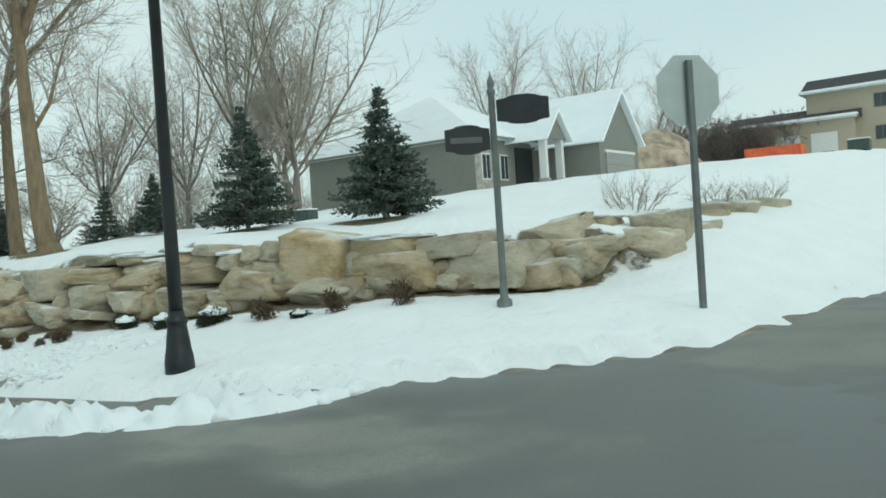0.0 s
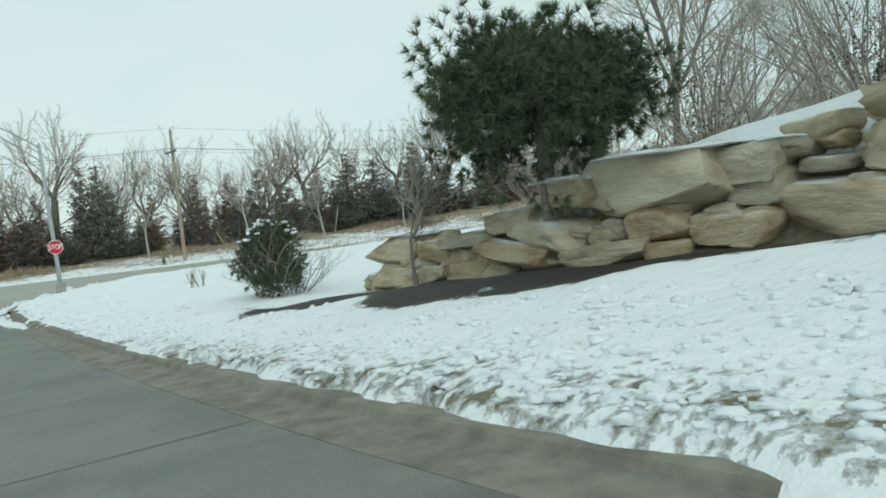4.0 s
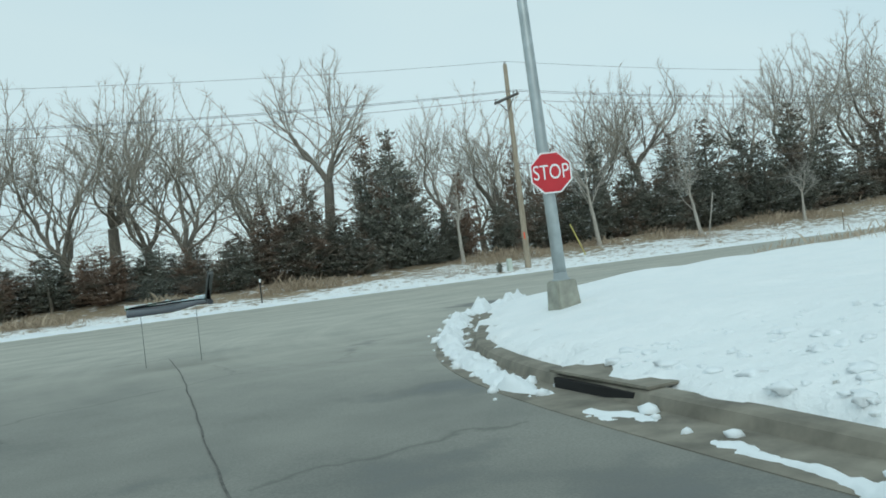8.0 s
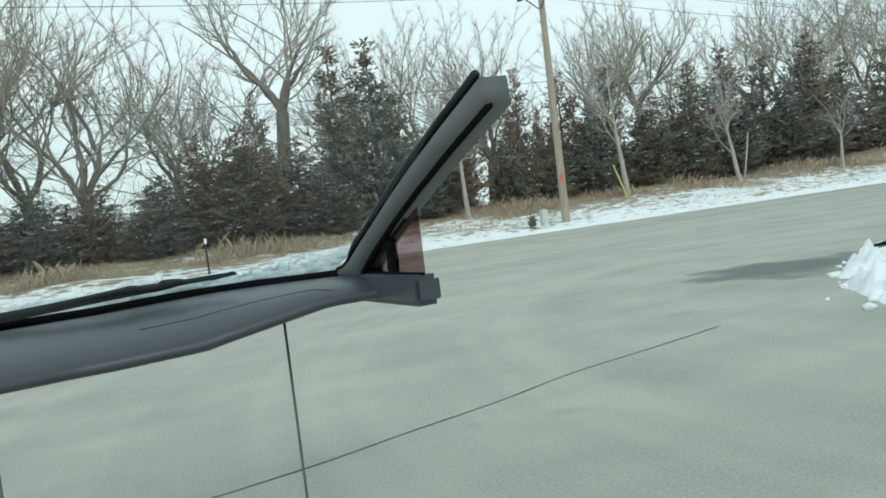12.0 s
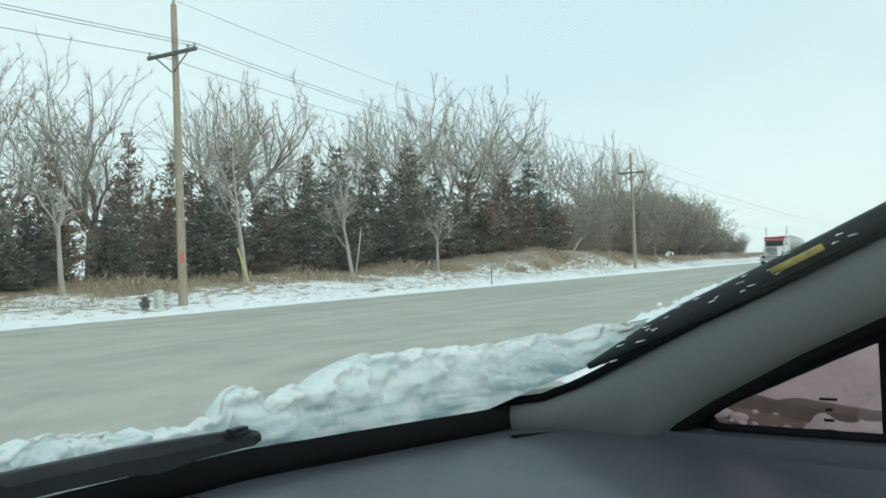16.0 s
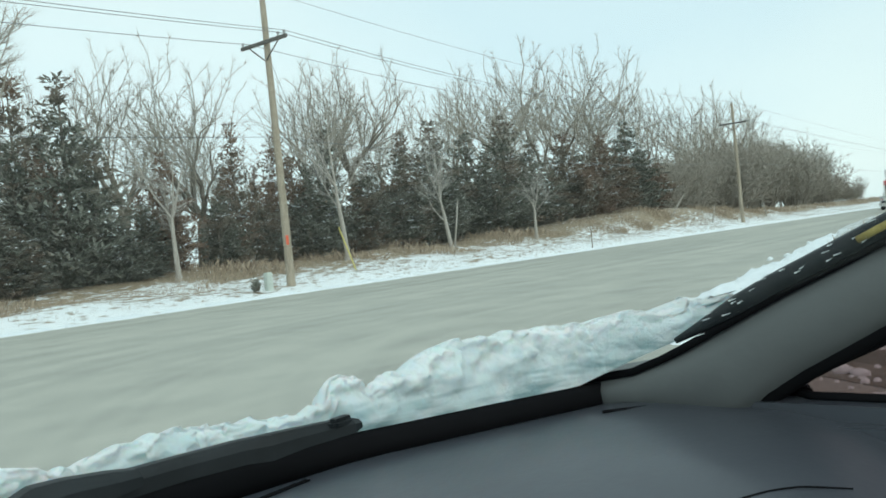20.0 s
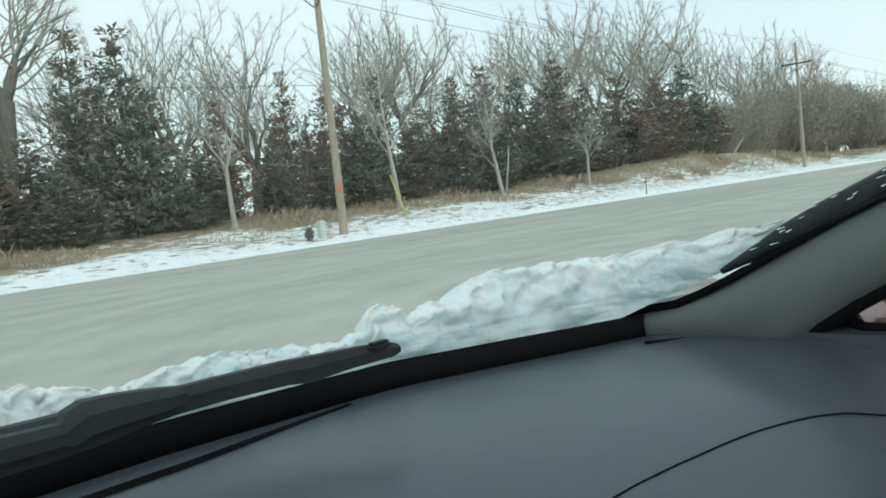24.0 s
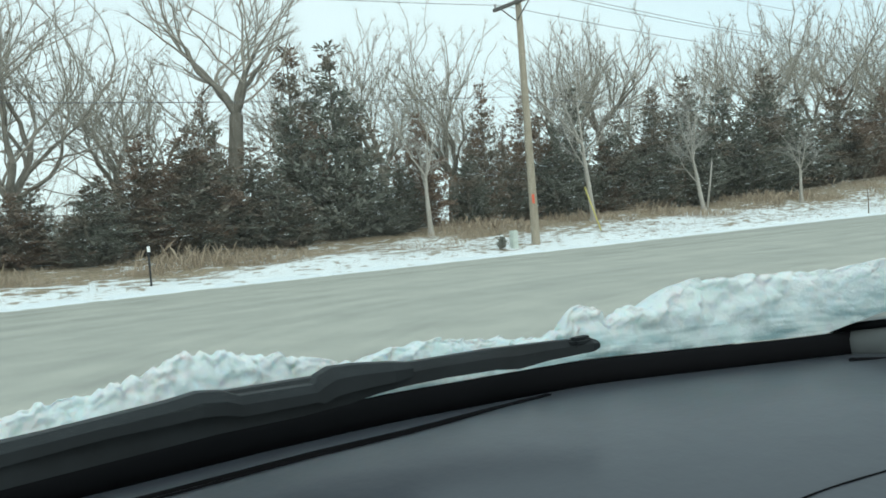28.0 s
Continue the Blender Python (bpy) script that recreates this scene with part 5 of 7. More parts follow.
# the black lamp post at the corner
lamp = thing("lamp_post", pose(5.29, -62.2, 2.90), "black cast metal lamp post with a flared fluted base", "lamp post")
part("base", lathe("base", [(0.15, -0.12), (0.15, 0.05), (0.145, 0.09), (0.14, 0.14), (0.13, 0.17), (0.115, 0.30), (0.10, 0.40), (0.095, 0.44), (0.11, 0.46), (0.11, 0.49), (0.085, 0.52), (0.078, 0.58)], BLACK_METAL, 16), lamp)
part("shaft", lathe("shaft", [(0.072, 0.55), (0.068, 1.2), (0.055, 3.9), (0.075, 3.92), (0.075, 3.97), (0.05, 4.0)], BLACK_METAL, 16), lamp)
part("lantern", lathe("lantern", [(0.05, 4.0), (0.10, 4.05), (0.17, 4.12), (0.20, 4.55), (0.22, 4.58), (0.12, 4.75), (0.03, 4.85)], plain("frosted_lantern", (0.6, 0.62, 0.6), 0.3), 16), lamp)


# ---- boulder wall ----
def boulder_mesh(seed, fine=4):
    """A quarried block: flat broken faces, chipped edges and faint ledges."""
    rng = random.Random(seed)
    bm = bmesh.new()
    bmesh.ops.create_icosphere(bm, subdivisions=fine, radius=1.0)
    cuts = []
    for _ in range(13):
        n = Vector((rng.gauss(0, 1), rng.gauss(0, 1), rng.gauss(0, 0.8))).normalized()
        cuts.append((n, rng.uniform(0.84, 1.22)))
    for axis_ in range(3):
        for sign in (-1, 1):
            n = Vector([rng.gauss(0, 0.13) for _ in range(3)])
            n[axis_] = sign
            cuts.append((n.normalized(), rng.uniform(0.74, 0.86)))
    off = Vector((seed * 7.3, seed * 3.1, seed * 1.7))
    for v in bm.verts:
        p = v.co
        k = max(abs(p.x), abs(p.y), abs(p.z))
        p = p.lerp(p / k, 0.93)
        p *= 1 + 0.14 * noise.noise(p * 1.0 + off) + 0.06 * noise.noise(p * 2.6 + off)
        for n, d in cuts:
            e = p.dot(n) - d
            if e > 0:
                p -= n * e
        p += p.normalized() * (0.035 * noise.noise(p * 4.2 + off) + 0.022 * noise.noise(p * 9.5 + off) + 0.02 * noise.noise(Vector((p.x * 0.8, p.y * 0.8, p.z * 7.0)) + off))
        v.co = p
    lo = [min(v.co[i] for v in bm.verts) for i in range(3)]
    hi = [max(v.co[i] for v in bm.verts) for i in range(3)]
    for v in bm.verts:
        v.co = Vector([(v.co[i] - (lo[i] + hi[i]) / 2) / (hi[i] - lo[i]) for i in range(3)])
    return bm_mesh("boulder", bm, BOULDER, True)


SHAPES = [boulder_mesh(k) for k in range(10)]
WEDGES = [boulder_mesh(k + 20, 3) for k in range(6)]
wall = thing("boulder_wall", pose(8.1, -48, 2.2), "dry-stacked retaining wall of tan and grey limestone boulders", "retaining wall", kind="structure")
# along the street: y, z, length, height of each stone
COURSE_1 = [(-63.3, 3.65, 1.4, 0.56), (-62.9, 3.91, 1.0, 0.36), (-62.1, 3.54, 1.4, 0.54), (-61.7, 3.89, 1.4, 0.45), (-60.8, 3.43, 1.2, 0.38), (-60.5, 3.89, 1.4, 0.78), (-59.6, 3.98, 0.4, 0.32), (-59.3, 3.49, 1.4, 0.60), (-59.2, 3.96, 0.6, 0.30), (-58.6, 3.87, 0.5, 0.33), (-58.0, 4.07, 0.7, 0.19), (-57.7, 3.29, 1.2, 0.33), (-57.6, 3.66, 1.5, 0.39), (-57.3, 3.96, 0.7, 0.31), (-56.2, 3.65, 1.1, 0.35), (-56.1, 3.26, 1.2, 0.42), (-55.9, 3.98, 0.7, 0.22), (-55.0, 3.00, 1.1, 0.19), (-54.9, 4.04, 0.9, 0.21), (-54.9, 3.33, 1.4, 0.45)]
COURSE_2 = [(-54.7, 3.71, 1.7, 0.28), (-53.6, 3.00, 1.4, 0.42), (-53.1, 3.57, 1.7, 0.77), (-51.7, 2.92, 1.5, 0.53), (-51.4, 3.48, 1.8, 0.60), (-50.3, 3.13, 1.3, 0.48), (-49.6, 3.23, 1.3, 0.55), (-49.5, 2.73, 1.3, 0.45), (-48.1, 3.17, 0.8, 0.47), (-48.0, 2.62, 0.7, 0.31), (-47.0, 2.81, 0.8, 0.29), (-47.0, 3.67, 1.4, 0.32), (-46.4, 3.35, 1.4, 0.42), (-45.9, 3.00, 1.3, 0.46), (-45.5, 3.83, 1.6, 0.47), (-45.2, 2.58, 1.5, 0.43), (-44.9, 2.90, 1.0, 0.21), (-44.8, 3.62, 1.0, 0.85), (-44.6, 2.50, 1.0, 0.47), (-43.8, 2.41, 0.7, 0.27)]
COURSE_3 = [(-43.8, 2.92, 1.1, 0.68), (-43.5, 2.51, 1.1, 0.27), (-43.2, 3.80, 1.2, 0.70), (-42.3, 2.92, 0.8, 0.48), (-42.3, 2.55, 0.9, 0.34), (-42.0, 3.88, 1.0, 0.50), (-41.7, 3.41, 1.6, 0.50), (-41.4, 2.98, 0.9, 0.46), (-41.1, 2.60, 1.3, 0.41), (-41.0, 3.88, 0.5, 0.25), (-40.3, 3.00, 0.9, 0.41), (-39.1, 1.92, 1.4, 0.37), (-38.0, 3.03, 2.7, 0.58), (-38.0, 3.52, 2.7, 0.46), (-37.9, 2.54, 2.7, 0.61), (-36.9, 1.90, 2.7, 0.77), (-34.2, 1.82, 1.0, 0.46), (-33.9, 2.40, 2.7, 0.85), (-33.5, 1.47, 1.4, 0.32), (-32.1, 1.83, 1.8, 0.43)]
COURSE_6 = [(-31.6, 1.47, 2.1, 0.40), (-30.1, 1.74, 1.5, 0.30), (-29.1, 1.56, 1.2, 0.43), (-27.8, 1.02, 1.9, 0.45), (-27.4, 1.56, 1.9, 0.58)]
COURSE_5 = [(-35.2, 2.55, 1.2, 0.45), (-35.3, 1.75, 1.1, 0.45), (-39.6, 2.35, 1.2, 0.4), (-40.0, 3.5, 1.1, 0.4), (-32.6, 2.35, 1.3, 0.45), (-31.2, 2.05, 1.2, 0.36), (-30.3, 1.2, 1.2, 0.4), (-29.3, 1.1, 1.0, 0.35), (-48.9, 3.7, 1.2, 0.3), (-50.4, 3.75, 1.1, 0.3)]
# round the corner, up the side street: x, y, z, length, height
COURSE_4 = [(10.5, -63.5, 4.00, 1.2, 0.41), (10.0, -64.2, 3.70, 0.9, 0.38), (11.5, -63.8, 4.06, 0.7, 0.30), (13.0, -64.0, 4.08, 0.6, 0.32), (13.0, -64.6, 3.87, 0.6, 0.43), (12.0, -64.0, 3.64, 0.6, 0.26), (12.5, -64.3, 3.70, 0.7, 0.27), (9.3, -63.9, 3.45, 0.8, 0.4), (14.4, -64.6, 4.0, 0.9, 0.45), (11.0, -64.8, 3.75, 0.9, 0.45), (11.9, -64.7, 4.0, 0.9, 0.5), (12.9, -64.9, 3.8, 0.8, 0.4), (13.9, -65.0, 3.75, 0.9, 0.45), (14.9, -64.8, 4.1, 1.0, 0.5), (15.9, -65.1, 4.15, 0.9, 0.45), (12.3, -65.2, 3.6, 0.7, 0.35)]
rng = random.Random(11)


def lay(x, y, z, length, height, k, shapes=SHAPES):
    deep = max(0.9, min(1.6, length * 0.9))
    ob = part("boulder", shapes[k % len(shapes)], wall, at=wall.matrix_basis.inverted() @ pose(x + deep * 0.36, y, z, rng.uniform(-7, 7), rng.uniform(-6, 6), rng.choice((0, 180)) + rng.uniform(-10, 10)) @ Matrix.Diagonal((deep * 1.0, length * 1.04, height * 1.08, 1)))
    return ob


count = 0
for y, z, length, height in COURSE_1 + COURSE_2 + COURSE_3 + COURSE_5 + COURSE_6:
    f = float(np.interp(y, WALL_Y, WALL_FOOT))
    lay(float(wall_x(y)) + 0.42 * max(0.0, z - f), y, z, length, height, count)
    count += 1
for x, y, z, length, height in COURSE_4:
    lay(x, y, z, length, height, count)
    count += 1
# smaller stones wedged behind and between
for k in range(250):
    y = rng.uniform(-64.5, -26.5)
    f, t = float(np.interp(y, WALL_Y, WALL_FOOT)), float(np.interp(y, WALL_Y, TERRACE))
    u = rng.random()
    z = f + 0.05 + u * max(0.15, t - f - 0.48)
    lay(float(wall_x(y)) + 0.12 + 0.46 * max(0, z - f), y, z, rng.uniform(0.35, 0.95), rng.uniform(0.18, 0.42), rng.randint(0, 9), WEDGES)


# ---- planting on the terrace ----
SPR = "small dark blue-green spruce standing in a mulch ring"
for x, y, h, r, s, lab in [(11.5, -55.9, 2.62, 1.02, 101, SPR), (11.9, -59.4, 2.45, 0.98, 102, SPR), (13.7, -39.6, 2.9, 0.85, 103, "dark spruce on the snowy terrace"), (14.0, -36.6, 2.9, 0.95, 104, "dark spruce on the snowy terrace"), (16.5, -34.2, 2.6, 0.9, 105, "dark spruce on the snowy terrace"), (17.5, -43.5, 2.2, 0.9, 106, "dark spruce on the snowy terrace"), (20, -36, 3.2, 1.1, 107, "dark spruce at the back of the terrace")]:
    plant("spruce_tree", conifer_meshes(s, h, r, SPRUCE, 0.10, 0.115, 0.016, 24, 13, 56, -0.05, 0.35, 0.05, BARK, 1.0, 0.035), pose(x, y, lie_at(x, y)), lab, "tree")

# snow left on the exposed tops of the stones
stones = []
for o in wall.children:
    m = wall.matrix_basis @ o.matrix_basis
    q = [m @ v.co for v in o.data.vertices]
    hi = max(q, key=lambda p: p.z)
    stones.append((hi, max(p.x for p in q) - min(p.x for p in q), max(p.y for p in q) - min(p.y for p in q), q))
r = random.Random(77)
for hi, wx_, wy_, q in stones:
    free = all(abs(h2_.y - hi.y) > (b2 + wy_) * 0.32 or h2_.z < hi.z + 0.12 for h2_, a2, b2, q2 in stones)
    if not free or wy_ < 0.5 or r.random() < 0.35:
        continue
    tops = [p for p in q if p.z > hi.z - 0.10]
    c = sum(tops, Vector()) / len(tops)
    lx, ly = min(0.5 * wx_, 0.15 + 0.5 * (max(p.x for p in tops) - min(p.x for p in tops))), 0.08 + 0.5 * (max(p.y for p in tops) - min(p.y for p in tops))
    bm = bmesh.new()
    bmesh.ops.create_icosphere(bm, subdivisions=3, radius=1.0)
    for v in bm.verts:
        p = v.co.copy()
        n = 1 + 0.45 * noise.noise(p * 1.6 + Vector((c.y * 3, 0, 0))) + 0.15 * noise.noise(p * 5)
        v.co = Vector((p.x * lx * n, p.y * ly * n, p.z * 0.055 * n))
    part("snow_cap", bm_mesh("snow_cap", bm, SNOW, True), wall, "thin cushion of snow on a stone", wall.matrix_basis.inverted() @ Matrix.Translation((c.x, c.y, c.z + 0.012)))


TWO = "old cottonwood with a thick tan trunk on the terrace"
for x, y, h, r, s, ln in [(10.9, -48.7, 15, 0.30, 111, 0.16), (12.5, -43.65, 15, 0.26, 112, 0.13)]:
    plant("cottonwood_tree", bare_tree_meshes(s, h, r, 0.42, 0.6, 4, 5, BARK_TAN, TWIG, lean=ln), pose(x, y, lie_at(x, y), 0, 0, 90), TWO, "tree")
plant("ornamental_tree", bare_tree_meshes(113, 9.6, 0.21, 0.33, 1.35, 7, 5, BARK_BROWN, TWIG_DARK, lean=0.0, flat=1.1), pose(8.95, -41.55, lie_at(8.95, -41.55)), "spreading leafless tree with snowy limbs before the boulders", "tree")
plant("sapling", bare_tree_meshes(114, 2.6, 0.05, 0.35, 0.75, 4, 4, BARK, TWIG, dense=0.42), pose(7.05, -30.3, lie_at(7.05, -30.3)), "thin young leafless tree in a mulch bed", "tree")
BACK = "leafless tree behind the houses"
for k, (x, y, h, r, fk) in enumerate([(24.5, -43.5, 13, 0.30, 0.18), (22.0, -43.2, 12, 0.22, 0.35), (26.5, -41, 14, 0.26, 0.22), (21, -34, 12, 0.22, 0.3), (28, -31, 13, 0.25, 0.3), (36, -28, 14, 0.25, 0.2), (18, -27, 11, 0.2, 0.3), (48, -40, 13, 0.2, 0.2)]):
    plant("tree", bare_tree_meshes(120 + k, h, r, fk, 0.6, 5, 5, BARK, TWIG, lean=0.05), pose(x, y, lie_at(x, y), 0, 0, k * 67), BACK, "tree", "bare trees behind the houses")
far_p = plant("tree", bare_tree_meshes(130, 14, 0.24, 0.2, 0.5, 4, 3), pose(0, -900, -60), "distant leafless tree on the rise", "tree", "distant bare trees")
rng = random.Random(21)
for k in range(17):
    x, y = rng.uniform(60, 130), rng.uniform(-34, -12)
    if k > 10:
        x, y = rng.uniform(28, 60), rng.uniform(-26, -8)
    stand(far_p, x, y, rng.uniform(0.8, 1.35), rng.uniform(0, 360))
for o in (*far_p.children, far_p):
    bpy.data.objects.remove(o)
hedge = thing("thicket", pose(0, -900, -60), "dark leafless thicket behind the houses", "bush", "brush behind the houses")
part("brushwood", thicket_mesh(95, 6.0, 14, TWIG_DARK), hedge)
for k in range(11):
    x, y = rng.uniform(90, 98), -34.0 - k * 1.3
    stand(hedge, x, y, rng.uniform(0.75, 1.1), rng.uniform(0, 360), 0.2, 1.2)
for o in (*hedge.children, hedge):
    bpy.data.objects.remove(o)

def needle_crown(seed, size, base, lobes=40, tufts=54, needles=42, bough=1.0, long=1.0):
    """Rounded boughs, each set with tufts of needles that point outwards."""
    r = random.Random(seed)
    cv, cf = [], []
    for _ in range(lobes):
        v = Vector((r.gauss(0, 1), r.gauss(0, 1), r.gauss(0.15, 0.8))).normalized() * r.uniform(0.45, 0.85)
        c, R = Vector((v.x * size[0], v.y * size[1], base + size[2] + v.z * size[2])), r.uniform(0.45, 0.85) * bough
        for _ in range(tufts):
            n = Vector((r.gauss(0, 1), r.gauss(0, 1), r.gauss(0.2, 0.9))).normalized()
            q = c + n * R * r.uniform(0.7, 1.1)
            for _ in range(needles):
                d = (n + Vector((r.gauss(0, 0.75), r.gauss(0, 0.75), r.gauss(0.15, 0.75)))).normalized()
                w = d.cross(Vector((r.gauss(0, 1), r.gauss(0, 1), r.gauss(0, 1)))).normalized() * 0.0075
                L = r.uniform(0.12, 0.24) * long
                k = len(cv)
                cv += [tuple(q - w), tuple(q + w), tuple(q + d * L)]
                cf.append((k, k + 1, k + 2))
    return mesh_of("crown", cv, cf, PINE)


pine = thing("pine_tree", pose(8.45, -32.2, lie_at(8.45, -32.2)), "broad bushy green pine above the end of the boulder wall", "tree")
part("trunk", mesh_of("trunk", *rings([[(0.13 * math.cos(a * 0.9), 0.13 * math.sin(a * 0.9), z) for a in range(7)] for z in (-0.2, 2.6)]), BARK), pine)
part("crown", needle_crown(140, (1.95, 1.95, 1.2), 2.62 - lie_at(8.45, -32.2), 52), pine)
for x, y, sx, sz, lab, leaf, s in [(7.5, -23.1, 0.92, 1.05, "snow-dusted juniper shrub at the end of the bed", PINE, 141), (13.5, -31.5, 1.6, 1.4, "brown leafless shrub thicket behind the wall", BROWN_LEAF, 142), (16, -24.5, 2.2, 1.6, "brown leafless shrub thicket behind the wall", BROWN_LEAF, 143), (13.8, -34.6, 1.5, 1.5, "brown leafless shrub thicket behind the wall", BROWN_LEAF, 144)]:
    b = thing("shrub", pose(x, y, lie_at(x, y)), lab, "shrub")
    part("brushwood", twig_bush_mesh(s + 50, sz * (1.9 if leaf is PINE else 2.7), 0.9, 14 if leaf is PINE else 24, BRUSH if leaf is PINE else TWIG, 3, 0.012), b)
    if leaf is PINE:
        part("foliage", needle_crown(s, (sx * 0.86, sx * 0.86, sz * 0.98), -0.22, 50, 26, 34, 0.52, 0.6), b)
        bm = bmesh.new()
        r = random.Random(s)
        for _ in range(26):
            a, u = r.uniform(0, 6.28), r.uniform(0.1, 1.0)
            q = Vector((sx * 0.95 * u * math.cos(a), sx * 0.95 * u * math.sin(a), sz * (0.98 + 0.85 * math.sqrt(1.02 - u * u) * r.uniform(0.75, 1.0))))
            bmesh.ops.create_icosphere(bm, subdivisions=2, radius=1.0, matrix=Matrix.Translation(q) @ Matrix.Diagonal((r.uniform(0.04, 0.11), r.uniform(0.04, 0.11), 0.03, 1)))
        for v in bm.verts:
            v.co += Vector((0, 0, 0.05 * noise.noise(v.co * 14)))
        part("snow", bm_mesh("snow", bm, SNOW, True), b, "small lumps of snow caught in the needles")
    else:
        part("dry_leaves", clump_mesh(s, (sx * 0.8, sx * 0.8, sz * 0.9), leaf, 900, 0.05, 0.018, 0.3, 0.15), b, "few shrivelled brown leaves")

b = thing("shrub", pose(8.25, -22.6, lie_at(8.25, -22.6)), "twiggy brown shrub with clumps of snow beside the juniper", "shrub")
part("brushwood", twig_bush_mesh(196, 1.35, 1.3, 16, TWIG_DARK, 3, 0.010), b)
part("dry_leaves", clump_mesh(197, (0.55, 0.55, 0.5), BROWN_LEAF, 1300, 0.05, 0.018, 0.4, 0.15), b, "shrivelled leaves tipped with snow")

# low clipped shrubs along the foot of the wall, capped with snow
low = thing("low_shrub", pose(0, -900, -60), "low rounded evergreen shrub capped with snow", "shrub", "low shrubs along the wall")
part("foliage", clump_mesh(150, (0.33, 0.33, 0.20), BOX, 5200, 0.034, 0.010), low)
bm = bmesh.new()
bmesh.ops.create_icosphere(bm, subdivisions=3, radius=1.0)
for v in bm.verts:
    q = v.co.copy()
    v.co = Vector((q.x * 0.20, q.y * 0.20, 0.255 + q.z * 0.075 - 0.045 * (q.x * q.x + q.y * q.y))) * (1 + 0.22 * noise.noise(q * 2.2))
for v in bm.verts:
    v.co.z += 0.05
    v.co.x *= 1.25
    v.co.y *= 1.25
part("snow_cap", bm_mesh("snow_cap", bm, SNOW, True), low, "cushion of fresh snow")
for y, s in [(-61.15, 0.42), (-59.5, 0.78), (-58.4, 0.70), (-57.43, 0.66), (-51.5, 0.78), (-50.2, 0.62), (-48.7, 0.55)]:
    stand(low, float(wall_x(y)) - 0.7, y, s, y * 50, 0.05)
for o in (*low.children, low):
    bpy.data.objects.remove(o)
tuft = thing("dry_perennial", pose(0, -900, -60), "rust-brown dried perennial tuft in the snow", "plant", "dried plants along the wall")
part("foliage", clump_mesh(151, (0.15, 0.15, 0.13), BROWN_LEAF, 1100, 0.045, 0.007, 0.4), tuft)
for k in range(17):
    y = -56.0 + k * 0.25 + rng.uniform(-0.08, 0.08)
    stand(tuft, float(wall_x(y)) - 0.8 + rng.uniform(-0.35, 0.35), y, rng.uniform(0.45, 1.05), rng.uniform(0, 360))
for y in (-60.5, -61.8, -62.9):
    stand(tuft, float(wall_x(y)) - 0.7, y, 1.2, y * 40)
for o in (*tuft.children, tuft):
    bpy.data.objects.remove(o)
for x, y, h, s in [(13.6, -63.6, 0.75, 152), (15.2, -64.4, 0.6, 153), (16.8, -64.8, 0.55, 154)]:
    b = thing("shrub", pose(x, y, lie_at(x, y)), "grey-brown leafless shrub among the stones", "shrub")
    part("brushwood", twig_bush_mesh(s, h, 0.9, 14, TWIG, 3), b)


# ---- houses ----
def gable(name, pts, mat, parent, label=""):
    return part(name, mesh_of(name, *pts, mat), parent, label)


def prism(poly, y0, y1):
    """A solid from an x-z outline between two y planes."""
    a, b = [(x, y0, z) for x, z in poly], [(x, y1, z) for x, z in poly]
    return rings([a, b])


def house_window(parent, x, y, z, w, h, axis_="y", trim=TRIM_WHITE):
    """A framed window on a wall that faces -x (axis y) or -y (axis x)."""
    t = 0.07
    if axis_ == "y":
        o = box("window", (x - 0.05, x + 0.02, y - w / 2 - t, y + w / 2 + t, z - h / 2 - t, z + h / 2 + t), trim, parent, 0.01)
        box("pane", (x - 0.062, x - 0.052, y - w / 2, y + w / 2, z - h / 2, z + h / 2), PANE, o)
        box("mullion", (x - 0.072, x - 0.062, y - 0.02, y + 0.02, z - h / 2, z + h / 2), trim, o)
    else:
        o = box("window", (x - w / 2 - t, x + w / 2 + t, y - 0.05, y + 0.02, z - h / 2 - t, z + h / 2 + t), trim, parent, 0.01)
        box("pane", (x - w / 2, x + w / 2, y - 0.062, y - 0.052, z - h / 2, z + h / 2), PANE, o)
        box("mullion", (x - 0.02, x + 0.02, y - 0.072, y - 0.062, z - h / 2, z + h / 2), trim, o)
    return o


# local axes: -x faces the terrace, -y faces the side street
HX, HY, HZ = 31.9, -48.0, 5.85
house = thing("house", pose(HX, HY, HZ), "single-storey grey-sided house with a snow-covered hip roof and a pillared porch", "house")
box("wall", (0, 12, 0, 11.2, -0.6, 2.95), HOUSE_GREY, house, 0, "grey lap siding walls")
box("stone_front", (-0.03, 2.6, -0.05, 0.02, -0.6, 2.95), STONE_VENEER, house, 0, "grey stone veneer")
v = [(-0.5, -0.5, 2.95), (12.5, -0.5, 2.95), (12.5, 11.7, 2.95), (-0.5, 11.7, 2.95), (5.4, 5.2, 6.0), (6.6, 6.0, 6.0), (-0.5, -0.5, 2.8), (12.5, -0.5, 2.8), (12.5, 11.7, 2.8), (-0.5, 11.7, 2.8)]
f = [(0, 1, 4), (1, 5, 4), (1, 2, 5), (2, 3, 5), (3, 0, 4), (3, 4, 5), (6, 7, 1, 0), (7, 8, 2, 1), (8, 9, 3, 2), (9, 6, 0, 3), (9, 8, 7, 6)]
roof = part("roof", mesh_of("roof", v, f, SNOW), house, "hip roof under smooth fresh snow")
for d in ((-0.53, -0.5, -0.5, 11.7, 2.78, 2.9), (-0.5, 12.5, -0.53, -0.5, 2.78, 2.9)):
    box("gutter", d, TRIM_GREY, roof)
house_window(house, 0, 6.2, 2.05, 0.55, 0.75)
house_window(house, 1.15, -0.05, 1.45, 0.9, 1.15, "x")
house_window(house, 3.6, -0.0, 1.45, 0.9, 1.15, "x")
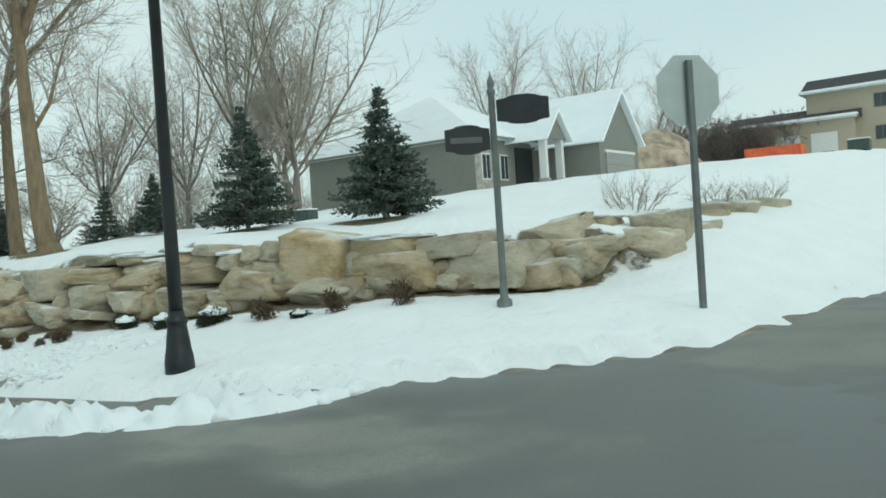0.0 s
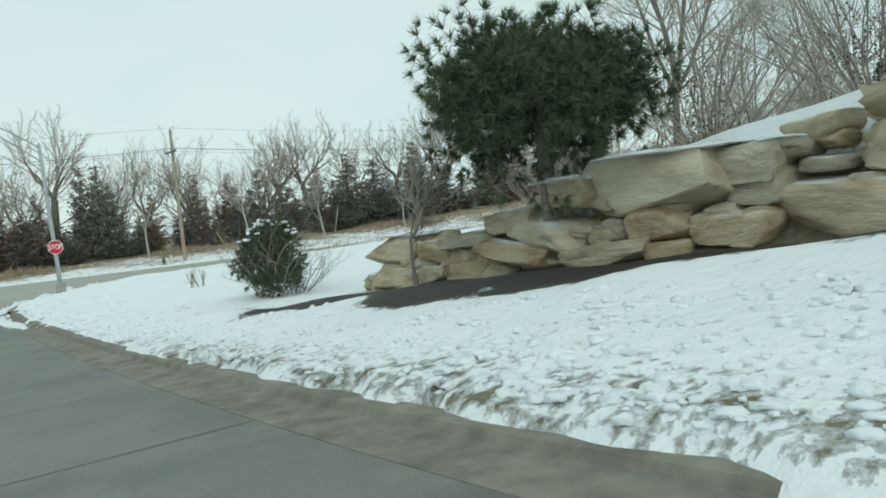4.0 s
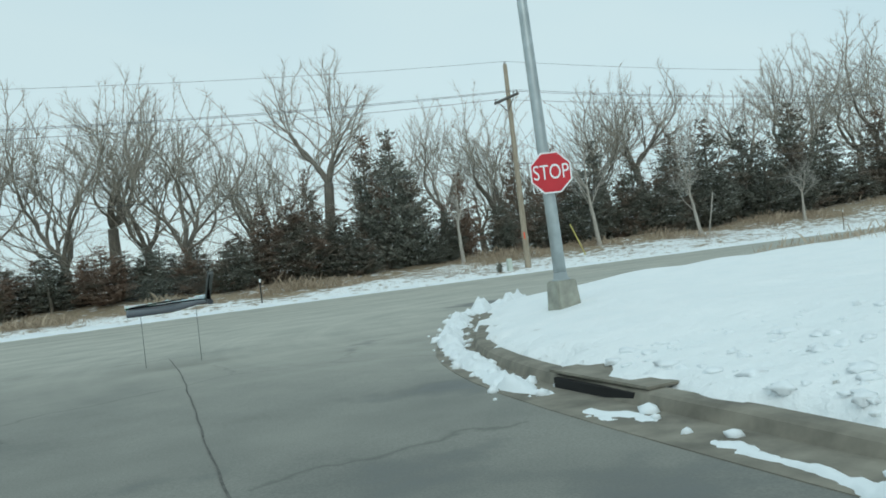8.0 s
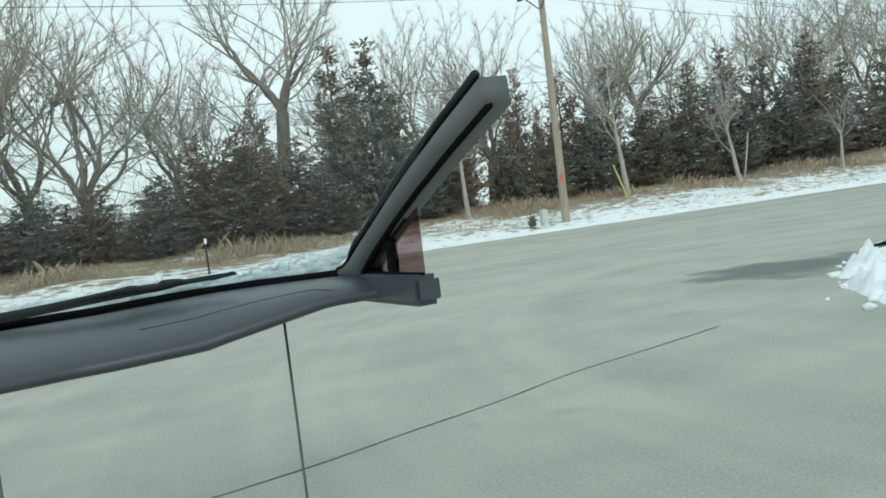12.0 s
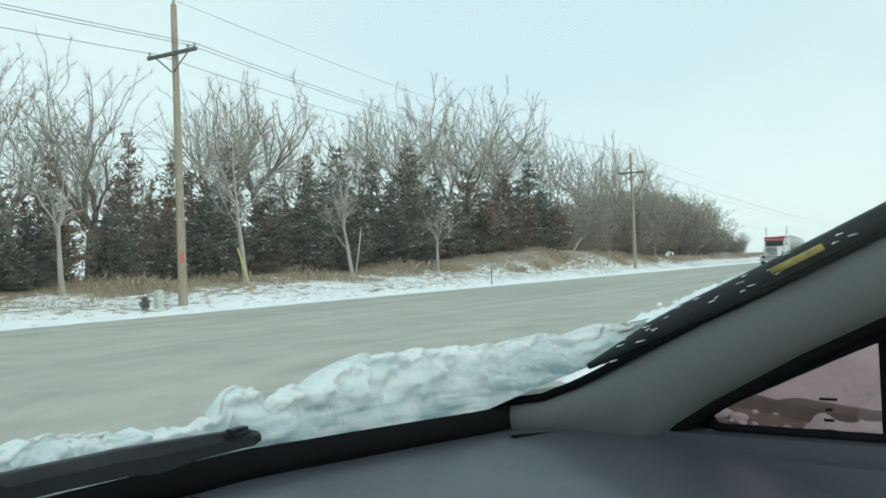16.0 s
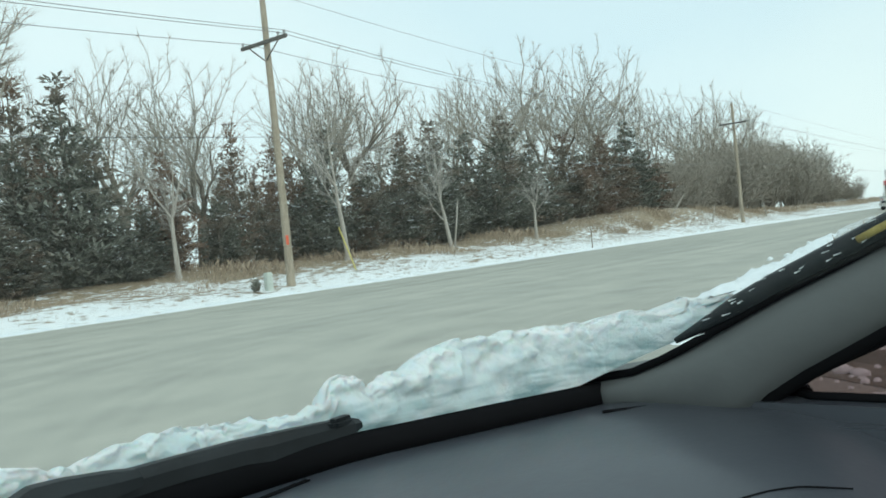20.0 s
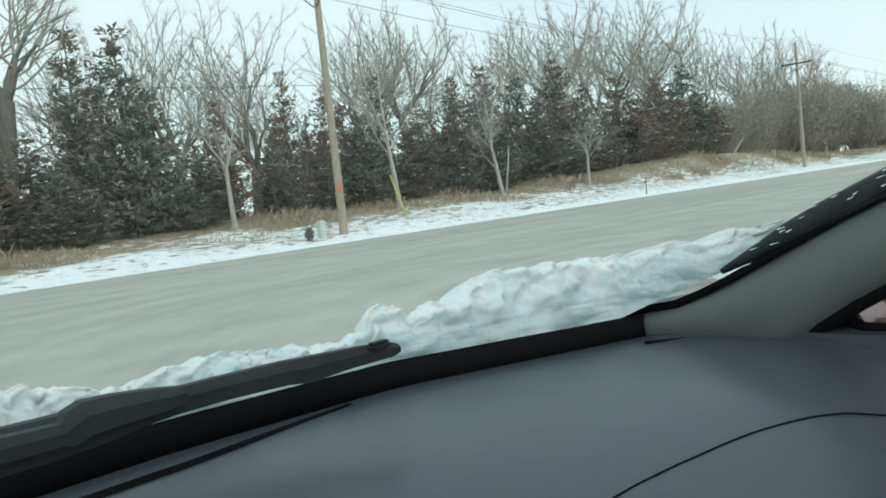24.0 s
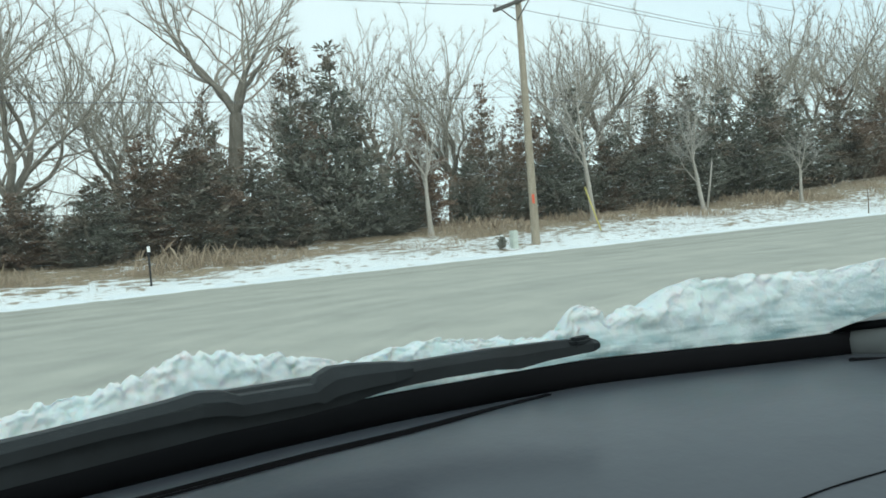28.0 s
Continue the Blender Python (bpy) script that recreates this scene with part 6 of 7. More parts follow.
# porch: columns, gable and a dark panel that paints the doorway's shade
box("doorway", (5.2, 7.6, -0.06, 0.01, -0.3, 2.5), plain("doorway_shade", (0.03, 0.033, 0.035), 0.5), house, 0, "flat dark panel coloured as the shade of the front door recess")
box("porch_floor", (4.4, 8.2, -2.2, 0, -0.6, -0.08), BASE_CONC, house, 0.02)
for x in (4.6, 7.0):
    c = box("porch_column", (x - 0.19, x + 0.19, -2.1, -1.72, -0.1, 2.75), TRIM_WHITE, house, 0.02)
    box("plinth", (x - 0.26, x + 0.26, -2.17, -1.65, -0.1, 0.75), STONE_VENEER, c, 0.02)
gable("porch_gable", prism([(4.2, 2.7), (7.5, 2.7), (5.85, 4.0)], -2.15, -2.0), HOUSE_GREY, house)
gable("porch_roof", prism([(3.85, 2.62), (4.0, 2.6), (5.85, 4.05), (7.7, 2.6), (7.85, 2.62), (5.85, 4.3)], -2.45, 3.5), SNOW, house, "snow on the porch gable")
# garage wing with a wide door
box("garage_wall", (8.6, 15.6, -3.6, 2, -0.6, 2.7), HOUSE_GREY, house)
gable("garage_gable", prism([(8.6, 2.7), (15.6, 2.7), (12.1, 5.2)], -3.6, -3.4), HOUSE_GREY, house)
gable("garage_roof", prism([(8.1, 2.5), (8.3, 2.45), (12.1, 5.2), (15.9, 2.45), (16.1, 2.5), (12.1, 5.48)], -3.95, 4), SNOW, house, "snow on the garage gable")
gd_ = box("garage_door", (9.6, 14.6, -3.66, -3.6, -0.5, 2.0), plain("grey_garage_door", (0.30, 0.31, 0.28), 0.6), house, 0.01)
for k in range(1, 4):
    box("panel_joint", (9.6, 14.6, -3.672, -3.66, -0.5 + 0.62 * k, -0.48 + 0.62 * k), TRIM_GREY, gd_)
box("garage_lintel", (9.4, 14.8, -3.68, -3.6, 2.0, 2.14), TRIM_WHITE, house)

house.scale = (0.70, 1, 1)

# the tan house up the hill
HX2, HY2, HZ2 = 96, -58, lie_at(96, -54) + 0.9
h2 = thing("house", pose(HX2, HY2, HZ2), "tan two-storey house with dark roof edged with snow, up the hill", "house")
box("wall", (0, 12, 4, 17, -1.5, 3.4), HOUSE_TAN, h2)
box("upper_wall", (2, 14, -6, 9, -1.5, 6.6), HOUSE_TAN, h2)
for poly, y0, y1 in (([(-0.8, 3.3), (12.8, 3.3), (9, 5.0), (4, 5.0)], 3.4, 17.7), ([(1.2, 6.5), (14.8, 6.5), (10, 8.6), (6, 8.6)], -7, 9.6)):
    r = part("roof", mesh_of("roof", *prism(poly, y0, y1), ROOF_DARK), h2, "dark shingle roof")
    e0, e1 = poly[0], poly[1]
    box("eave_snow", (e0[0] - 0.1, e0[0] + 1.6, y0, y1, e0[1] - 0.05, e0[1] + 0.35), SNOW, r, 0.12, "band of snow along the eaves")
for y in (5.6, 9.4, 13.4):
    box("garage_door", (-0.06, 0.0, y, y + 2.7, -1.2, 1.9), TRIM_WHITE, h2, 0.01, "pale garage door")
for y, z in ((-3, 4.9), (1.5, 4.9), (-3, 1.4), (1.5, 1.4)):
    house_window(h2, 2.0, y, z, 1.3, 1.4, "y", TRIM_GREY)

dump = thing("dumpster", pose(86, -48.0, lie_at(86, -48.0) + 0.35), "orange open-top steel dumpster on the snow", "dumpster")
for nm, d in (("side", (0, 0.08, -2.7, 2.7, 0.15, 1.35)), ("side", (2.2, 2.28, -2.7, 2.7, 0.15, 1.35)), ("end", (0, 2.28, -2.75, -2.67, 0.15, 1.35)), ("end", (0, 2.28, 2.67, 2.75, 0.15, 1.35)), ("floor", (0, 2.28, -2.7, 2.7, 0.08, 0.2))):
    box(nm, d, ORANGE, dump, 0.02)
for k in range(7):
    box("rib", (-0.07, 0.0, -2.55 + k * 0.83, -2.45 + k * 0.83, 0.15, 1.3), ORANGE, dump, 0.01)
for y in (-2.2, 2.2):
    box("skid", (0.3, 2.0, y - 0.08, y + 0.08, 0.0, 0.1), BLACK_METAL, dump)
bm = bmesh.new()
bmesh.ops.create_icosphere(bm, subdivisions=4, radius=1.0)
for v in bm.verts:
    q = v.co
    v.co = Vector((q.x * 4.0, q.y * 3.4, max(q.z, -0.1) * 3.0)) * (1 + 0.3 * noise.noise(q * 1.7))
pile = new("earth_mound", bm_mesh("earth_mound", bm, EARTH, True))
pile.matrix_basis = pose(57, -46.8, lie_at(57, -46.8))
tagged(pile, "heap of brown excavated earth streaked with snow", "earth mound")
for x, y, s, lab in [(15.0, -54.0, 0.42, "dark green utility box with a snow cap"), (44, -62.5, 0.8, "dark green transformer cabinet in the snow"), (90, -52.5, 0.9, "green bin beside the garage")]:
    c = thing("utility_box", pose(x, y, lie_at(x, y)), lab, "utility box")
    box("cabinet", (-s * 0.5, s * 0.5, -s * 0.6, s * 0.6, -0.05, s * 0.62), GREEN_BOX, c, 0.03)
    box("snow_cap", (-s * 0.5, s * 0.5, -s * 0.6, s * 0.6, s * 0.62, s * 0.70), SNOW, c, 0.03, "thin cap of snow")


# ---- slush ridges and snow lumps ----
def lumps(name, line, width, height, seed, label, mat=SLUSH, per=26, step=0.06, broken=0.75):
    """A ridge of clotted ploughed snow along a line (x, y, size) with loose clods beside it, as one mesh."""
    r = random.Random(seed)
    bm = bmesh.new()
    bmesh.ops.create_icosphere(bm, subdivisions=1, radius=1.0)
    unit, tris = [v.co.copy() for v in bm.verts], [tuple(v.index for v in f.verts) for f in bm.faces]
    bm.free()
    pts = spline([Vector(q) for q in line], step)
    verts, faces = [], []
    n = 17
    for i, p in enumerate(pts):
        d = pts[min(i + 1, len(pts) - 1)] - pts[max(i - 1, 0)]
        d = Vector((d.x, d.y, 0)).normalized()
        s = Vector((d.y, -d.x, 0))
        k = max(0.1, p.z) * max(0.0, min(1.0, broken + 1.4 * noise.noise(Vector((p.x * 0.9, p.y * 0.9, seed)))))
        drift = 0.5 * width * noise.noise(Vector((p.x * 0.8, p.y * 0.8, seed + 9)))
        z0 = street_z(p.y) if p.y < 0 else 0.0
        for j in range(n):
            u = 2 * j / (n - 1) - 1
            q = p + s * (u * width * 1.7 * max(0.3, p.z) + drift)
            v = Vector((q.x, q.y, seed * 3.7))
            clot = 0.95 - 0.85 * noise.voronoi(v * 6.0)[0][0] + 0.5 * noise.noise(v * 4.0) + 0.3 * noise.noise(v * 14.0) + 0.12 * noise.noise(v * 30.0)
            h = height * k * 1.9 * ((1 - u * u) ** 0.8 * (0.35 + clot * 0.75) - 0.30)
            verts.append((q.x + 0.02 * noise.noise(v * 21.0), q.y + 0.02 * noise.noise(v * 23.0), z0 + max(-0.08, h - 0.012)))
    for i in range(len(pts) - 1):
        for j in range(n - 1):
            faces.append((i * n + j, i * n + j + 1, (i + 1) * n + j + 1, (i + 1) * n + j))
    every = max(1, int(0.25 / step))
    for p in pts[::every]:
        for _ in range(int(per * 0.25 * min(1.2, p.z) * r.uniform(0.2, 1.3))):
            off = r.gauss(0, 0.95) * width * max(0.3, p.z)
            size = (0.2 + 0.8 * r.random() ** 2) * height * 0.5
            c = Vector((p.x + r.gauss(0, 0.12) + off * 0.6, p.y + r.gauss(0, 0.12) - off * 0.6, 0))
            c.z = (street_z(c.y) if c.y < 0 else 0.0) + size * 0.25
            ph, i0 = Vector((r.uniform(0, 50), r.uniform(0, 50), r.uniform(0, 50))), len(verts)
            sx, sy = r.uniform(0.8, 1.5), r.uniform(0.8, 1.5)
            for w in unit:
                f = size * (1 + 0.7 * noise.noise(w * 2.1 + ph))
                verts.append((c.x + w.x * f * sx, c.y + w.y * f * sy, c.z + w.z * f * 0.9))
            faces.extend((a_ + i0, b_ + i0, c_ + i0) for a_, b_, c_ in tris)
    return tagged(new(name, mesh_of(name, verts, faces, mat, True)), label, "snow", kind="stuff")


lumps("slush_ridge", [(2.75, -16.6, 0.4), (2.7, -14.6, 1.0), (2.65, -13.0, 1.1), (2.6, -11.6, 1.0), (2.75, -10.6, 0.3), (2.85, -9.5, 1.0), (2.8, -8.8, 0.9), (2.8, -8.3, 0.15)], 0.15, 0.13, 1, "ridge of ploughed slush in the gutter", SNOW, per=9, broken=0.95)
lumps("slush_ridge", [(2.95, -7.6, 0.3), (2.95, -7.0, 0.8), (3.2, -5.8, 0.9), (3.5, -4.5, 0.9), (3.95, -3.0, 0.9), (4.5, -1.6, 1.0), (5.15, -0.3, 1.1), (5.9, 1.1, 1.2), (6.9, 2.4, 1.4), (8.4, 3.6, 1.3), (10.4, 4.3, 1.1)], 0.15, 0.15, 2, "white ridge of ploughed snow round the kerb corner", SNOW)
lumps("slush_ridge", [(10.4, 4.3, 0.9), (12.5, 4.35, 0.9), (16, 4.8, 0.95), (20, 5.3, 0.8), (30, 7.0, 0.7), (45, 7.7, 0.7), (90, 8.4, 0.7)], 0.42, 0.19, 3, "ploughed snow bank along the main road", SNOW, 14, 0.12)
lumps("slush_ridge", [(5.9, -64.5, 0.4), (5.2, -64.5, 0.9), (4.5, -64.2, 1.2), (3.9, -63.4, 1.3), (3.5, -62.1, 1.3), (3.5, -60.5, 1.3), (3.8, -58.0, 1.0), (3.9, -55.5, 1.1), (3.7, -52.5, 1.0), (3.55, -50.0, 0.8)], 0.14, 0.17, 4, "ridge of dirty slush in the gutter", SNOW, broken=0.75)
lumps("slush_ridge", [(3.5, -49.5, 0.3), (3.3, -47.8, 0.9), (3.0, -46.2, 0.4), (2.7, -45.0, 0.8), (2.5, -43.2, 0.3)], 0.24, 0.1, 5, "broken lumps of slush in the gutter", broken=0.35)
lumps("slush_ridge", [(-3.1, -5, 0.6), (-3.2, -2, 0.8), (-3.8, 1.2, 1.0), (-5.0, 3.6, 1.0), (-8, 4.9, 1.0), (-14, 5.7, 1.0)], 0.2, 0.12, 6, "ploughed snow along the opposite kerb", SNOW)
lumps("slush_ridge", [(-30, FAR_Y + 0.3, 0.6), (-8, FAR_Y + 0.3, 1.0), (-3, FAR_Y + 0.3, 1.2), (4, FAR_Y + 0.4, 0.8), (20, FAR_Y + 0.4, 0.7), (60, FAR_Y + 0.5, 0.7)], 0.45, 0.14, 7, "thin snow edge along the far side of the road", SNOW, 8, 0.2)


def clods(name, count, y0, y1, seed, label):
    """Loose crusted lumps of trampled snow on the strip of lawn behind the kerb, as one mesh."""
    r = random.Random(seed)
    bm = bmesh.new()
    bmesh.ops.create_icosphere(bm, subdivisions=2, radius=1.0)
    unit, tris = [v.co.copy() for v in bm.verts], [tuple(v.index for v in f.verts) for f in bm.faces]
    bm.free()
    line = [q for q in spline(RIGHT_KERB, 0.2) if y0 < q[1] < y1 and q[0] < 9]
    spots = []
    for _ in range(count):
        i = r.randrange(1, len(line) - 1)
        d = (line[i + 1] - line[i - 1]).normalized()
        off = 0.35 + 2.2 * r.random() ** 1.7
        spots.append((line[i].x + d.y * off + r.gauss(0, 0.1), line[i].y - d.x * off + r.gauss(0, 0.1)))
    zs = lie(np.array([p[0] for p in spots]), np.array([p[1] for p in spots]))[0]
    verts, faces = [], []
    for (x, y), z in zip(spots, zs):
        size, ph, i0 = 0.016 + 0.05 * r.random() ** 2, Vector((r.uniform(0, 50), r.uniform(0, 50), r.uniform(0, 50))), len(verts)
        sx, sy, turn = r.uniform(0.8, 1.9), r.uniform(0.8, 1.5), r.uniform(0, 3.14)
        for w in unit:
            f = size * (1 + 0.8 * noise.noise(w * 1.6 + ph) + 0.5 * noise.noise(w * 4.0 + ph))
            a_, b_ = w.x * f * sx, w.y * f * sy
            verts.append((x + a_ * math.cos(turn) - b_ * math.sin(turn), y + a_ * math.sin(turn) + b_ * math.cos(turn), z + size * 0.05 + w.z * f * 0.6))
        faces.extend((p + i0, q + i0, k + i0) for p, q, k in tris)
    return tagged(new(name, mesh_of(name, verts, faces, SNOW, True)), label, "snow", kind="stuff")


clods("snow_clods", 2600, -60, -34, 12, "loose crusted snow lumps along the edge of the lawn")
clods("snow_clods", 700, -34, -7, 13, "scattered crusted snow lumps behind the kerb")

# storm drain in the kerb at the corner
drain = thing("storm_drain", pose(3.2, -7.9, -0.015), "dark kerb inlet of a storm drain with a concrete cover", "storm drain")
box("cover", (0.0, 0.5, -0.75, 0.75, 0.15, 0.175), KERB, drain, 0.01)
# solid block, its near-black colour painting the shade inside the inlet
box("opening", (-0.03, 0.012, -0.6, 0.6, 0.008, 0.12), plain("inlet_shade", (0.012, 0.012, 0.012), 0.9), drain)

# marker stakes and small things on the verge
for x, y, h, lean_, mat_, lab in [(39.7, 21.5, 1.25, 2, BARK_TAN, "thin brown marker post with a pale reflector beside the road"), (5.2, 21.9, 1.1, 0, BLACK_METAL, "thin dark stake in the snowy verge")]:
    t = thing("marker_post", pose(x, y, lie_at(x, y), 0, lean_, 0), lab, "marker post")
    part("stake", pipe("stake", [(0, 0, -0.2), (0, 0, h)], 0.028, mat_, 6), t)
    box("reflector", (-0.04, 0.04, -0.035, -0.028, h - 0.2, h - 0.05), SIGN_WHITE, t)
for x, y, h, ly in [(63.8, 27, 4.0, 60), (67.8, 25, 1.9, 32), (82.9, 25, 2.0, -30), (34.4, 27, 2.6, 14)]:
    t = thing("leaning_stake", pose(x, y, lie_at(x, y), 0, ly, 0), "pale bare stick leaning in the rough grass", "stake")
    part("stick", pipe("stick", [(0, 0, -0.2), (0.02, 0, h * 0.6), (0, 0, h)], [0.06, 0.05, 0.03], BARK_PALE, 5), t)
ped = thing("utility_box", pose(17.5, 21.95, lie_at(17.5, 21.95)), "pale green telephone pedestal beside the pole", "utility box")
box("cabinet", (-0.12, 0.12, -0.12, 0.12, -0.1, 0.62), plain("pale_green_plastic", (0.58, 0.63, 0.57), 0.6), ped, 0.03)
b = thing("shrub", pose(16.9, 21.9, lie_at(16.9, 21.9)), "small dark weed clump in the snow", "shrub")
part("foliage", clump_mesh(160, (0.12, 0.12, 0.26), CEDAR, 300, 0.12, 0.02, 0.7), b)
for x, y in [(7.84, -15.1), (8.1, -15.4)]:
    b = thing("dry_weed", pose(x, y, lie_at(x, y)), "thin upright dead weed stalks in the snow", "weed")
    part("brushwood", twig_bush_mesh(int(x * 10), 0.75, 0.3, 6, BARK_TAN, 2), b)


# ---- tanker truck far along the road ----
WHITE_PAINT = plain("white_truck_paint", (0.78, 0.78, 0.76), 0.35, 0, 0.05)
RED_PAINT = plain("red_truck_paint", (0.50, 0.03, 0.04), 0.35, 0, 0.1)
CHROME = plain("chrome", (0.75, 0.76, 0.77), 0.15, 1.0, 0.05)
STEEL = plain("brushed_tank_steel", (0.50, 0.50, 0.47), 0.35, 0.8, 0.1, 1.5)
RUBBER = plain("tyre_rubber", (0.02, 0.02, 0.02), 0.9, 0, 0.2)
# local: the truck drives towards -x; y to its right-hand side is the far side
truck = thing("tanker_truck", pose(89, 14.8, 0.0, 0, 0, 0), "white and red truck with a steel tank trailer, road", "truck")


def wheel(x, y, r=0.52, w=0.3):
    """A tyre with its rim, the axle along y."""
    t = part("wheel", lathe("tyre", [(r * 0.58, -w / 2), (r * 0.95, -w / 2), (r, -w / 2 + 0.05), (r, w / 2 - 0.05), (r * 0.95, w / 2), (r * 0.58, w / 2)], RUBBER, 22), truck, "black tyre", pose(x, y, r, 90, 0, 0))
    part("rim", lathe("rim", [(0.08, -w / 2 - 0.02), (0.12, -w / 2 - 0.02), (r * 0.56, -w / 2 + 0.04), (r * 0.58, w / 2 - 0.04), (0.10, w / 2 + 0.02), (0.02, w / 2 + 0.03)], CHROME, 18), t, "polished rim")


for x, ys in ((1.3, (-1.05, 1.05)), (5.9, (-0.95, 0.95)), (7.2, (-0.95, 0.95)), (16.6, (-0.95, 0.95)), (17.9, (-0.95, 0.95))):
    for y in ys:
        wheel(x, y)
box("chassis", (0.4, 8.2, -0.45, 0.45, 0.62, 0.9), BLACK_METAL, truck)
hood = part("hood", bm_mesh("hood", box_bm(0.25, 2.3, -0.85, 0.85, 0.85, 1.85, 0.12), WHITE_PAINT), truck, "long white hood")
box("grille", (0.16, 0.28, -0.55, 0.55, 0.75, 1.85), CHROME, hood, 0.03, "tall chrome grille")
for k in range(7):
    box("slat", (0.13, 0.17, -0.5 + k * 0.155, -0.44 + k * 0.155, 0.8, 1.8), BLACK_METAL, hood)
box("bumper", (-0.1, 0.12, -1.2, 1.2, 0.38, 0.72), CHROME, truck, 0.05)
for y in (-0.95, -0.4, 0.4, 0.95):
    part("guard_bar", pipe("guard_bar", [(-0.12, y, 0.45), (-0.16, y, 1.3)], 0.04, CHROME, 8), truck)
for z in (0.95, 1.3):
    part("guard_bar", pipe("guard_bar", [(-0.15, -1.1, z), (-0.16, 1.1, z)], 0.04, CHROME, 8), truck)
for y in (-1.0, 1.0):
    part("fender", bm_mesh("fender", box_bm(0.6, 2.2, y - 0.22, y + 0.22, 1.0, 1.22, 0.08), RED_PAINT), truck, "red front fender")
    box("headlight", (0.45, 0.6, y - 0.15, y + 0.15, 1.15, 1.4), CHROME, truck, 0.03)
    part("exhaust_stack", lathe("exhaust_stack", [(0.08, 0.9), (0.10, 1.0), (0.10, 3.0), (0.075, 3.05), (0.075, 4.0), (0.07, 4.1)], CHROME, 12), truck, "tall chrome exhaust stack", pose(4.0, y * 1.05, 0))
    box("fuel_tank", (2.6, 4.2, y - 0.25, y + 0.25, 0.45, 0.95), CHROME, truck, 0.1)
    box("side_skirt", (2.2, 5.3, y - 0.2, y + 0.2, 0.95, 1.2), RED_PAINT, truck, 0.03)
    box("rear_fender", (5.2, 7.9, y - 0.28, y + 0.2, 1.12, 1.2), RED_PAINT, truck, 0.03)
cab = part("cab", bm_mesh("cab", box_bm(2.3, 3.9, -1.05, 1.05, 0.95, 2.75, 0.08), WHITE_PAINT), truck, "white cab")
box("windscreen", (2.27, 2.31, -0.88, 0.88, 1.95, 2.5), PANE, cab, 0.01)
for y in (-1.06, 1.05):
    box("side_window", (2.6, 3.5, y - 0.005, y + 0.015, 1.95, 2.5), PANE, cab)
box("visor", (2.05, 2.4, -1.0, 1.0, 2.52, 2.66), RED_PAINT, cab, 0.03)
box("cab_roof", (2.25, 5.3, -1.05, 1.05, 2.74, 2.95), RED_PAINT, cab, 0.06, "red roof cap")
box("sleeper", (3.92, 5.3, -1.1, 1.1, 0.95, 2.75), WHITE_PAINT, truck, 0.06, "white sleeper box")
secs = []
for x, r in ((6.0, 0.5), (6.1, 0.8), (6.35, 0.93), (13.2, 0.93), (13.21, 0.98), (13.4, 0.98), (13.41, 0.93), (17.9, 0.93), (18.2, 0.8), (18.3, 0.5)):
    secs.append([(x, r * 1.12 * math.cos(2 * math.pi * j / 28), 2.2 + r * math.sin(2 * math.pi * j / 28)) for j in range(28)])
tank = part("tank", mesh_of("tank", *rings(secs), STEEL, True), truck, "long brushed steel tank")
for x in (8.4, 10.8, 15.6):
    part("band", mesh_of("band", *rings([[(x + a, 1.065 * math.cos(2 * math.pi * j / 28), 2.2 + 0.955 * math.sin(2 * math.pi * j / 28)) for j in range(28)] for a in (-0.05, 0.05)]), STEEL, True), tank)
box("walkway", (10.5, 14.2, -0.3, 0.3, 3.1, 3.22), STEEL, tank, 0.02)
box("trailer_frame", (8.8, 18.2, -0.5, 0.5, 1.0, 1.28), BLACK_METAL, truck)
box("mudguard", (16.0, 18.6, -1.2, 1.2, 1.1, 1.17), BLACK_METAL, truck)


# ---- the parked car's front: dashboard, pillar, wiper and the snow on its cowl ----
PLASTIC = plain("dark_grey_dash_plastic", (0.054, 0.060, 0.072), 0.31, 0, 0.10, 3.0, 0.15)
PILLAR = plain("grey_pillar_trim", (0.115, 0.122, 0.12), 0.6, 0, 0.08, 5.0, 0.15)
BLACK_TRIM = plain("black_glass_border", (0.008, 0.008, 0.009), 0.8, 0, 0.2, shine=0.03)
RUBBER_W = plain("wiper_rubber", (0.013, 0.016, 0.018), 0.55, 0, 0.3, 20.0, shine=0.25)
car = thing("car_front", pose(0, 0, 0), "dark dashboard, pillar, windscreen and wiper of a stopped car", "car")
MID = 0.12
EDGE = [(-0.98, 0.30), (-0.72, 0.55), (-0.50, 0.665), (-0.20, 0.755), (MID, 0.785), (0.40, 0.757), (0.5, 0.738), (0.62, 0.716), (0.70, 0.700), (0.84, 0.635), (0.93, 0.592), (1.03, 0.56)]


def edge_y(x):
    return float(np.interp(x, [e[0] for e in EDGE], [e[1] for e in EDGE]))


def edge_z(x):
    return float(np.interp(x, [-1.0, 0.2, 0.5, 0.7, 0.9], [1.03, 1.037, 1.050, 1.052, 1.052]))


XS = [-0.32 + 1.345 * k / 40 for k in range(41)]


# dash top: from the glass edge back towards the seats, with a fall at the rear
DASH_U = [0.0, 0.06, 0.10, 0.16, 0.22, 0.30, 0.42, 0.6, 0.8, 0.93, 1.0]
DASH_Z = [-0.024, -0.021, -0.0185, -0.0160, -0.0148, -0.0145, -0.015, -0.018, -0.030, -0.048, -0.070]


def dash_back(x):
    return 0.34 - 0.10 * abs(x - MID) / 1.1


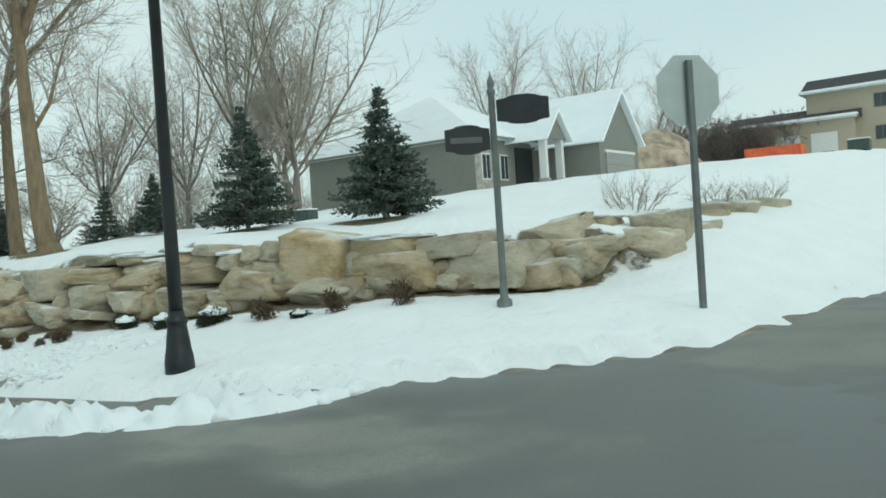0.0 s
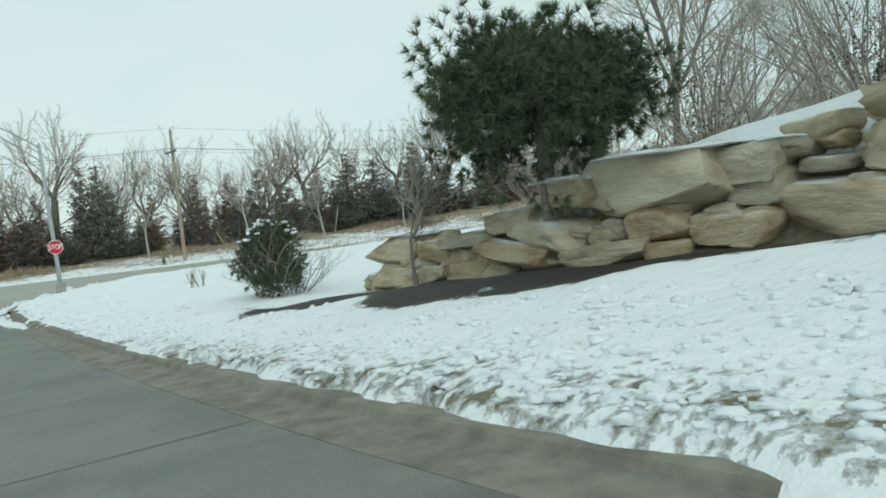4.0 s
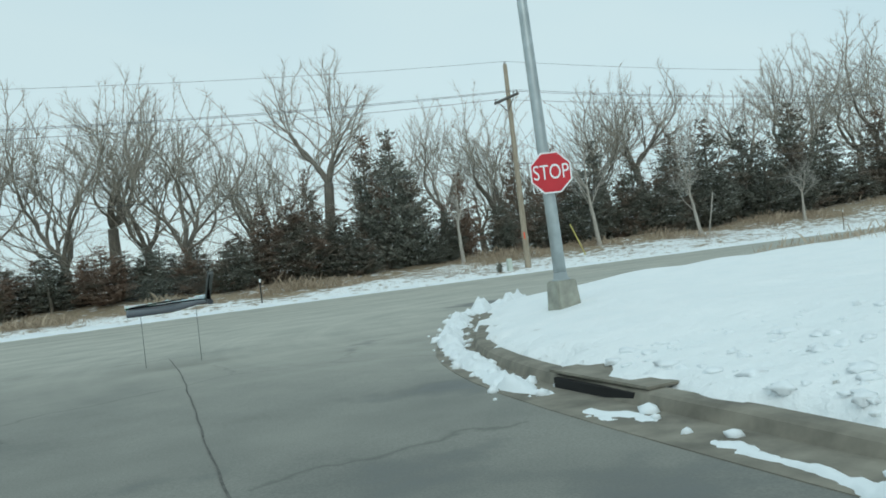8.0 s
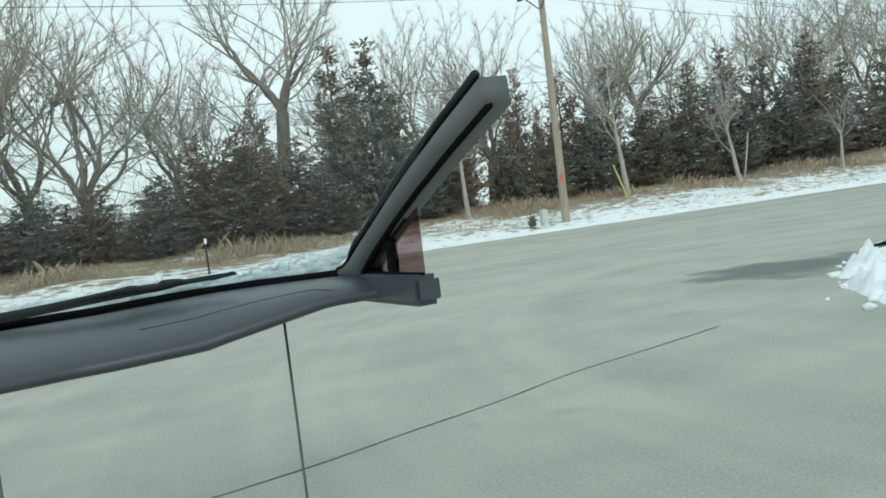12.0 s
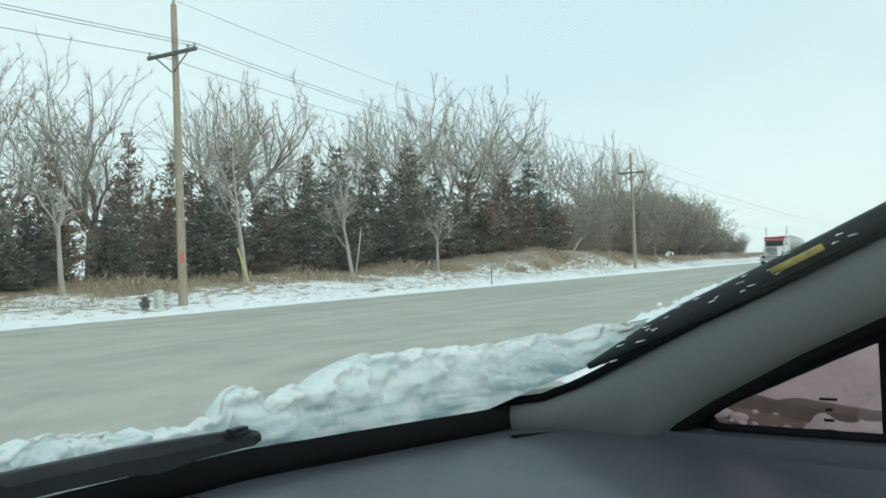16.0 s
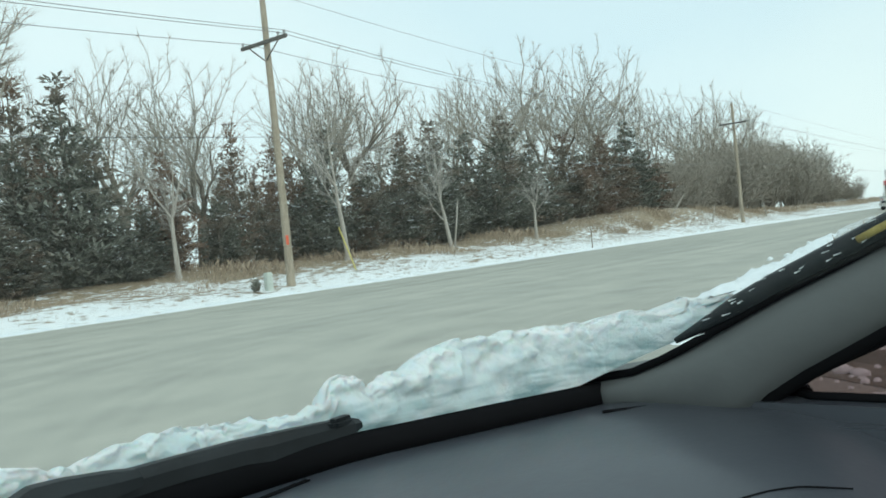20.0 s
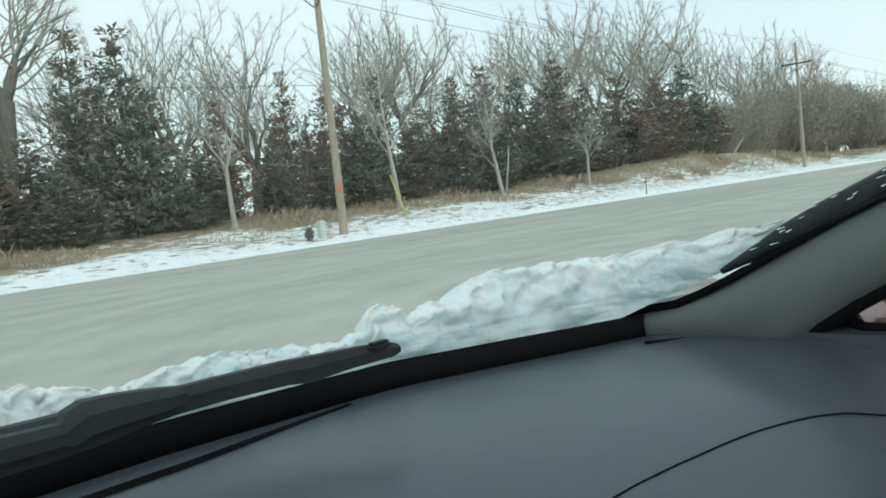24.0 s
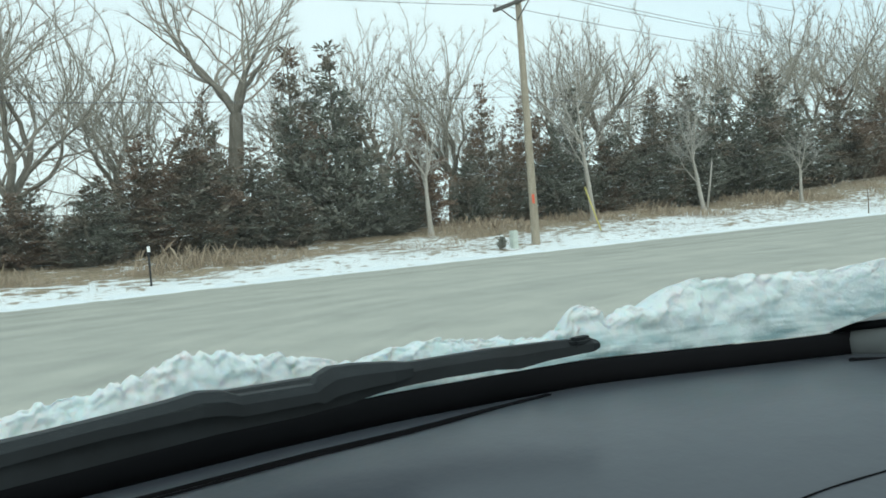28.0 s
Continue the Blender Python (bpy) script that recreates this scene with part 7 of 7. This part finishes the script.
def dash_top(x, y):
    """Height of the dash top, tilting towards the seats ahead of the driver."""
    near = edge_y(x) + 0.03
    u = min(1.0, max(0.0, (near - y) / (near - dash_back(x))))
    tilt = 0.075 * max(0.0, u - 0.18) * float(np.interp(x, [0.45, 0.80], [1.0, 0.0]))
    return edge_z(x) + float(np.interp(u, DASH_U, DASH_Z)) - tilt - 0.05 * max(0, abs(x - MID) / 1.1 - 0.75)


def dash_section(x):
    y, back = edge_y(x), dash_back(x)
    rows = []
    for u in DASH_U:
        yy = y + 0.03 + (back - y - 0.03) * u
        rows.append((x, yy, dash_top(x, yy)))
    rows.append((x, back + 0.02, dash_top(x, back + 0.02) - 0.03))
    rows.append((x, y - 0.02, edge_z(x) - 0.045))
    return rows


part("dashboard", mesh_of("dashboard", *rings([dash_section(x) for x in XS]), PLASTIC, True), car, "smooth dark grey plastic dashboard top")
def rim(x):
    """Width of the black border band, narrower towards the pillar."""
    return float(np.interp(x, [0.3, 0.85], [0.011, 0.006]))


part("glass_border", mesh_of("glass_border", *rings([[(x, edge_y(x) + 0.04, edge_z(x) - 0.004), (x, edge_y(x) + 0.0, edge_z(x) + 0.003), (x, edge_y(x) - 0.006, edge_z(x) - 0.002), (x, edge_y(x) - rim(x), edge_z(x) - 0.0095), (x, edge_y(x) - rim(x), edge_z(x) - 0.02), (x, edge_y(x) + 0.04, edge_z(x) - 0.02)] for x in XS]), BLACK_TRIM, True), car, "black ceramic border of the windscreen")
VX = [-0.28 + 0.915 * k / 24 for k in range(25)]


def vent_y(x):
    return edge_y(x) - float(np.interp(x, [0.30, 0.50, 0.635], [0.060, 0.056, 0.024]))


vent = part("defroster_vent", mesh_of("defroster_vent", *rings([[(x, vent_y(x) + 0.0025, dash_top(x, vent_y(x)) - 0.006), (x, vent_y(x) + 0.0018, dash_top(x, vent_y(x)) + 0.0012), (x, vent_y(x), dash_top(x, vent_y(x)) + 0.0018), (x, vent_y(x) - 0.0020, dash_top(x, vent_y(x)) + 0.001), (x, vent_y(x) - 0.0025, dash_top(x, vent_y(x)) - 0.006)] for x in VX]), BLACK_TRIM, True), car, "slim black defroster slot")
part("louvre", pipe("louvre", [(x, vent_y(x) - 0.009 * (0.64 - x) / 0.9 - 0.004, dash_top(x, vent_y(x) - 0.008) + 0.0006) for x in VX], 0.0010, BLACK_TRIM, 5), vent)
SEAM = [Vector((x, y, 0)) for x, y in ((0.30, 0.464), (0.40, 0.458), (0.468, 0.450), (0.516, 0.444), (0.574, 0.435), (0.632, 0.425), (0.69, 0.407), (0.744, 0.385), (0.791, 0.354), (0.83, 0.32))]
part("dash_seam", pipe("dash_seam", [(q.x, q.y, dash_top(q.x, q.y) + 0.0006) for q in spline(SEAM, 0.008)], 0.0007, BLACK_TRIM, 5), car, "fine dark seam in the dashboard")
part("trim_clip", pipe("trim_clip", [(0.895, 0.552, edge_z(0.9) - 0.0135), (0.905, 0.545, edge_z(0.9) - 0.014), (0.93, 0.53, edge_z(0.9) - 0.016), (0.98, 0.50, edge_z(0.9) - 0.02)], 0.002, BLACK_TRIM, 5), car)


def pillar_section(y, z, thick, x=0.985):
    return [(x + 0.05, y + 0.0, z - thick * 0.5), (x - 0.02, y - 0.004, z - thick * 0.52), (x - 0.036, y, z - thick * 0.30), (x - 0.038, y + 0.002, z + thick * 0.25), (x - 0.025, y + 0.006, z + thick * 0.46), (x + 0.05, y + 0.01, z + thick * 0.52)]


LEAN = [(0.6, 1.0371, 0.0367), (0.572, 1.0398, 0.0418), (0.542, 1.0424, 0.0469), (0.508, 1.0484, 0.0622), (0.484, 1.0533, 0.0755), (0.447, 1.0652, 0.0908), (0.419, 1.0859, 0.0786), (0.385, 1.1062, 0.0735), (0.34, 1.1296, 0.0684), (0.311, 1.145, 0.0653), (0.27, 1.1654, 0.0643), (0.15, 1.2254, 0.0643), (0, 1.2954, 0.0643), (-0.2, 1.3804, 0.0643), (-0.4, 1.4594, 0.0643)]
for side, nm in ((1, "pillar"),):
    secs = [[(2 * MID - x if side < 0 else x, y, z) for x, y, z in pillar_section(y, z, t)] for y, z, t in LEAN]
    part(nm, mesh_of(nm, *rings(secs), PILLAR, True), car, "grey cloth-grain windscreen pillar trim")
seal = [(0.958, y + 0.014, z + t * 0.46 + 0.010) for y, z, t in LEAN[4:]]
sl = part("windscreen_seal", pipe("windscreen_seal", seal, [0.003, 0.007] + [0.010] * (len(seal) - 2), RUBBER_W, 8), car, "black rubber seal beaded with ice")
part("sticker", pipe("sticker", [(0.9455, y + 0.014, z + t * 0.46 + 0.010) for y, z, t in LEAN[9:11]], 0.0035, plain("yellow_label", (0.32, 0.245, 0.07), 0.8, 0, 0.6, 60.0), 6), sl, "worn yellow strip on the seal")
part("gasket", pipe("gasket", [(0.957, y + 0.006, z + t * 0.5) for y, z, t in LEAN], 0.0045, BLACK_TRIM, 6), car, "black gasket between pillar and glass")
part("door_seal", pipe("door_seal", [(0.972, y - 0.004, z - t * 0.5) for y, z, t in LEAN[5:]], 0.010, BLACK_TRIM, 8), car, "black rubber door seal under the pillar")
rng = random.Random(44)
ice_v, ice_f = [], []
for _ in range(26):
    k = rng.uniform(0.05, 0.62) * (len(seal) - 1)
    i = int(k)
    q = Vector(seal[i]).lerp(Vector(seal[i + 1]), k - i) + Vector((-0.013, rng.uniform(-0.004, 0.012), rng.uniform(-0.006, 0.010)))
    tube_into(ice_v, ice_f, q, q + Vector((0.002, rng.uniform(-0.008, -0.002), 0.002)), rng.uniform(0.0003, 0.0007), 0.0002, 5)
part("ice_beads", mesh_of("ice_beads", ice_v, ice_f, SNOW, True), sl, "frozen droplets")

# door top with the small fixed window behind the pillar
door = box("door_trim", (0.945, 1.03, 0.02, 0.55, 0.955, 1.040), PLASTIC, car, 0.015, "dark plastic door top")
part("window_surround", pipe("window_surround", [(0.981, 0.03, 1.042), (0.981, 0.380, 1.043), (0.981, 0.393, 1.046), (0.981, 0.398, 1.052), (0.981, 0.388, 1.060), (0.981, 0.27, 1.118), (0.981, 0.1, 1.195)], 0.0045, BLACK_TRIM, 6), door, "black rubber window surround")
qg = part("quarter_window", mesh_of("quarter_window", *rings([[(x, 0.03, 1.040), (x, 0.39, 1.041), (x, 0.40, 1.054), (x, 0.1, 1.195), (x, 0.03, 1.225)] for x in (0.984, 0.988)]), glass_material("tinted_side_glass", (0.56, 0.46, 0.46), 0.05)), door, "tinted fixed quarter window")
qg.visible_shadow = False
for k, w in enumerate((0.014, 0.005, 0.008, 0.008)):
    box("etched_mark", (0.980, 0.9825, 0.29 - w / 2, 0.29 + w / 2, 1.074 - k * 0.009 - 0.0015, 1.074 - k * 0.009 + 0.0005), BLACK_TRIM, qg)
box("division_bar", (0.975, 1.0, 0.205, 0.250, 1.03, 1.15), BLACK_TRIM, door, 0.008, "black bar behind the fixed window")
part("corner_trim", mesh_of("corner_trim", *rings([[(x, 0.36, 0.98), (x, 0.402, 1.051), (x, 0.43, 1.062), (x, 0.56, 1.0), (x, 0.56, 0.98)] for x in (0.992, 1.03)]), BLACK_TRIM), door, "black corner trim behind the pillar")
glass = part("windscreen", mesh_of("windscreen", *rings([[(x, edge_y(x) + 0.012, edge_z(x) + 0.002) for x in XS], [(MID + (x - MID) * 0.88, -0.30, 1.475 - 0.03 * ((x - MID) / 0.9) ** 2) for x in XS]], close=False), glass_material("windscreen_glass", (0.96, 0.98, 0.975), 0.02, 0.056), True), car, "clear raked windscreen")
glass.visible_shadow = False
part("cowl", mesh_of("cowl", *rings([[(x, edge_y(x) - 0.02, edge_z(x) - 0.03), (x, edge_y(x) + 0.05, edge_z(x) - 0.012), (x, edge_y(x) + 0.22, edge_z(x) - 0.05), (x, edge_y(x) + 0.22, edge_z(x) - 0.07), (x, edge_y(x) - 0.02, edge_z(x) - 0.07)] for x in XS]), BLACK_TRIM, True), car, "black plastic cowl under the wiper")
# added legs: the cut-off car front has no body below to stand on
for x in (-0.10, 0.80):
    part("frame_leg", pipe("frame_leg", [(x, edge_y(x) + 0.1, edge_z(x) - 0.06), (x, edge_y(x) + 0.1, 0.0)], 0.005, GREY_METAL, 8), car, "thin grey leg added to prop the car front on the road")


def wiper_row(x, y, z, h, w):
    return [(x, y - w / 2, z - h), (x, y + w / 2, z - h), (x, y + w * 0.45, z - h * 0.45), (x, y + w * 0.2, z), (x, y - w * 0.2, z), (x, y - w * 0.5, z - h * 0.4)]


wiper = part("wiper", mesh_of("wiper", *rings([wiper_row(x, y, z, h, w) for x, y, z, h, w in ((0.625, 0.611, 1.0925, 0.006, 0.010), (0.617, 0.613, 1.0955, 0.011, 0.016), (0.583, 0.630, 1.0950, 0.014, 0.018), (0.560, 0.641, 1.0945, 0.018, 0.018), (0.544, 0.650, 1.0940, 0.0165, 0.018), (0.505, 0.665, 1.0920, 0.0160, 0.018), (0.470, 0.674, 1.0910, 0.017, 0.018), (0.450, 0.678, 1.0910, 0.019, 0.020), (0.427, 0.683, 1.0910, 0.023, 0.022), (0.392, 0.690, 1.0905, 0.026, 0.022), (0.33, 0.700, 1.0900, 0.028, 0.022), (0.20, 0.705, 1.083, 0.028, 0.022), (0.0, 0.710, 1.068, 0.026, 0.02), (-0.22, 0.70, 1.050, 0.020, 0.02))]), RUBBER_W), car, "black wiper blade resting on the glass")
part("arm", mesh_of("arm", *rings([wiper_row(x, y, z, h, w) for x, y, z, h, w in ((0.470, 0.657, 1.0945, 0.010, 0.02), (0.455, 0.661, 1.0965, 0.014, 0.026), (0.43, 0.668, 1.0985, 0.018, 0.026), (0.412, 0.672, 1.0985, 0.02, 0.026), (0.402, 0.674, 1.094, 0.02, 0.026), (0.398, 0.674, 1.088, 0.012, 0.024), (0.345, 0.682, 1.0885, 0.014, 0.022), (0.334, 0.684, 1.0935, 0.016, 0.024), (0.318, 0.685, 1.0955, 0.016, 0.026), (0.295, 0.688, 1.092, 0.014, 0.026), (0.255, 0.692, 1.0885, 0.012, 0.026), (0.12, 0.712, 1.076, 0.014, 0.026), (-0.1, 0.74, 1.064, 0.014, 0.03), (-0.3, 0.76, 1.045, 0.016, 0.034))]), RUBBER_W), wiper, "black wiper arm")
part("tip_cap", bm_mesh("tip_cap", box_bm(0.600, 0.621, 0.608, 0.620, 1.089, 1.0972, 0.003), RUBBER_W), wiper)

# snow heaped on the cowl and slid down the glass
SX = [-0.86, -0.5, -0.1, 0.2, 0.30, 0.34, 0.42, 0.48, 0.555, 0.61, 0.672, 0.690, 0.696, 0.706, 0.735, 0.77, 0.82, 0.89, 0.97, 1.03]
SZ = [0.05, 0.06, 0.05, 0.042, 0.052, 0.066, 0.048, 0.032, 0.040, 0.033, 0.026, 0.028, 0.052, 0.054, 0.040, 0.051, 0.067, 0.066, 0.064, 0.058]
secs = []
for k in range(640):
    x = -0.34 + 1.42 * k / 639
    y, z = edge_y(x), edge_z(x)
    along = max(0.0, x - 0.93) / 0.15
    y, z, gone = y - 0.13 * along + 0.03 * along * (1 - along), z + 0.072 * along, x - max(0.0, x - 0.93) * 0.6
    h = float(np.interp(x, SX, SZ)) * (1 - 0.75 * along) + 0.007 * (0.22 - abs(noise.noise(Vector((x * 24, 9, 2))))) + 0.004 * (0.2 - abs(noise.noise(Vector((x * 70, 4, 2))))) + 0.006 * noise.noise(Vector((x * 55, 3, 0))) + 0.005 * noise.noise(Vector((x * 140, 7, 0))) + 0.003 * noise.noise(Vector((x * 330, 7, 0)))
    row = []
    for j in range(34):
        u = j / 33
        if u < 0.55:
            s = u / 0.55
            yy, zz = y + 0.004 + 0.022 * s ** 1.5, z + 0.003 + (h - 0.003) * math.sin(s * math.pi / 2) ** 0.9
        else:
            s = (u - 0.55) / 0.45
            deep = float(np.interp(x, [0.64, 0.68, 0.74, 0.80], [0.12, 0.04, 0.045, 0.12]))
            yy, zz = y + 0.026 + deep * s, z + h * (1 - s ** 2) - 0.03 * s
        n = (0.011 * noise.noise(Vector((x * 16, u * 3.0, 1))) + 0.008 * noise.noise(Vector((x * 48, u * 8, 5)))) * (0.45 if x < 0.3 else 1.0) + 0.003 * noise.noise(Vector((x * 90, u * 14, 8))) + 0.0045 * noise.noise(Vector((x * 110, u * 18, 5))) + 0.0025 * noise.noise(Vector((x * 240, u * 40, 5)))
        fade = math.sin(min(1, u * 1.5) * math.pi) if u < 0.66 else 0.3
        row.append((gone, yy - n * fade * 1.6, zz + n * 0.35 * fade))
    secs.append(row)
m_, nt_, b_ = material("windscreen_snow")
v_ = coords(nt_)
nn = noise_of(nt_, v_, 190.0, 6, 0.7)
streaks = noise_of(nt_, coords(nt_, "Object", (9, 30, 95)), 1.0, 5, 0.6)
# white snow, blended in streaks to a darker teal towards the foot
nt_.links.new(blend(nt_, maths(nt_, "MULTIPLY", ramp(nt_, streaks, [(0.40, (0.34, 0.34, 0.34)), (0.58, (1, 1, 1))]), attr(nt_, "foot_tint")), ramp(nt_, noise_of(nt_, v_, 14.0, 4), [(0.35, (0.80, 0.89, 0.90)), (0.6, (0.92, 0.955, 0.96))]), (0.27, 0.40, 0.42)), b_.inputs["Base Color"])
b_.inputs["Roughness"].default_value = 0.45
b_.inputs["Subsurface Weight"].default_value = 0.5
b_.inputs["Subsurface Radius"].default_value = (0.006, 0.010, 0.012)
b_.inputs["Subsurface Scale"].default_value = 1.0
bump(nt_, b_, maths(nt_, "ADD", nn, noise_of(nt_, v_, 60.0, 5, 0.65)), 0.7, 0.005)
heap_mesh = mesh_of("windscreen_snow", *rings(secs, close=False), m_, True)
# tint fades upwards from the foot and is weaker on the left part
foot_tint = [max(0.0, 1.0 - j / 13.0) * (0.25 if k < 300 else 1.0) for k in range(640) for j in range(34)]
heap_mesh.attributes.new("foot_tint", "FLOAT", "POINT").data.foreach_set("value", foot_tint)
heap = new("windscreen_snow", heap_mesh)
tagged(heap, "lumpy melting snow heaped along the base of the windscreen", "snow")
